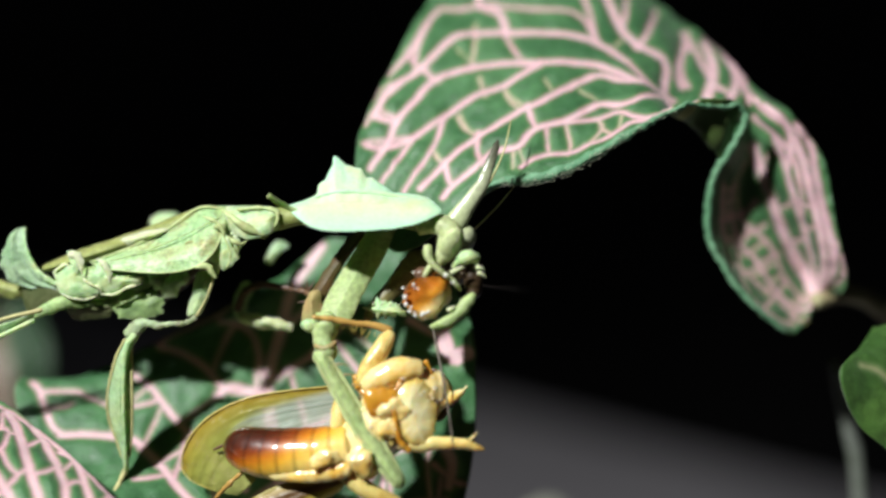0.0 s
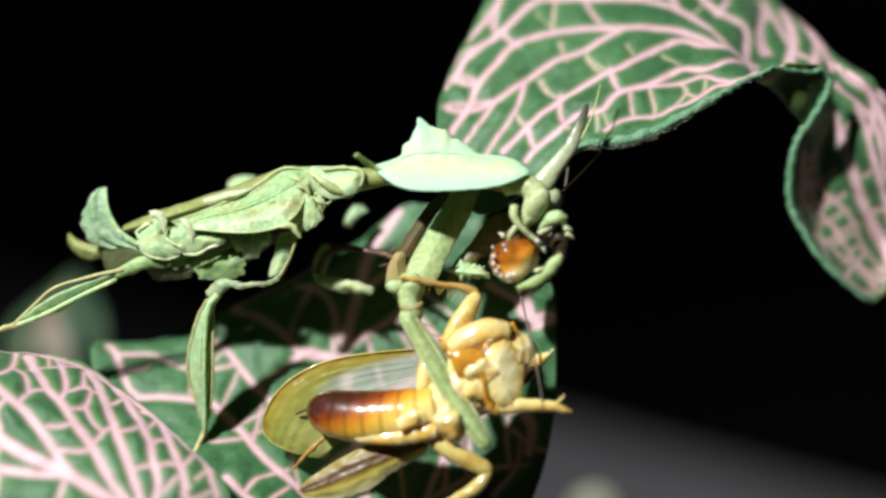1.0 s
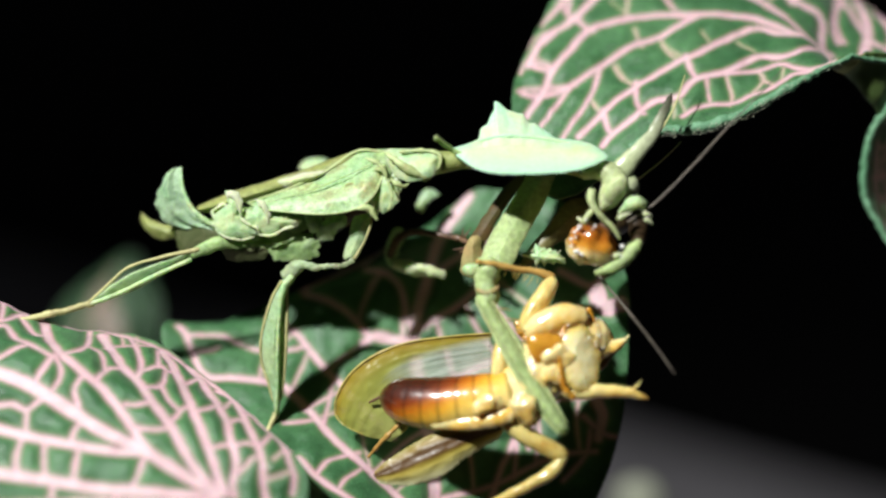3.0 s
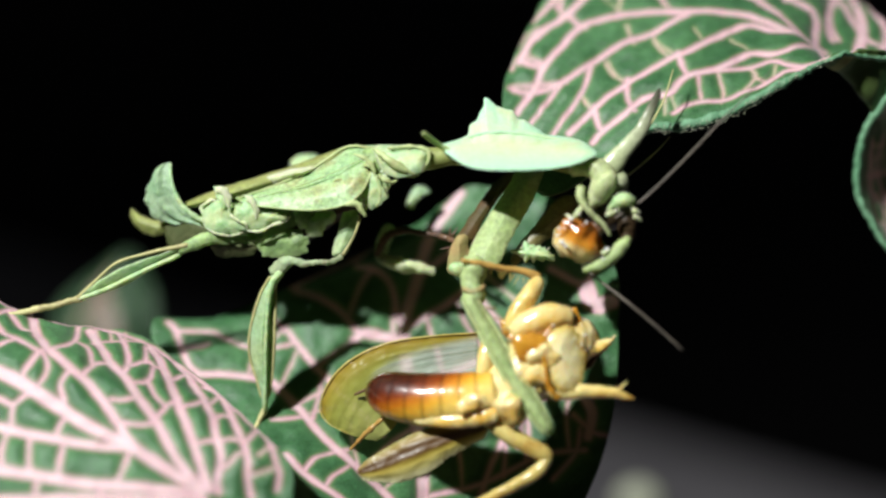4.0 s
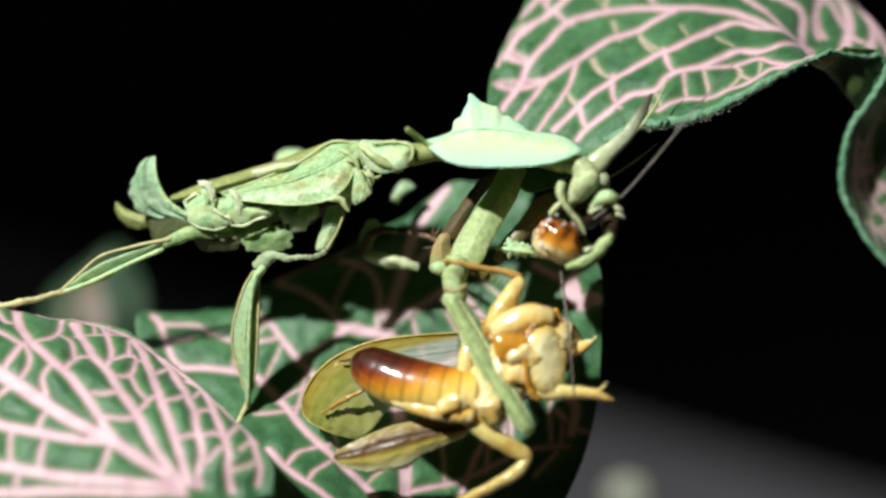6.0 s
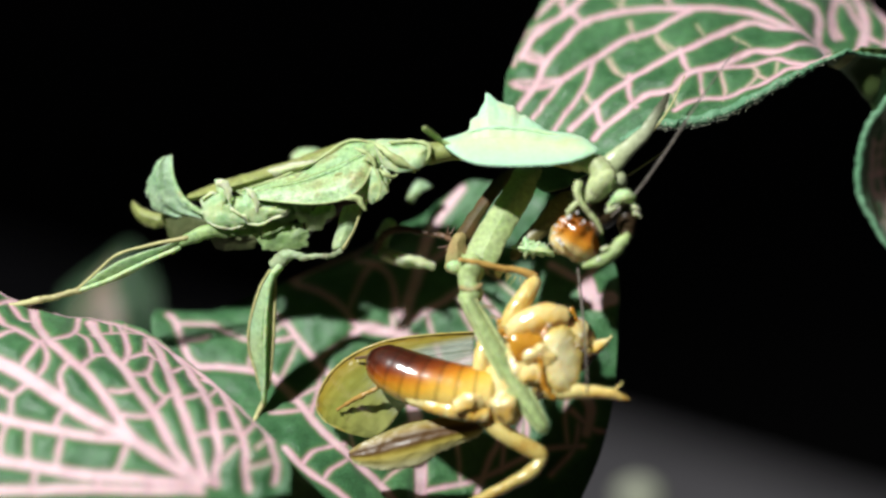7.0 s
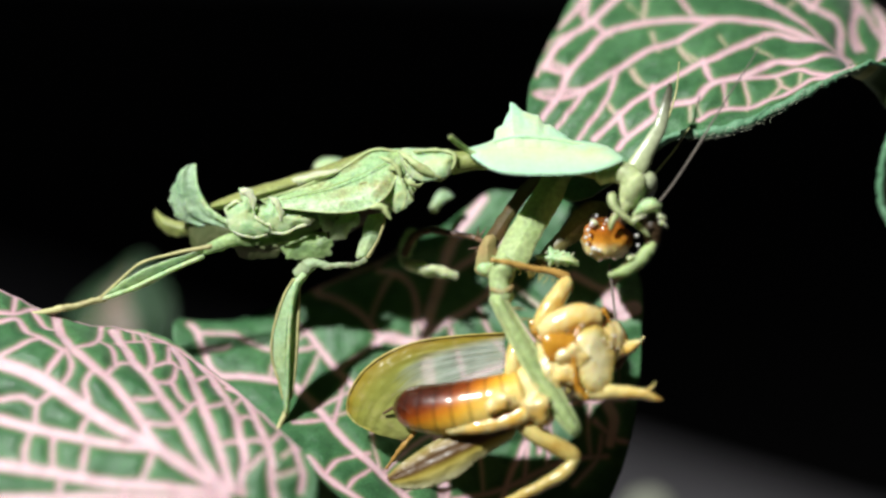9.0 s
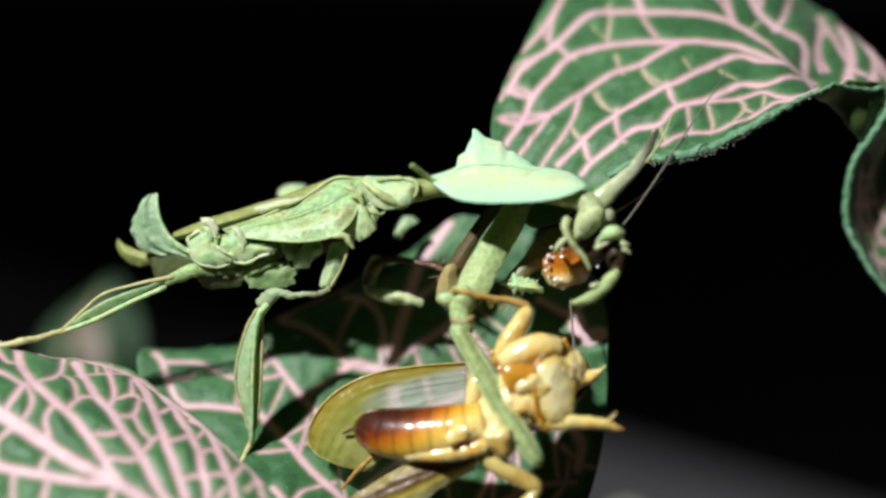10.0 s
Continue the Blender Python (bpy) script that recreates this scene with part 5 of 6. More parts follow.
# forelegs
near_foreleg = foreleg = part("foreleg", plate([(-7.55, -6.4, 112.05), (-5.02, -6.47, 112.03), (-5.49, -7.94, 110.56), (-6.31, -9.49, 109.01), (-7.71, -11.57, 106.95), (-8.85, -13.26, 105.3), (-9.98, -15.07, 103.55), (-12.64, -15.2, 103.37), (-12.92, -14.06, 104.44), (-11.94, -12.1, 106.34), (-10.46, -10.17, 108.26), (-8.96, -8.22, 110.21)], [(-6.63, -7.56, 110.91), (-8.97, -10.49, 107.98), (-11.17, -14, 104.54)], bulge=0.45, thick=0.7, sub=5, rings=8, ragged=0.06), LEG, mantis, "flat green foreleg")
part("inner_blade", plate([(-7.53, -5.92, 111.92), (-9.03, -6.52, 111.28), (-10.51, -7.61, 110.16), (-12.13, -9.47, 108.29), (-13.49, -11.17, 106.6), (-14.49, -12.61, 105.18), (-13.75, -13.41, 104.42), (-12.6, -12.59, 105.24), (-11.31, -10.66, 107.14), (-9.59, -8.47, 109.33), (-8.12, -7, 110.82)], [(-8.72, -7.1, 110.7), (-11.34, -9.7, 108.08), (-13.44, -12.36, 105.44)], bulge=0.2, thick=0.4, sub=5, rings=6), BROWN, foreleg, "dark brown inner edge")
part("joint", plate([(-13.9, -12.7, 106.2), (-13.2, -12.72, 106.12), (-12.75, -13.24, 104.69), (-12.16, -13.74, 103.31), (-12.58, -14.13, 102.24), (-14.09, -14.18, 102.08), (-15.09, -13.98, 102.64), (-15.01, -13.5, 103.98), (-14.51, -12.96, 105.47)], [(-13.86, -13.54, 105.49), (-13.78, -14.25, 103.52)], bulge=0.15, thick=0.4, ragged=0.1), TAN, foreleg, "tan wedge-shaped joint")
part("knee", tube([(-11.99, -15.49, 104.43, 1.2), (-12.3, -16.07, 103.4, 1.35), (-12.48, -16.81, 102.25, 1.05), (-12.21, -17.51, 101.18, 1.15), (-12.41, -17.9, 100.4, 0.7)], seg=14, rough=0.22), LEG, foreleg, "knobbly pale knee")
part("knee_cap", blob((-13.92, -15.99, 103.62), 0.9, 0.7, 0.7, lump=0.2), BODY_PALE, foreleg, "pale knee cap")
part("knee_ring", tube([(-13.39, -17.61, 102.1, 0.2), (-12.58, -18.09, 101.95, 0.3), (-11.67, -17.92, 102.1, 0.3), (-11.22, -17.2, 102.33, 0.2)], seg=8, rough=0.1), TAN, foreleg, "tan ring below the knee")
shin = part("shin", plate([(-13.53, -18.24, 101.29), (-12.92, -17.97, 101.76), (-12.11, -18.05, 101.64), (-11.39, -18.58, 100.71), (-9.89, -19.77, 98.67), (-7.81, -21.45, 95.78), (-5.75, -23.07, 93.02), (-4.06, -24.45, 90.67), (-4.09, -24.98, 89.75), (-4.93, -25, 89.72), (-6.43, -24.12, 91.21), (-8.77, -22.46, 94.04), (-10.92, -20.64, 97.15), (-12.61, -19.09, 99.82)], [(-12.42, -18.51, 100.83), (-9.54, -20.93, 96.66), (-6.71, -23.08, 92.99), (-4.84, -24.55, 90.49)], bulge=0.55, thick=0.8, sub=6, rings=8, ragged=0.05), LEG, foreleg, "long flat green shin across the prey")
for ridge in ([(-12.11, -18.14, 101.68, 0.12), (-9.9, -19.86, 98.71, 0.16), (-7.81, -21.54, 95.83, 0.17), (-5.76, -23.16, 93.07, 0.16), (-4.12, -24.57, 90.66, 0.12)],
              [(-13.41, -18.44, 101.13, 0.12), (-10.92, -20.76, 97.14, 0.15), (-8.77, -22.58, 94.03, 0.16), (-6.43, -24.24, 91.2, 0.15), (-4.94, -25.06, 89.82, 0.12)]):
    part("edge", tube(ridge, seg=8, rough=0.05), PALE_EDGE, shin, "pale rounded edge")
for k in range(9):
    a = np.array((-11.94, -19.32, 100.18)) * (1 - k / 8) + np.array((-5.62, -23.82, 93.08)) * (k / 8)
    part("spine", tube([(*(a + (0.9, 0, 0.55)), 0.12), (*(a + (1.7, 0.1, 0.5)), 0.07), (*(a + (2.2, 0.2, 0.3)), 0.02)], seg=6, sub=3, rough=0), TAN, foreleg)
foreleg = part("foreleg", plate([(-2.71, -8.36, 109.66), (-0.74, -8.25, 109.08), (-1.54, -9.24, 107.22), (-3.78, -10.08, 105.78), (-6.23, -10.95, 103.96), (-7.85, -11.42, 102.67), (-8.47, -11.22, 103.21), (-7.33, -10.37, 104.98), (-5.61, -9.54, 106.98), (-4.17, -8.66, 108.83)], [(-2.38, -8.99, 108.49), (-5.27, -9.94, 105.86), (-7.57, -10.85, 103.36)], bulge=0.35, thick=0.6), FAR_BLADE, mantis, "brownish olive foreleg of the far side")
part("shin", plate([(-7.92, -11.41, 104.18), (-7.07, -11.44, 104.92), (-5.6, -11.73, 104.89), (-4.17, -12.03, 104.54), (-4.03, -12.31, 103.77), (-5.24, -12.28, 103.33), (-7.01, -11.89, 103.37)], [(-6.87, -11.81, 104.17), (-4.86, -12.12, 104.05)], bulge=0.4, thick=0.7, ragged=0.35, sub=7), BODY_PALE, foreleg, "pale spiny shin")
for k in range(4):
    a = np.array((-7.38, -11.93, 104.76)) * (1 - k / 3) + np.array((-4.68, -12.39, 104.78)) * (k / 3)
    part("spine", tube([(*a, 0.1), (*(a + (0.12, -0.1, 0.2)), 0.06), (*(a + (0.3, -0.1, 0.4)), 0.02)], seg=6, sub=3, rough=0), CREST, foreleg)
part("shin", tube([(3.25, -16.21, 107.76, 0.28), (2.57, -16.73, 106.95, 0.63), (1.59, -17.15, 105.86, 0.68), (0.28, -17.28, 105, 0.51), (-1.15, -17.07, 104.51, 0.29)], rough=0.15), LEG, foreleg, "pale green shin holding the prey's head")
part("claw", tube([(1.13, -15.18, 110.22, 0.17), (1.65, -15.16, 110.83, 0.4), (2.3, -15.19, 111.28, 0.68), (3.09, -15.15, 111.36, 0.74), (3.64, -15.09, 110.88, 0.4)], rough=0.12), BODY_PALE, foreleg, "pale hooked claw")
part("shin", tube([(3.73, -14.25, 110.26, 0.69), (3.26, -14.33, 108.88, 1.04), (3.3, -14.71, 107.8, 0.92), (3.16, -15.39, 107.11, 0.57)], rough=0.1), SHADE, foreleg, "inner shin, coloured dark as shade")
for k, (a, b) in enumerate([((0.91, -16.29, 110.09), (2.23, -16.25, 110.72)), ((3.52, -15.86, 110.53), (4.33, -15.94, 110.23)), ((3.69, -15.85, 109.93), (4.5, -16.01, 109.42)), ((0.62, -17.41, 106.39), (1.38, -17.46, 106.8)), ((-2.5, -14.43, 109), (-3.09, -14.3, 109.42))]):
    part("spine", tube([(*a, 0.28), (*((np.array(a) + b) / 2 + 0.05), 0.2), (*b, 0.05)], seg=7, sub=3), CREST, foreleg)

# middle and hind legs
leg = part("middle_leg", plate([(-23.46, -10.14, 112.01), (-21.95, -10.43, 112.39), (-21.42, -10.84, 111.26), (-21.61, -11.24, 109.58), (-22.74, -11.16, 108.62), (-24.33, -10.69, 108.77), (-24.71, -10.32, 109.77), (-23.96, -10.34, 110.87)], [(-22.67, -10.66, 111.19), (-23.27, -10.83, 109.55)], bulge=0.2, ragged=0.3, sub=7), BODY_PALE, mantis, "green middle leg with a leafy shin")
part("thigh", plate([(-26.13, -9.55, 107.5), (-24.4, -9.68, 107.72), (-24.48, -10.15, 106.42), (-25.05, -10.68, 104.99), (-25.93, -11.31, 103.26), (-27.08, -11.36, 103.12), (-27.37, -11.04, 103.69), (-26.89, -10.36, 105.27), (-26.59, -9.84, 106.71)], [(-25.32, -9.96, 106.96), (-25.93, -10.61, 105.17), (-26.58, -11.2, 103.55)], bulge=0.3, ragged=0.05), LOBE, leg, "flat mint thigh")
part("edge", tube([(-24.31, -10.61, 108.08, 0.11), (-24.52, -11.18, 106.83, 0.11), (-25.06, -11.7, 105.39, 0.11), (-26.05, -12.33, 103.67, 0.15)]), LEG_EDGE, leg, "tan thigh edge")
part("knee", tube([(-26.14, -12.48, 103.52, 0.3), (-27.27, -12.77, 103.03, 0.28), (-28.61, -12.8, 102.95, 0.26), (-29.94, -12.87, 102.74, 0.34), (-31.28, -12.8, 102.95, 0.5), (-32.28, -12.72, 102.59, 0.8), (-33.5, -12.77, 101.57, 0.6)], flat=0.6, rough=0.16), KNEE, leg, "brownish knobbly knee")
shin = part("shin", plate([(-32, -12.51, 102.26), (-33.61, -12.66, 101.36), (-34.68, -12.95, 99.44), (-35.58, -13.29, 96.76), (-36.11, -13.7, 94.17), (-35.99, -13.95, 91.98), (-35.43, -14.27, 90.15), (-34.81, -14.61, 87.66), (-34.69, -14.8, 85.93), (-34.26, -14.79, 85.94), (-34, -14.66, 88.05), (-33.56, -14.46, 90.65), (-33.34, -13.99, 93.75), (-33.27, -13.33, 97.07), (-33.18, -12.89, 99.8), (-32.41, -12.66, 101.28)], [(-33.46, -12.97, 100.46), (-34.37, -13.66, 96.83), (-34.59, -14.23, 93.15), (-34.41, -14.77, 88.09)], bulge=0.12, thick=0.5, sub=5, rings=8, ragged=0.06), LOBE, leg, "leaf-shaped green shin")
part("rib", tube([(-32.58, -13.1, 101.82, 0.42), (-33.5, -13.48, 100.53, 0.36), (-33.94, -14, 97.64, 0.24), (-34.14, -14.66, 94.01, 0.21), (-34.21, -15.05, 90.24, 0.18), (-34.37, -15.19, 86.61, 0.24)]), BODY_PALE, shin, "pale midrib")
part("edge", tube([(-33.27, -12.59, 100.64, 0.18), (-33.23, -13.61, 97.18, 0.18), (-33.32, -14.17, 93.83, 0.15), (-33.55, -14.55, 90.7, 0.15), (-33.97, -14.84, 88.14, 0.15)]), LEG_EDGE, shin, "tan shin edge")
part("edge", tube([(-33.75, -12.93, 101.2, 0.15), (-34.72, -13.04, 99.48, 0.15), (-35.62, -13.38, 96.8, 0.15), (-36.09, -13.79, 94.21, 0.15), (-35.98, -14.04, 92.02, 0.15), (-35.35, -14.4, 90.08, 0.15), (-34.8, -14.64, 87.87, 0.15)]), LEG_EDGE, shin, "tan shin edge")
part("foot", tube([(-34.5, -14.77, 86.6, 0.31), (-35.08, -15.86, 85.36, 0.27), (-35.6, -17.23, 84.56, 0.24), (-35.84, -18.81, 83.7, 0.15)], rough=0.1), LEG_EDGE, leg, "brown clawed foot")
leg = part("hind_leg", tube([(-30.92, -9.09, 104.61, 0.61), (-33.3, -9.49, 104.85, 0.42), (-36.24, -10.18, 104.33, 0.42), (-38.56, -10.73, 104.43, 0.48), (-40.19, -10.99, 104.71, 0.72), (-41.46, -11.35, 104.41, 0.72), (-43.52, -11.74, 103.45, 0.48)], rough=0.12, flat=0.6), BODY, mantis, "green hind leg with a long leafy shin")
part("shin", tube([(-42.63, -11.59, 103.81, 0.42), (-44.99, -12, 102.85, 0.54), (-47.35, -12.44, 101.77, 0.96), (-49.41, -12.86, 100.76, 1.2), (-51.44, -13.36, 99.78, 0.96), (-53.46, -13.89, 98.75, 0.48), (-54.94, -14.1, 98.26, 0.3)], flat=0.22, keel=0.4, rough=0.06, face=(0.1, -0.88, -0.46)), LOBE, leg, "dark green leaf-shaped shin")
part("edge", tube([(-42.6, -11.7, 104.1, 0.27), (-46.7, -12.31, 103.28, 0.18), (-49.95, -12.75, 102.29, 0.16), (-51.98, -13.38, 100.66, 0.16), (-54, -14.1, 98.81, 0.18)]), LEG_EDGE, leg, "tan shin edge")
part("edge", tube([(-43.41, -12.28, 103.13, 0.24), (-47.21, -13.07, 101.5, 0.24), (-51.02, -13.82, 99.66, 0.24), (-53.99, -14.18, 98.59, 0.24)]), BODY_PALE, leg, "pale shin edge")
part("foot", tube([(-53.73, -14.03, 98.67, 0.36), (-56.62, -14.6, 97.88, 0.33), (-59.18, -15.15, 97.42, 0.36), (-61.44, -15.69, 96.97, 0.3), (-63.39, -16.22, 96.53, 0.21), (-65, -16.78, 96.25, 0.12)], rough=0.15), LEG_EDGE, leg, "brown jointed foot on the leaf")
part("thigh", plate([(-40.64, -10.16, 104.35), (-38.65, -10.26, 104.68), (-36.72, -10.29, 104.57), (-35.53, -10.48, 103.47), (-36.1, -10.38, 102.59), (-38.1, -10.27, 102.29), (-39.98, -10.4, 102.52)], [(-39.09, -10.43, 103.62), (-36.6, -10.39, 103.43)], bulge=0.15, ragged=0.08), SHADED_OLIVE, leg, "green thigh, coloured dark as in shade")
part("hip", tube([(-31.61, -9.06, 107.38, 0.31), (-30.83, -9.59, 107.09, 0.85), (-30.46, -9.76, 106.33, 0.77), (-30.92, -9.69, 105.64, 0.31)], flat=0.6, rough=0.1), LOBE, mantis, "teal hip joint")
part("hip", plate([(-30.1, -9.54, 106.66), (-28.86, -9.67, 107.46), (-27.28, -9.81, 107.67), (-26.97, -10.09, 106.88), (-28.09, -10.2, 106.01), (-28.56, -10.2, 104.84), (-29.99, -9.82, 104.69), (-30.45, -9.69, 105.64)], [(-29.07, -9.95, 106.41), (-27.76, -9.95, 106.98)], bulge=0.5, ragged=0.12), LOBE, mantis, "mint hip plate")
part("hip", tube([(-25.97, -9.32, 108.43, 0.35), (-25.13, -9.6, 108.83, 0.54), (-24.21, -9.97, 108.39, 0.61), (-24.17, -10.05, 107.6, 0.35)], rough=0.15), BODY_PALE, mantis, "pale hip joint")
# a near-black tube paints the shade under the body
part("belly", tube([(-25.2, -5.26, 108.09, 1.36), (-28.23, -5.88, 106.55, 1.6), (-31.22, -6.8, 104.8, 1.73), (-34.83, -7.52, 103.93, 1.35)], rough=0.3), SHADE, mantis, "underside coloured as shade")
leg = part("middle_leg", tube([(-21.58, -4.89, 104.39, 0.69), (-22.27, -5.4, 103.02, 0.87), (-22.59, -5.93, 101.54, 0.69), (-22.16, -6.61, 100.81, 0.5)], flat=0.5, rough=0.15), LOBE, mantis, "grey-green middle leg of the far side")
part("foot", tube([(-22.22, -6.74, 101.05, 0.56), (-20.32, -7.21, 100.77, 0.74), (-18.14, -7.45, 100.55, 0.62), (-16.57, -7.75, 100.19, 0.37)], rough=0.2), CREST, leg, "whitish jointed foot")
part("thigh", plate([(-20.15, -1.7, 105.79), (-19.7, -0.77, 106.85), (-18.87, 0, 107.78), (-17.31, -0.18, 107.16), (-18.55, -0.84, 106.58), (-19.32, -1.66, 105.54)], [(-19.48, -1.17, 106.32), (-18.58, -0.44, 107.12)], bulge=0.08, ragged=0.12), LOBE, leg, "pale leafy thigh of the far side")

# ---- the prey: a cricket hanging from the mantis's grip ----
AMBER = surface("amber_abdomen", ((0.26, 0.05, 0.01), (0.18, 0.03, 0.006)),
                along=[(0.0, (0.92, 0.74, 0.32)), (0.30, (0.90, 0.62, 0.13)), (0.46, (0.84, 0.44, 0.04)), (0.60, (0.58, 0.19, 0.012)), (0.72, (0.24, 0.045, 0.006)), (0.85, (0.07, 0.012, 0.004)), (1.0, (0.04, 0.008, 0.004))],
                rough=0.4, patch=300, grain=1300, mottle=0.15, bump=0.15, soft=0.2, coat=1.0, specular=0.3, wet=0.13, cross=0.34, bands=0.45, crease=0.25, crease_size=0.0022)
CREAM = surface("cream_thorax", ((0.88, 0.72, 0.36), (0.84, 0.58, 0.18)), rough=0.25, patch=330, grain=1100, mottle=0.10, bump=0.3, soft=0.3, coat=1.0, specular=0.5, specks=(0.84, 0.45, 0.05), speck_size=0.0032, speck_from=0.50, wet=0.10, crease=0.8, crease_size=0.0013)
CREAM_SMOOTH = surface("cream_plate", ((0.87, 0.71, 0.35), (0.76, 0.54, 0.20)), along=[(0.0, (0.66, 0.32, 0.04)), (0.16, (0.78, 0.50, 0.12)), (0.45, (0.87, 0.71, 0.35)), (1.0, (0.89, 0.78, 0.46))], rough=0.3, patch=260, grain=1500, mottle=0.3, bump=0.3, soft=0.4, coat=0.9, wet=0.12, specks=(0.70, 0.42, 0.10), speck_size=0.004, speck_from=0.54, crease=0.45, crease_size=0.002)
STRAW = surface("straw_leg", ((0.80, 0.66, 0.28), (0.72, 0.50, 0.13)), rough=0.25, patch=250, mottle=0.25, bump=0.2, soft=0.3, coat=0.6, specks=(0.52, 0.27, 0.05), speck_size=0.0024, crease=0.3)
RUST = surface("rust_leg", ((0.52, 0.32, 0.09), (0.38, 0.20, 0.05)), rough=0.3, mottle=0.4, coat=0.3)
HIND = surface("olive_straw_leg", ((0.62, 0.50, 0.18), (0.50, 0.36, 0.09)), rough=0.25, patch=250, mottle=0.25, bump=0.2, soft=0.3, coat=0.6, crease=0.3, specks=(0.40, 0.22, 0.05), speck_size=0.0024)
DARK = surface("dark_brown_leg", ((0.10, 0.05, 0.035), (0.16, 0.09, 0.05)), rough=0.35, mottle=0.4)
WING = wing_material("wing_membrane", [(0.0, (0.44, 0.26, 0.03)), (0.16, (0.42, 0.32, 0.04)), (0.45, (0.40, 0.40, 0.08)), (1.0, (0.46, 0.48, 0.16))], (0.80, 0.82, 0.76), (0.30, 0.62), (0.05, 0.35))
WING_LOW = wing_material("wing_low", [(0.0, (0.42, 0.36, 0.07)), (0.20, (0.36, 0.24, 0.04)), (0.36, (0.13, 0.06, 0.015)), (0.58, (0.16, 0.08, 0.02)), (0.70, (0.52, 0.40, 0.07)), (0.86, (0.66, 0.58, 0.20)), (1.0, (0.74, 0.70, 0.42))], (0.60, 0.54, 0.24), (0.0, 0.16), (0.0, 0.14), rough=0.45, coat=0.08)
WING_EDGE = surface("wing_edge", ((0.62, 0.50, 0.14), (0.50, 0.36, 0.07)), rough=0.3, patch=200, coat=0.4)
AMBER_SEAM = surface("amber_seam", ((0.62, 0.30, 0.03), (0.45, 0.17, 0.015)), rough=0.25, patch=500, coat=1.0, wet=0.1)
# opaque white for wet drops and glints: highlights put in as colour
GLINT_DROP = surface("wet_drop", ((0.95, 0.94, 0.92), (0.9, 0.88, 0.86)), rough=0.05, mottle=0.0, bump=0, coat=1.0, specular=0.9)

CRICKET_AT = (-5.12, -19.56, 94.84)
cricket = thing("cricket", CRICKET_AT, "half-eaten amber and cream cricket hanging belly outward", "insect")
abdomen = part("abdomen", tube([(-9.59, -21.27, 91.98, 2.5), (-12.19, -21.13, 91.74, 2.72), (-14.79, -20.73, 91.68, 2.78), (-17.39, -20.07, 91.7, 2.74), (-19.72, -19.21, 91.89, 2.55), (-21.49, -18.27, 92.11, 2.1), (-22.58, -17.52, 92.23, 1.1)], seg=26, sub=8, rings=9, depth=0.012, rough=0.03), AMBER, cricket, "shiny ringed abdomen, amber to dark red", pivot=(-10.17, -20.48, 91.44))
part("belly_edge", tube([(-9.86, -23.48, 90.96, 0.91), (-12.71, -23.44, 90.58, 0.85), (-15.55, -22.87, 90.49, 0.74), (-18.14, -21.78, 90.54, 0.57), (-20.48, -20.43, 90.91, 0.34)], rings=8, depth=0.10, rough=0.12), CREAM, abdomen, "wet cream edge of the belly")
part("cercus", tube([(-21.39, -19.36, 89.71, 0.23), (-22.97, -19.35, 88.62, 0.23), (-24.33, -19.25, 87.36, 0.17), (-25.47, -19.15, 86.29, 0.09)], seg=8, rough=0.15), RUST, abdomen, "short bristly tail feeler")
part("cercus", tube([(-21.51, -18.15, 92.7, 0.23), (-22.97, -17.63, 92.25, 0.2), (-24.42, -17.28, 91.64, 0.12)], seg=8), DARK, abdomen, "short dark tail feeler")
upper_wing = [[(-11.67, -15.31, 96.13), (-11.74, -15.53, 94.93), (-11.68, -15.83, 93.51), (-11.74, -16.25, 91.75)],
              [(-16.51, -15.28, 95.6), (-16.46, -15.77, 94.26), (-16.4, -16.1, 92.46), (-16.19, -16.74, 89.82)],
              [(-20.95, -15.38, 94.75), (-21.05, -16.13, 93.26), (-20.75, -16.71, 91.06), (-18.92, -17.56, 88.13)],
              [(-24.3, -15.71, 93.26), (-24.08, -16.74, 91.59), (-22.79, -17.67, 89.01), (-19.87, -18.2, 86.96)],
              [(-26.52, -16.16, 91.41), (-25.81, -17.31, 89.69), (-23.8, -18.28, 87.62), (-20.55, -18.67, 86.24)],
              [(-27.84, -16.71, 89.31), (-26.83, -17.79, 87.78), (-24.48, -18.6, 86.43), (-21.24, -18.88, 85.66)],
              [(-28.12, -17, 87.32), (-27.06, -17.88, 86.35), (-24.95, -18.62, 85.49), (-22.07, -18.82, 84.93)]]
wing = part("wing", membrane(upper_wing, pleats=7, depth=0.02), WING, cricket, "spread olive translucent wing with a silvery streaked base")
part("wing_margin", tube([(-11.67, -15.38, 96.22, 0.07), (-16.51, -15.36, 95.69, 0.09), (-20.94, -15.45, 94.84, 0.1), (-24.36, -15.78, 93.35, 0.1), (-26.58, -16.23, 91.51, 0.1), (-27.89, -16.8, 89.35, 0.09), (-28.16, -17.09, 87.37, 0.07), (-27.17, -17.98, 86.39, 0.05), (-25.06, -18.67, 85.65, 0.03)], seg=8), WING_EDGE, wing, "gold-brown leading edge")
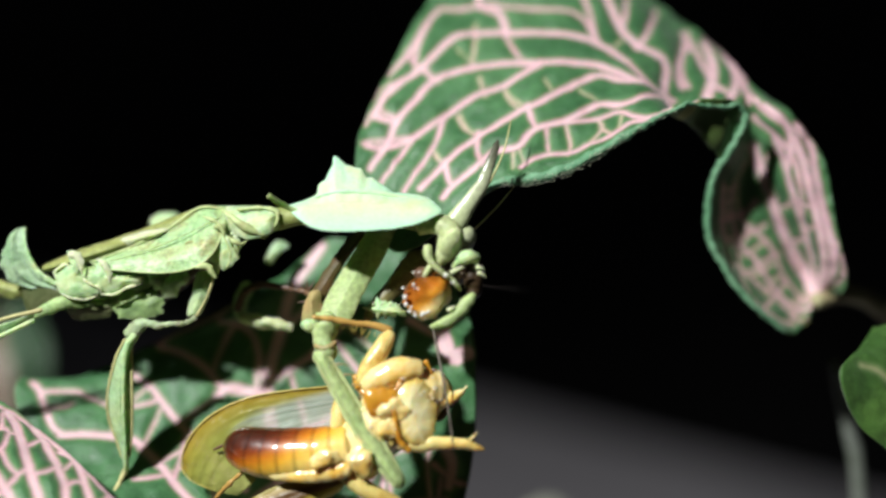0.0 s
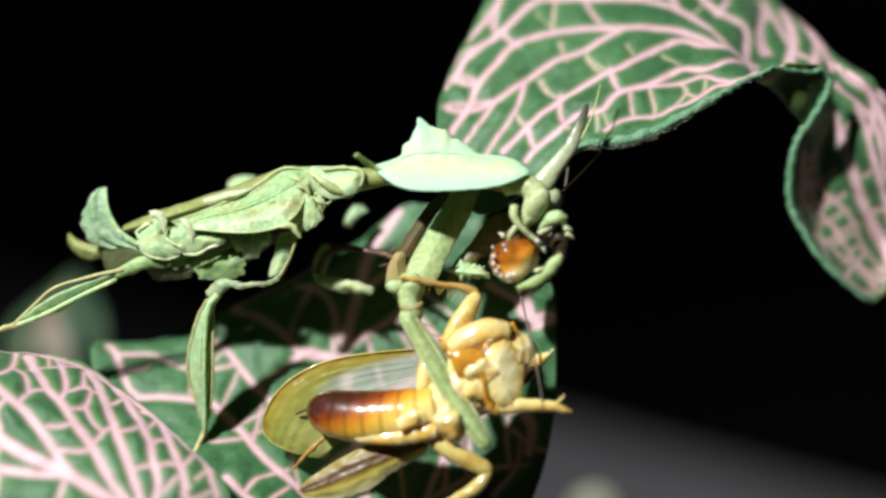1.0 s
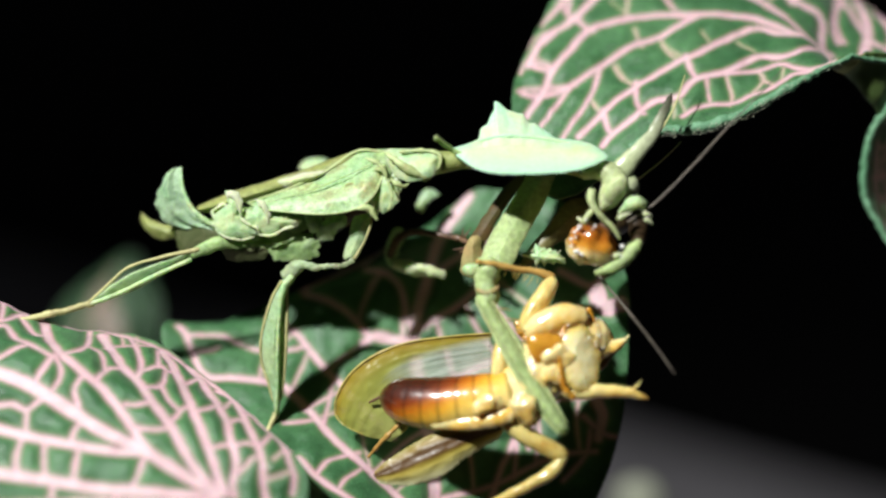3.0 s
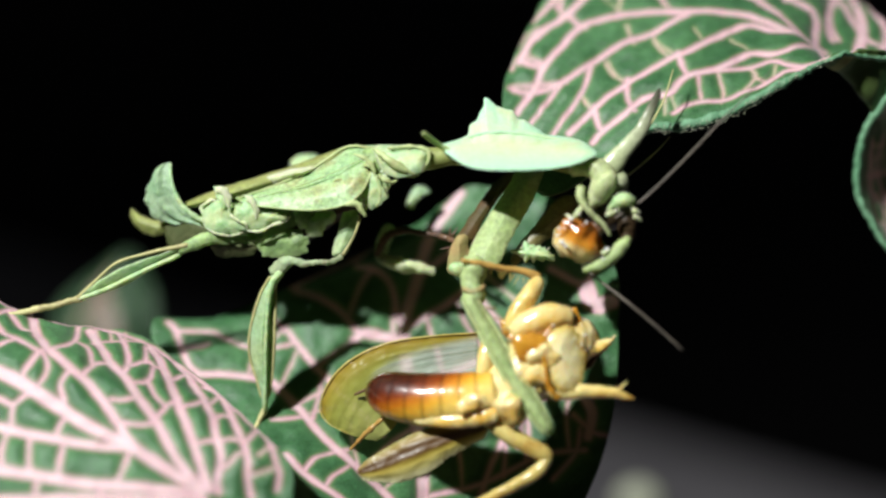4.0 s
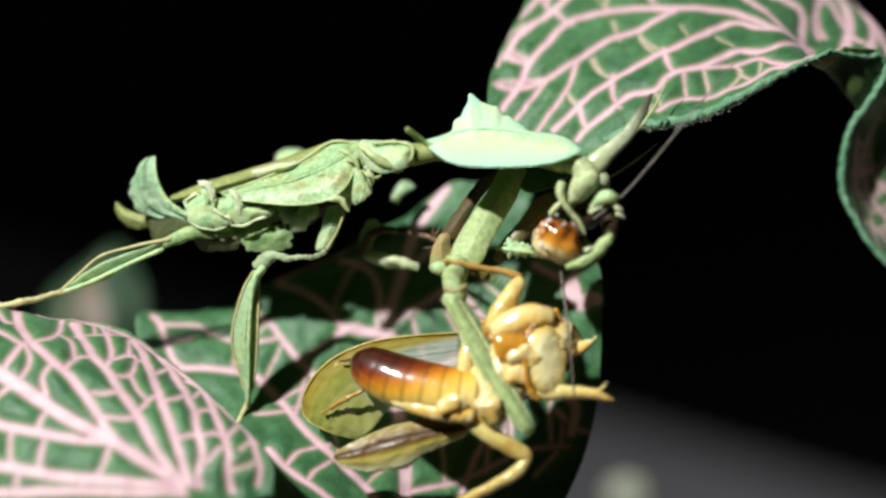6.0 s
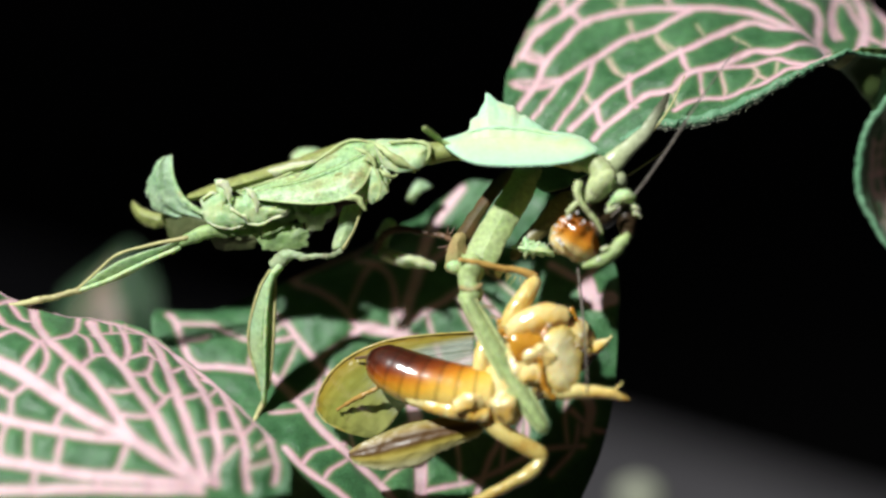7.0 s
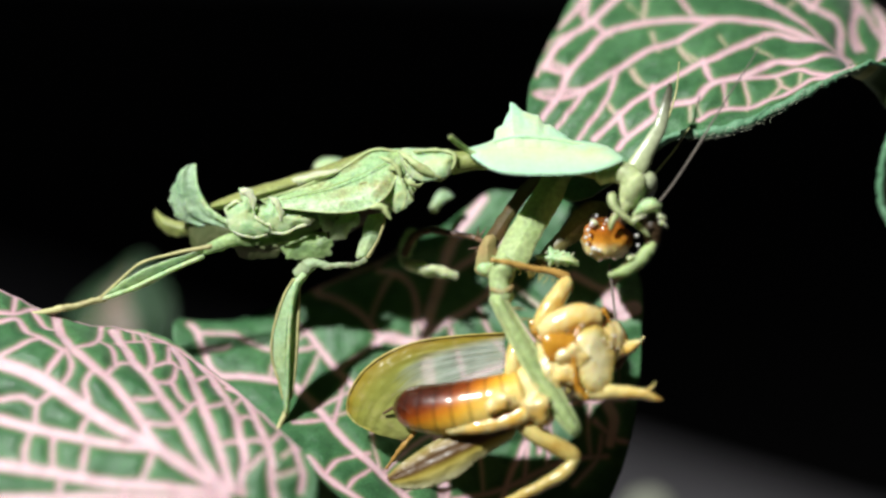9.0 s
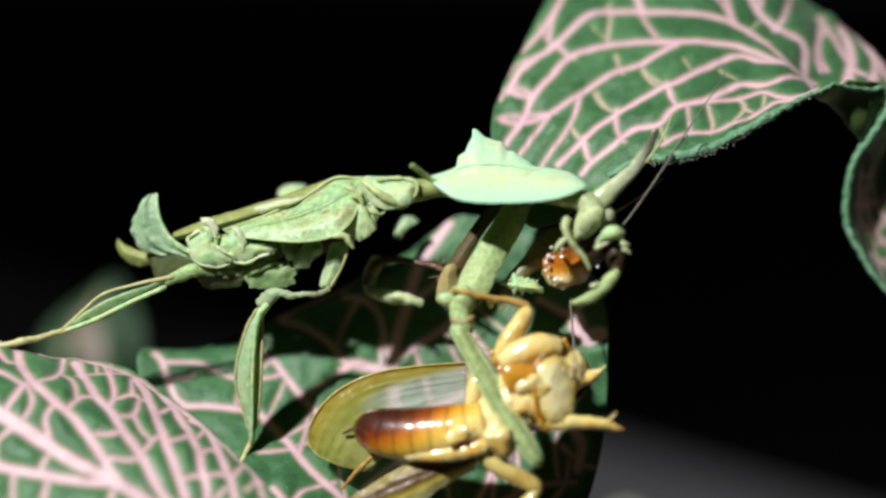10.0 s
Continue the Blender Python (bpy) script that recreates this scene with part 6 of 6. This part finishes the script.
lower_wing = [[(-10.33, -21.45, 89.26), (-10.32, -21.92, 88.85), (-10.41, -22.12, 88.3), (-10.62, -22.05, 87.61)],
              [(-14.29, -21.54, 89.01), (-14.25, -22.48, 88.19), (-14.21, -22.92, 87.26), (-14.17, -22.87, 85.93)],
              [(-17.77, -21.83, 88.22), (-17.7, -22.84, 87.19), (-17.53, -23.49, 85.98), (-17.25, -23.6, 84.22)],
              [(-20.99, -22.35, 86.78), (-20.92, -23.19, 85.93), (-20.63, -23.76, 84.94), (-20.14, -23.83, 83.56)],
              [(-23.05, -22.77, 85.61), (-23.01, -23.28, 85.1), (-22.74, -23.6, 84.5), (-22.14, -23.69, 83.65)],
              [(-23.9, -23.04, 84.86), (-23.94, -23.23, 84.63), (-23.81, -23.33, 84.36), (-23.51, -23.38, 83.94)]]
low_wing = part("wing", membrane(lower_wing, pleats=4, depth=0.03, ragged=0.25), WING_LOW, cricket, "folded wing, dark brown above and straw yellow below", pivot=(-10.61, -20.59, 88.2))
thorax = part("thorax", tube([(-10.73, -20.2, 91.09, 2.43), (-8.19, -20, 92.64, 3.17), (-5.4, -19.09, 94.99, 3.58), (-2.55, -18.17, 96.47, 3.12), (-0.7, -17.73, 96.98, 2.2), (0.48, -17.46, 97.04, 0.93)], seg=28, sub=9, rough=0.2), CREAM, cricket, "wet cream thorax")
part("breast_plate", plate([(-5.36, -21.59, 97.31), (-4.57, -21.06, 98.77), (-2.58, -20.18, 99.45), (-1.42, -20.26, 98.05), (-0.85, -21.2, 96.02), (-1.34, -22.53, 94.13), (-2.69, -23.21, 93.41), (-4.2, -23.11, 94.29), (-4.92, -22.49, 95.7)], [(-3.5, -21.42, 97.49), (-2.97, -22.14, 95.5)], bulge=0.35, thick=0.7, sub=7, rings=12, ragged=0.16), CREAM_SMOOTH, thorax, "smooth pale breast plate")
part("breast_plate", plate([(-10.35, -21.98, 92.61), (-8.58, -22.2, 93.67), (-6.87, -22.67, 93.09), (-6.5, -23.33, 90.93), (-7.68, -23.44, 89.54), (-9.55, -23.05, 89.57), (-10.56, -22.29, 90.86)], [(-9.24, -22.73, 91.64), (-7.75, -23.04, 91.23)], bulge=0.6, thick=1.2, ragged=0.1), CREAM, thorax, "wet cream hind plate")
part("seam", tube([(-8.28, -20.97, 96.47, 0.45), (-7.25, -21.9, 95.58, 0.34), (-5.97, -22.41, 94.37, 0.4), (-5.34, -22.53, 93.09, 0.34)], rough=0.1), STRAW, thorax, "amber seam along the breast")
part("collar", tube([(-10.49, -18.79, 96.79, 0.81), (-10.94, -20.13, 94.86, 0.86), (-11.09, -21.27, 92.87, 0.69), (-10.94, -21.83, 91.88, 0.46)], rough=0.15), STRAW, thorax, "amber band between thorax and belly")
part("mouth_rest", tube([(-0.89, -19.43, 96.09, 0.8), (0.52, -19.19, 96.66, 0.63), (1.67, -18.77, 97.15, 0.34), (2.31, -18.37, 97.63, 0.12)], rough=0.2), CREAM, thorax, "torn cream neck edge")
part("mouth_rest", tube([(-0.79, -19.6, 94.41, 0.4), (0.32, -19.18, 95.52, 0.35), (1.43, -18.79, 96.53, 0.23)], rough=0.2), DARK, thorax, "dark torn neck edge")
for line in ([(-6.44, -21.2, 97.48, 0.24), (-5.15, -21.27, 98.38, 0.27), (-4.5, -20.66, 99.44, 0.21), (-4.74, -20, 100.13, 0.12)],
             [(-5.14, -22.37, 97.08, 0.18), (-4.88, -23.1, 95.63, 0.21), (-4.52, -23.4, 94.16, 0.3), (-3.57, -23.59, 92.97, 0.36)],
             # this line paints the shade under the front leg
             [(-9.29, -18.97, 99.18, 0.36), (-8.78, -19.73, 98.21, 0.39), (-7.92, -20.32, 97.69, 0.3), (-6.14, -20.65, 97.81, 0.18)],
             [(-11.38, -21.63, 93.68, 0.3), (-10.8, -22.19, 92.65, 0.36), (-10.08, -22.78, 90.96, 0.42), (-9.73, -23.17, 89.84, 0.36)],
             [(-2.06, -17.93, 100.36, 0.24), (-1.53, -18.41, 99.59, 0.24), (-1.31, -18.81, 98.45, 0.15)]):
    part("seam", tube(line, seg=10, rough=0.15), AMBER_SEAM, thorax, "dark amber seam and painted shade line")
part("wet_hollow", plate([(-8.06, -21.42, 98.66), (-6.56, -21.29, 99.03), (-5.03, -21.42, 98.66), (-4.65, -21.8, 97.61), (-5.35, -22.11, 96.74), (-6.84, -22.36, 96.06), (-7.88, -22.09, 96.81)], [(-7.08, -21.7, 97.9), (-5.77, -21.81, 97.57)], bulge=0.2, thick=0.6, ragged=0.15), AMBER_SEAM, thorax, "wet amber hollow between the plates")
for at, size, lean in (((-5.32, -22.08, 96.24), (1.9, 0.7, 1.3), 24), ((-5.84, -22.64, 94.99), (1.3, 0.6, 1.0), 10), ((-8.37, -24.22, 91.8), (1.3, 0.8, 1.7), 10), ((-12.09, -23.99, 92.15), (1.7, 0.6, 0.8), 4)):
    part("swelling", blob(at, *size, seg=28, lump=0.30, turn=lean), CREAM, thorax, "wet cream swelling")
leg = part("front_leg", tube([(-2.5, -18.85, 99.63, 1.14), (-4.53, -19.25, 99.84, 1.48), (-6.78, -19.59, 99.03, 1.37), (-8.33, -19.62, 98.17, 0.8)], rough=0.08), CREAM, cricket, "bent cream and rust front leg")
part("shin", tube([(-8.68, -19.41, 98.5, 0.63), (-7.93, -18.72, 99.79, 0.91), (-6.82, -17.77, 101.18, 0.98), (-5.93, -16.88, 102.41, 0.81), (-5.71, -16.45, 102.99, 0.52)]), STRAW, leg)
part("foot", tube([(-5.6, -16.45, 103, 0.46), (-7.17, -16.29, 103.55, 0.37), (-9.21, -16.43, 103.9, 0.32), (-11.53, -16.71, 104.46, 0.32), (-13.55, -16.86, 104.8, 0.23)], rough=0.1), RUST, leg, "thin rust-coloured foot")
rng = random.Random(11)
for k in range(12):
    a = np.array((-10.37, -16.5, 104.07)) * (1 - k / 11) + np.array((-5.43, -17.2, 102.56)) * (k / 11)
    tip = a + np.array((rng.uniform(-0.7, 0.3), -0.2, -rng.uniform(0.5, 1.1)))
    part("bristle", tube([(*a, 0.05), (*((a + tip) / 2), 0.035), (*tip, 0.01)], seg=4, sub=2, rough=0), WING_EDGE, leg)
leg = part("middle_leg", tube([(-4.27, -21.99, 92.75, 0.68), (-2.62, -22.34, 93.11, 0.87), (-0.39, -22.54, 93.3, 0.72), (1.84, -22.79, 93.33, 0.57), (2.96, -22.93, 93.14, 0.43), (3.99, -23.01, 92.85, 0.14)], rough=0.08), STRAW, cricket, "straw-coloured middle leg stretched out")
part("spine", tube([(2.25, -22.99, 93.63, 0.17), (2.9, -22.78, 94.18, 0.11), (3.22, -22.61, 94.61, 0.04)], seg=6, sub=3), STRAW, leg)
leg = part("hind_leg", tube([(-10.7, -22.73, 89.93, 0.67), (-8.67, -23.48, 88.88, 0.91), (-6.38, -24.2, 87.9, 0.91), (-4.66, -24.64, 87.14, 0.81), (-4.19, -24.81, 86.62, 0.48)], rough=0.08), HIND, cricket, "bent straw-coloured hind leg")
part("shin", tube([(-4.32, -24.79, 86.98, 0.6), (-5.46, -25.42, 85.62, 0.69), (-7.66, -25.76, 84.23, 0.61), (-10.14, -25.93, 82.74, 0.56), (-12.92, -26.02, 80.91, 0.47), (-16.28, -26.11, 78.51, 0.38)], rough=0.08), HIND, leg)
leg = part("front_leg", tube([(-13.9, -10.1, 104.12, 0.3), (-15.44, -8.49, 104.28, 0.3), (-17.61, -7.47, 104.3, 0.31), (-20.09, -6.96, 104.42, 0.37), (-21.81, -7.02, 103.79, 0.43), (-22.63, -7.28, 102.54, 0.43), (-22.98, -7.43, 101.54, 0.37)], rings=14, depth=0.35, rough=0.03), DARK, cricket, "dark beaded front leg of the far side")
for k, (a, b) in enumerate([((-15.02, -8.91, 104.57), (-14.94, -8.5, 105.71)), ((-14.77, -8.9, 104.57), (-14.09, -8.51, 105.62)), ((-15.43, -9, 104.33), (-16.35, -8.91, 104.65)), ((-14.85, -9.31, 103.43), (-16.06, -9.39, 103.28)), ((-14.62, -9.22, 103.66), (-15.37, -9.55, 102.79))]):
    part("spine", tube([(*a, 0.14), (*((np.array(a) + b) / 2), 0.09), (*b, 0.02)], seg=5, sub=3, rough=0), DARK, leg)
# tiny white beads paint wet glints over the thorax
rng = random.Random(5)
for k in range(60):
    f = rng.random()
    a = np.array((-1.99, -20.23, 99)) * (1 - f) + np.array((-6.64, -23.57, 93.54)) * f + np.array((rng.uniform(-2.2, 2.2), 0.25, rng.uniform(-1.8, 1.8)))
    part("wet_drop", blob(a, *[rng.uniform(0.05, 0.13)] * 3, seg=8), GLINT_DROP, thorax)

# the prey's loose head, chewed and turned by the mantis
HEAD_PIVOT = (-2.07, -14.82, 106.41)
AMBER_HEAD = surface("amber_head", ((0.50, 0.17, 0.02), (0.62, 0.30, 0.05)),
                     along=[(0.0, (0.05, 0.012, 0.004)), (0.26, (0.16, 0.04, 0.006)), (0.42, (0.42, 0.12, 0.010)), (0.56, (0.66, 0.28, 0.03)), (0.64, (0.80, 0.62, 0.27)), (1.0, (0.78, 0.70, 0.40))],
                     rough=0.18, patch=300, mottle=0.3, bump=0.1, soft=0.3, coat=0.9)
FEELER = surface("antenna", ((0.18, 0.15, 0.12), (0.11, 0.09, 0.075)), rough=0.5, patch=900)
morsel = thing("chewed_morsel", HEAD_PIVOT, "glossy orange-brown cricket head held in the mantis's jaws", "insect")
skull = part("skull", blob((-2.07, -14.82, 106.41), 2.5, 2.2, 2.45, seg=36, lump=0.24, turn=-32), AMBER_HEAD, morsel, "glossy orange and cream skull")
part("eye", blob((-0.16, -14.93, 107.74), 0.8, 0.8, 1.0), DARK, morsel, "dark brown eye")
# white beads for the drops on it, their glints in the colour
for at, r in (((-4.09, -16.71, 108.38), 0.36), ((-3.54, -16.51, 108.93), 0.4), ((-2.88, -16.39, 109.27), 0.44), ((-4.29, -16.94, 107.73), 0.32), ((-3.82, -17.17, 107.11), 0.4), ((-3.46, -17.32, 106.69), 0.34), ((-1.39, -16.52, 108.9), 0.3), ((-2.1, -16.22, 109.73), 0.28), ((0.63, -17.46, 106.3), 0.42), ((0.21, -17.78, 105.43), 0.3), ((-3.08, -16.13, 109.06), 0.3), ((-3.62, -16.51, 108.32), 0.26), ((-4.04, -17.06, 107.12), 0.34), ((-3.7, -17.24, 106.89), 0.28), ((-4.05, -16.58, 107.85), 0.2), ((0.74, -16.46, 106.06), 0.25), ((-1.72, -16.56, 108.65), 0.18), ((-4.34, -16.92, 106.63), 0.2)):
    part("wet_drop", blob(at, r * 0.55, r * 0.55, r * 0.55, seg=10), GLINT_DROP, morsel)
antenna_low = part("antenna", tube([(-1.7, -15.77, 104, 0.12), (-1.32, -17.57, 101.32, 0.12), (-0.98, -19.73, 98.83, 0.11), (-0.71, -21.6, 95.96, 0.09), (-0.58, -23.64, 93.21, 0.05)], seg=8, rough=0), FEELER, morsel, "long brown antenna", pivot=(-1.7, -15.77, 104))
antenna_high = part("antenna", tube([(1.42, -15.34, 109.14, 0.11), (3.85, -14.87, 111.48, 0.12), (6.83, -13.43, 115.31, 0.11), (10.11, -11.49, 119.9, 0.09), (13.4, -9.64, 124.25, 0.06), (14.63, -8.72, 126.12, 0.03)], seg=8, rough=0), FEELER, morsel, "long brown antenna", pivot=(1.42, -15.34, 109.14))


# ---- what moves ----
def turned(rest, shift, degrees):
    """A pose beside the rest place, turned about the line of sight."""
    return Matrix.Translation(Vector(rest) + Vector(shift) * MM) @ Matrix.Rotation(radians(degrees), 4, Vector(FACE))


def motions():
    # the prey sways in the grip: seconds, shift across and up in millimetres
    sway = [(0.0, 0.30, 0.60), (0.5, 0.42, 0.66), (1.0, 0.36, 0.54), (1.5, 0.36, 0.66), (2.0, 0.30, 0.60), (2.5, 0.36, 0.60), (4.0, 0.06, 0.24),
            (4.5, 0.30, 0.42), (5.0, 0.30, 0.36), (6.5, -0.18, -0.30), (7.0, -0.18, -0.18), (7.5, 0, 0), (8.0, 0, 0.12), (8.5, 0.06, 0.30), (9.0, 0.48, 0.72), (9.5, 0.60, 0.72), (10.0, 0.12, 0.54)]
    rest = Vector(cricket.location)
    walk(cricket, [(t, turned(rest, (x, z * 0.34, z * 0.94), 0)) for t, x, z in sway])
    rest_leg = Vector(near_foreleg.location)
    walk(near_foreleg, [(t, turned(rest_leg, (x * 0.8, z * 0.28, z * 0.75), 0)) for t, x, z in sway])
    # its abdomen pumps up and down
    pump = [(0.0, 7), (0.5, 9), (1.0, 8), (1.5, 10.5), (2.0, 8), (2.5, 11.5), (4.0, 7.5), (4.5, 9), (5.0, 3), (6.5, -7), (7.0, -7), (7.5, 0), (8.0, 4), (8.5, 10), (9.0, 16), (9.5, 13), (10.0, 11)]
    rest_abdomen = Vector(abdomen.location)
    walk(abdomen, [(t, turned(rest_abdomen, (0, 0, 0), a)) for t, a in pump])
    rest_wing = Vector(low_wing.location)
    walk(low_wing, [(t, turned(rest_wing, (0, 0, 0), 0.45 * a)) for t, a in pump])
    # the mantis nods as it chews
    nod = [(0.0, 10), (0.5, 10), (1.0, 8), (1.5, 11), (2.0, 7), (2.5, 5), (2.7, 4), (3.8, 7), (4.0, 6), (4.5, 4), (5.0, 1), (5.2, 3), (6.3, -1), (7.0, 0), (7.5, 0), (8.0, 0), (8.5, 0), (8.8, 8), (9.0, 17), (9.25, 9), (9.5, -2), (10.0, -1)]
    rest_head = Vector(head.location)
    walk(head, [(t, turned(rest_head, (0, 0, 0), a)) for t, a in nod])
    # the loose head is turned over between the jaws
    chew = [(0.0, 0.6, 0.5, 70, 0), (0.5, 0.6, 0.6, 66, 0), (1.0, 0.7, 0.3, 62, 0), (1.5, 0.8, 0.4, 52, 0), (2.0, 0.8, 0.2, 40, 0), (2.5, 0.9, 0.2, 28, 0), (2.7, 0.8, 0.2, 24, 0), (3.8, 0.4, 0.4, 5, 0), (4.5, 0.4, 0.3, 0, 0), (5.2, 0.3, 0.2, 2, 0),
            (6.3, 0, -0.1, 6, 0), (7.0, 0.1, 0.1, 0, 0), (7.5, 0, 0, 0, 0), (8.0, 0.1, 0.3, 4, 0), (8.5, 0.3, 0.8, 14, 0.6), (9.0, 0.9, 1.1, 30, 1.8), (9.5, 0.7, 1.1, 36, 2.8), (10.0, 0.6, 1.0, 42, 3.2)]
    rest_morsel = Vector(morsel.location)
    path = [(t, turned(rest_morsel, (x, z * 0.34 + back * 0.94, z * 0.94 - back * 0.34), a)) for t, x, z, a, back in chew]
    walk(morsel, path)
    low = [(0.0, 5), (0.5, 5), (1.0, 6), (1.5, 9), (2.0, 17), (2.5, 22), (2.7, 24), (3.2, 42), (3.8, 55), (4.0, 47), (4.2, 43), (4.5, 33), (4.6, 26), (4.8, 16), (5.0, 13), (5.2, 6), (6.3, 2), (7.0, 0), (8.0, 0), (9.0, 0), (10.0, -2)]
    high = [(0.0, -70), (0.2, -48), (0.4, -14), (0.6, 12), (1.0, 22), (1.3, 22), (1.6, 22), (2.2, 14), (2.5, 4), (2.7, -6), (3.8, -4), (4.0, -8), (4.5, -10), (5.2, -10), (6.3, 0), (7.0, 2), (8.0, 0), (8.5, 0), (9.0, 4), (9.5, 3), (10.0, 2)]
    # at first the upper feeler points away into the dark: seconds, degrees
    away = [(0.0, 66), (0.4, 70), (0.6, 58), (1.0, 42), (1.3, 8), (1.6, 0), (10.0, 0)]
    reach = Vector((13.2, 6.6, 17.0))
    for feeler, sweep in ((antenna_low, low), (antenna_high, high)):
        root = Vector(feeler.location)
        rows = []
        for t, a in sweep:
            later = next(k for k in range(1, len(path)) if path[k][0] >= t - 1e-6)
            (t0, m0), (t1, m1) = path[later - 1], path[later]
            here = m0.lerp(m1, (t - t0) / (t1 - t0))
            held = Matrix.Translation(rest_morsel) @ Matrix.Translation(here.translation - rest_morsel)
            place = turned(root, (0, 0, 0), a)
            if feeler is antenna_high:
                lean = float(np.interp(t, [k for k, _ in away], [v for _, v in away]))
                across = Vector(FACE).cross(place.to_3x3() @ reach).normalized()
                place = Matrix.Translation(root) @ Matrix.Rotation(radians(lean), 4, across) @ Matrix.Translation(-root) @ place
            rows.append((t, here.inverted() @ held @ place))
        walk(feeler, rows)


motions()
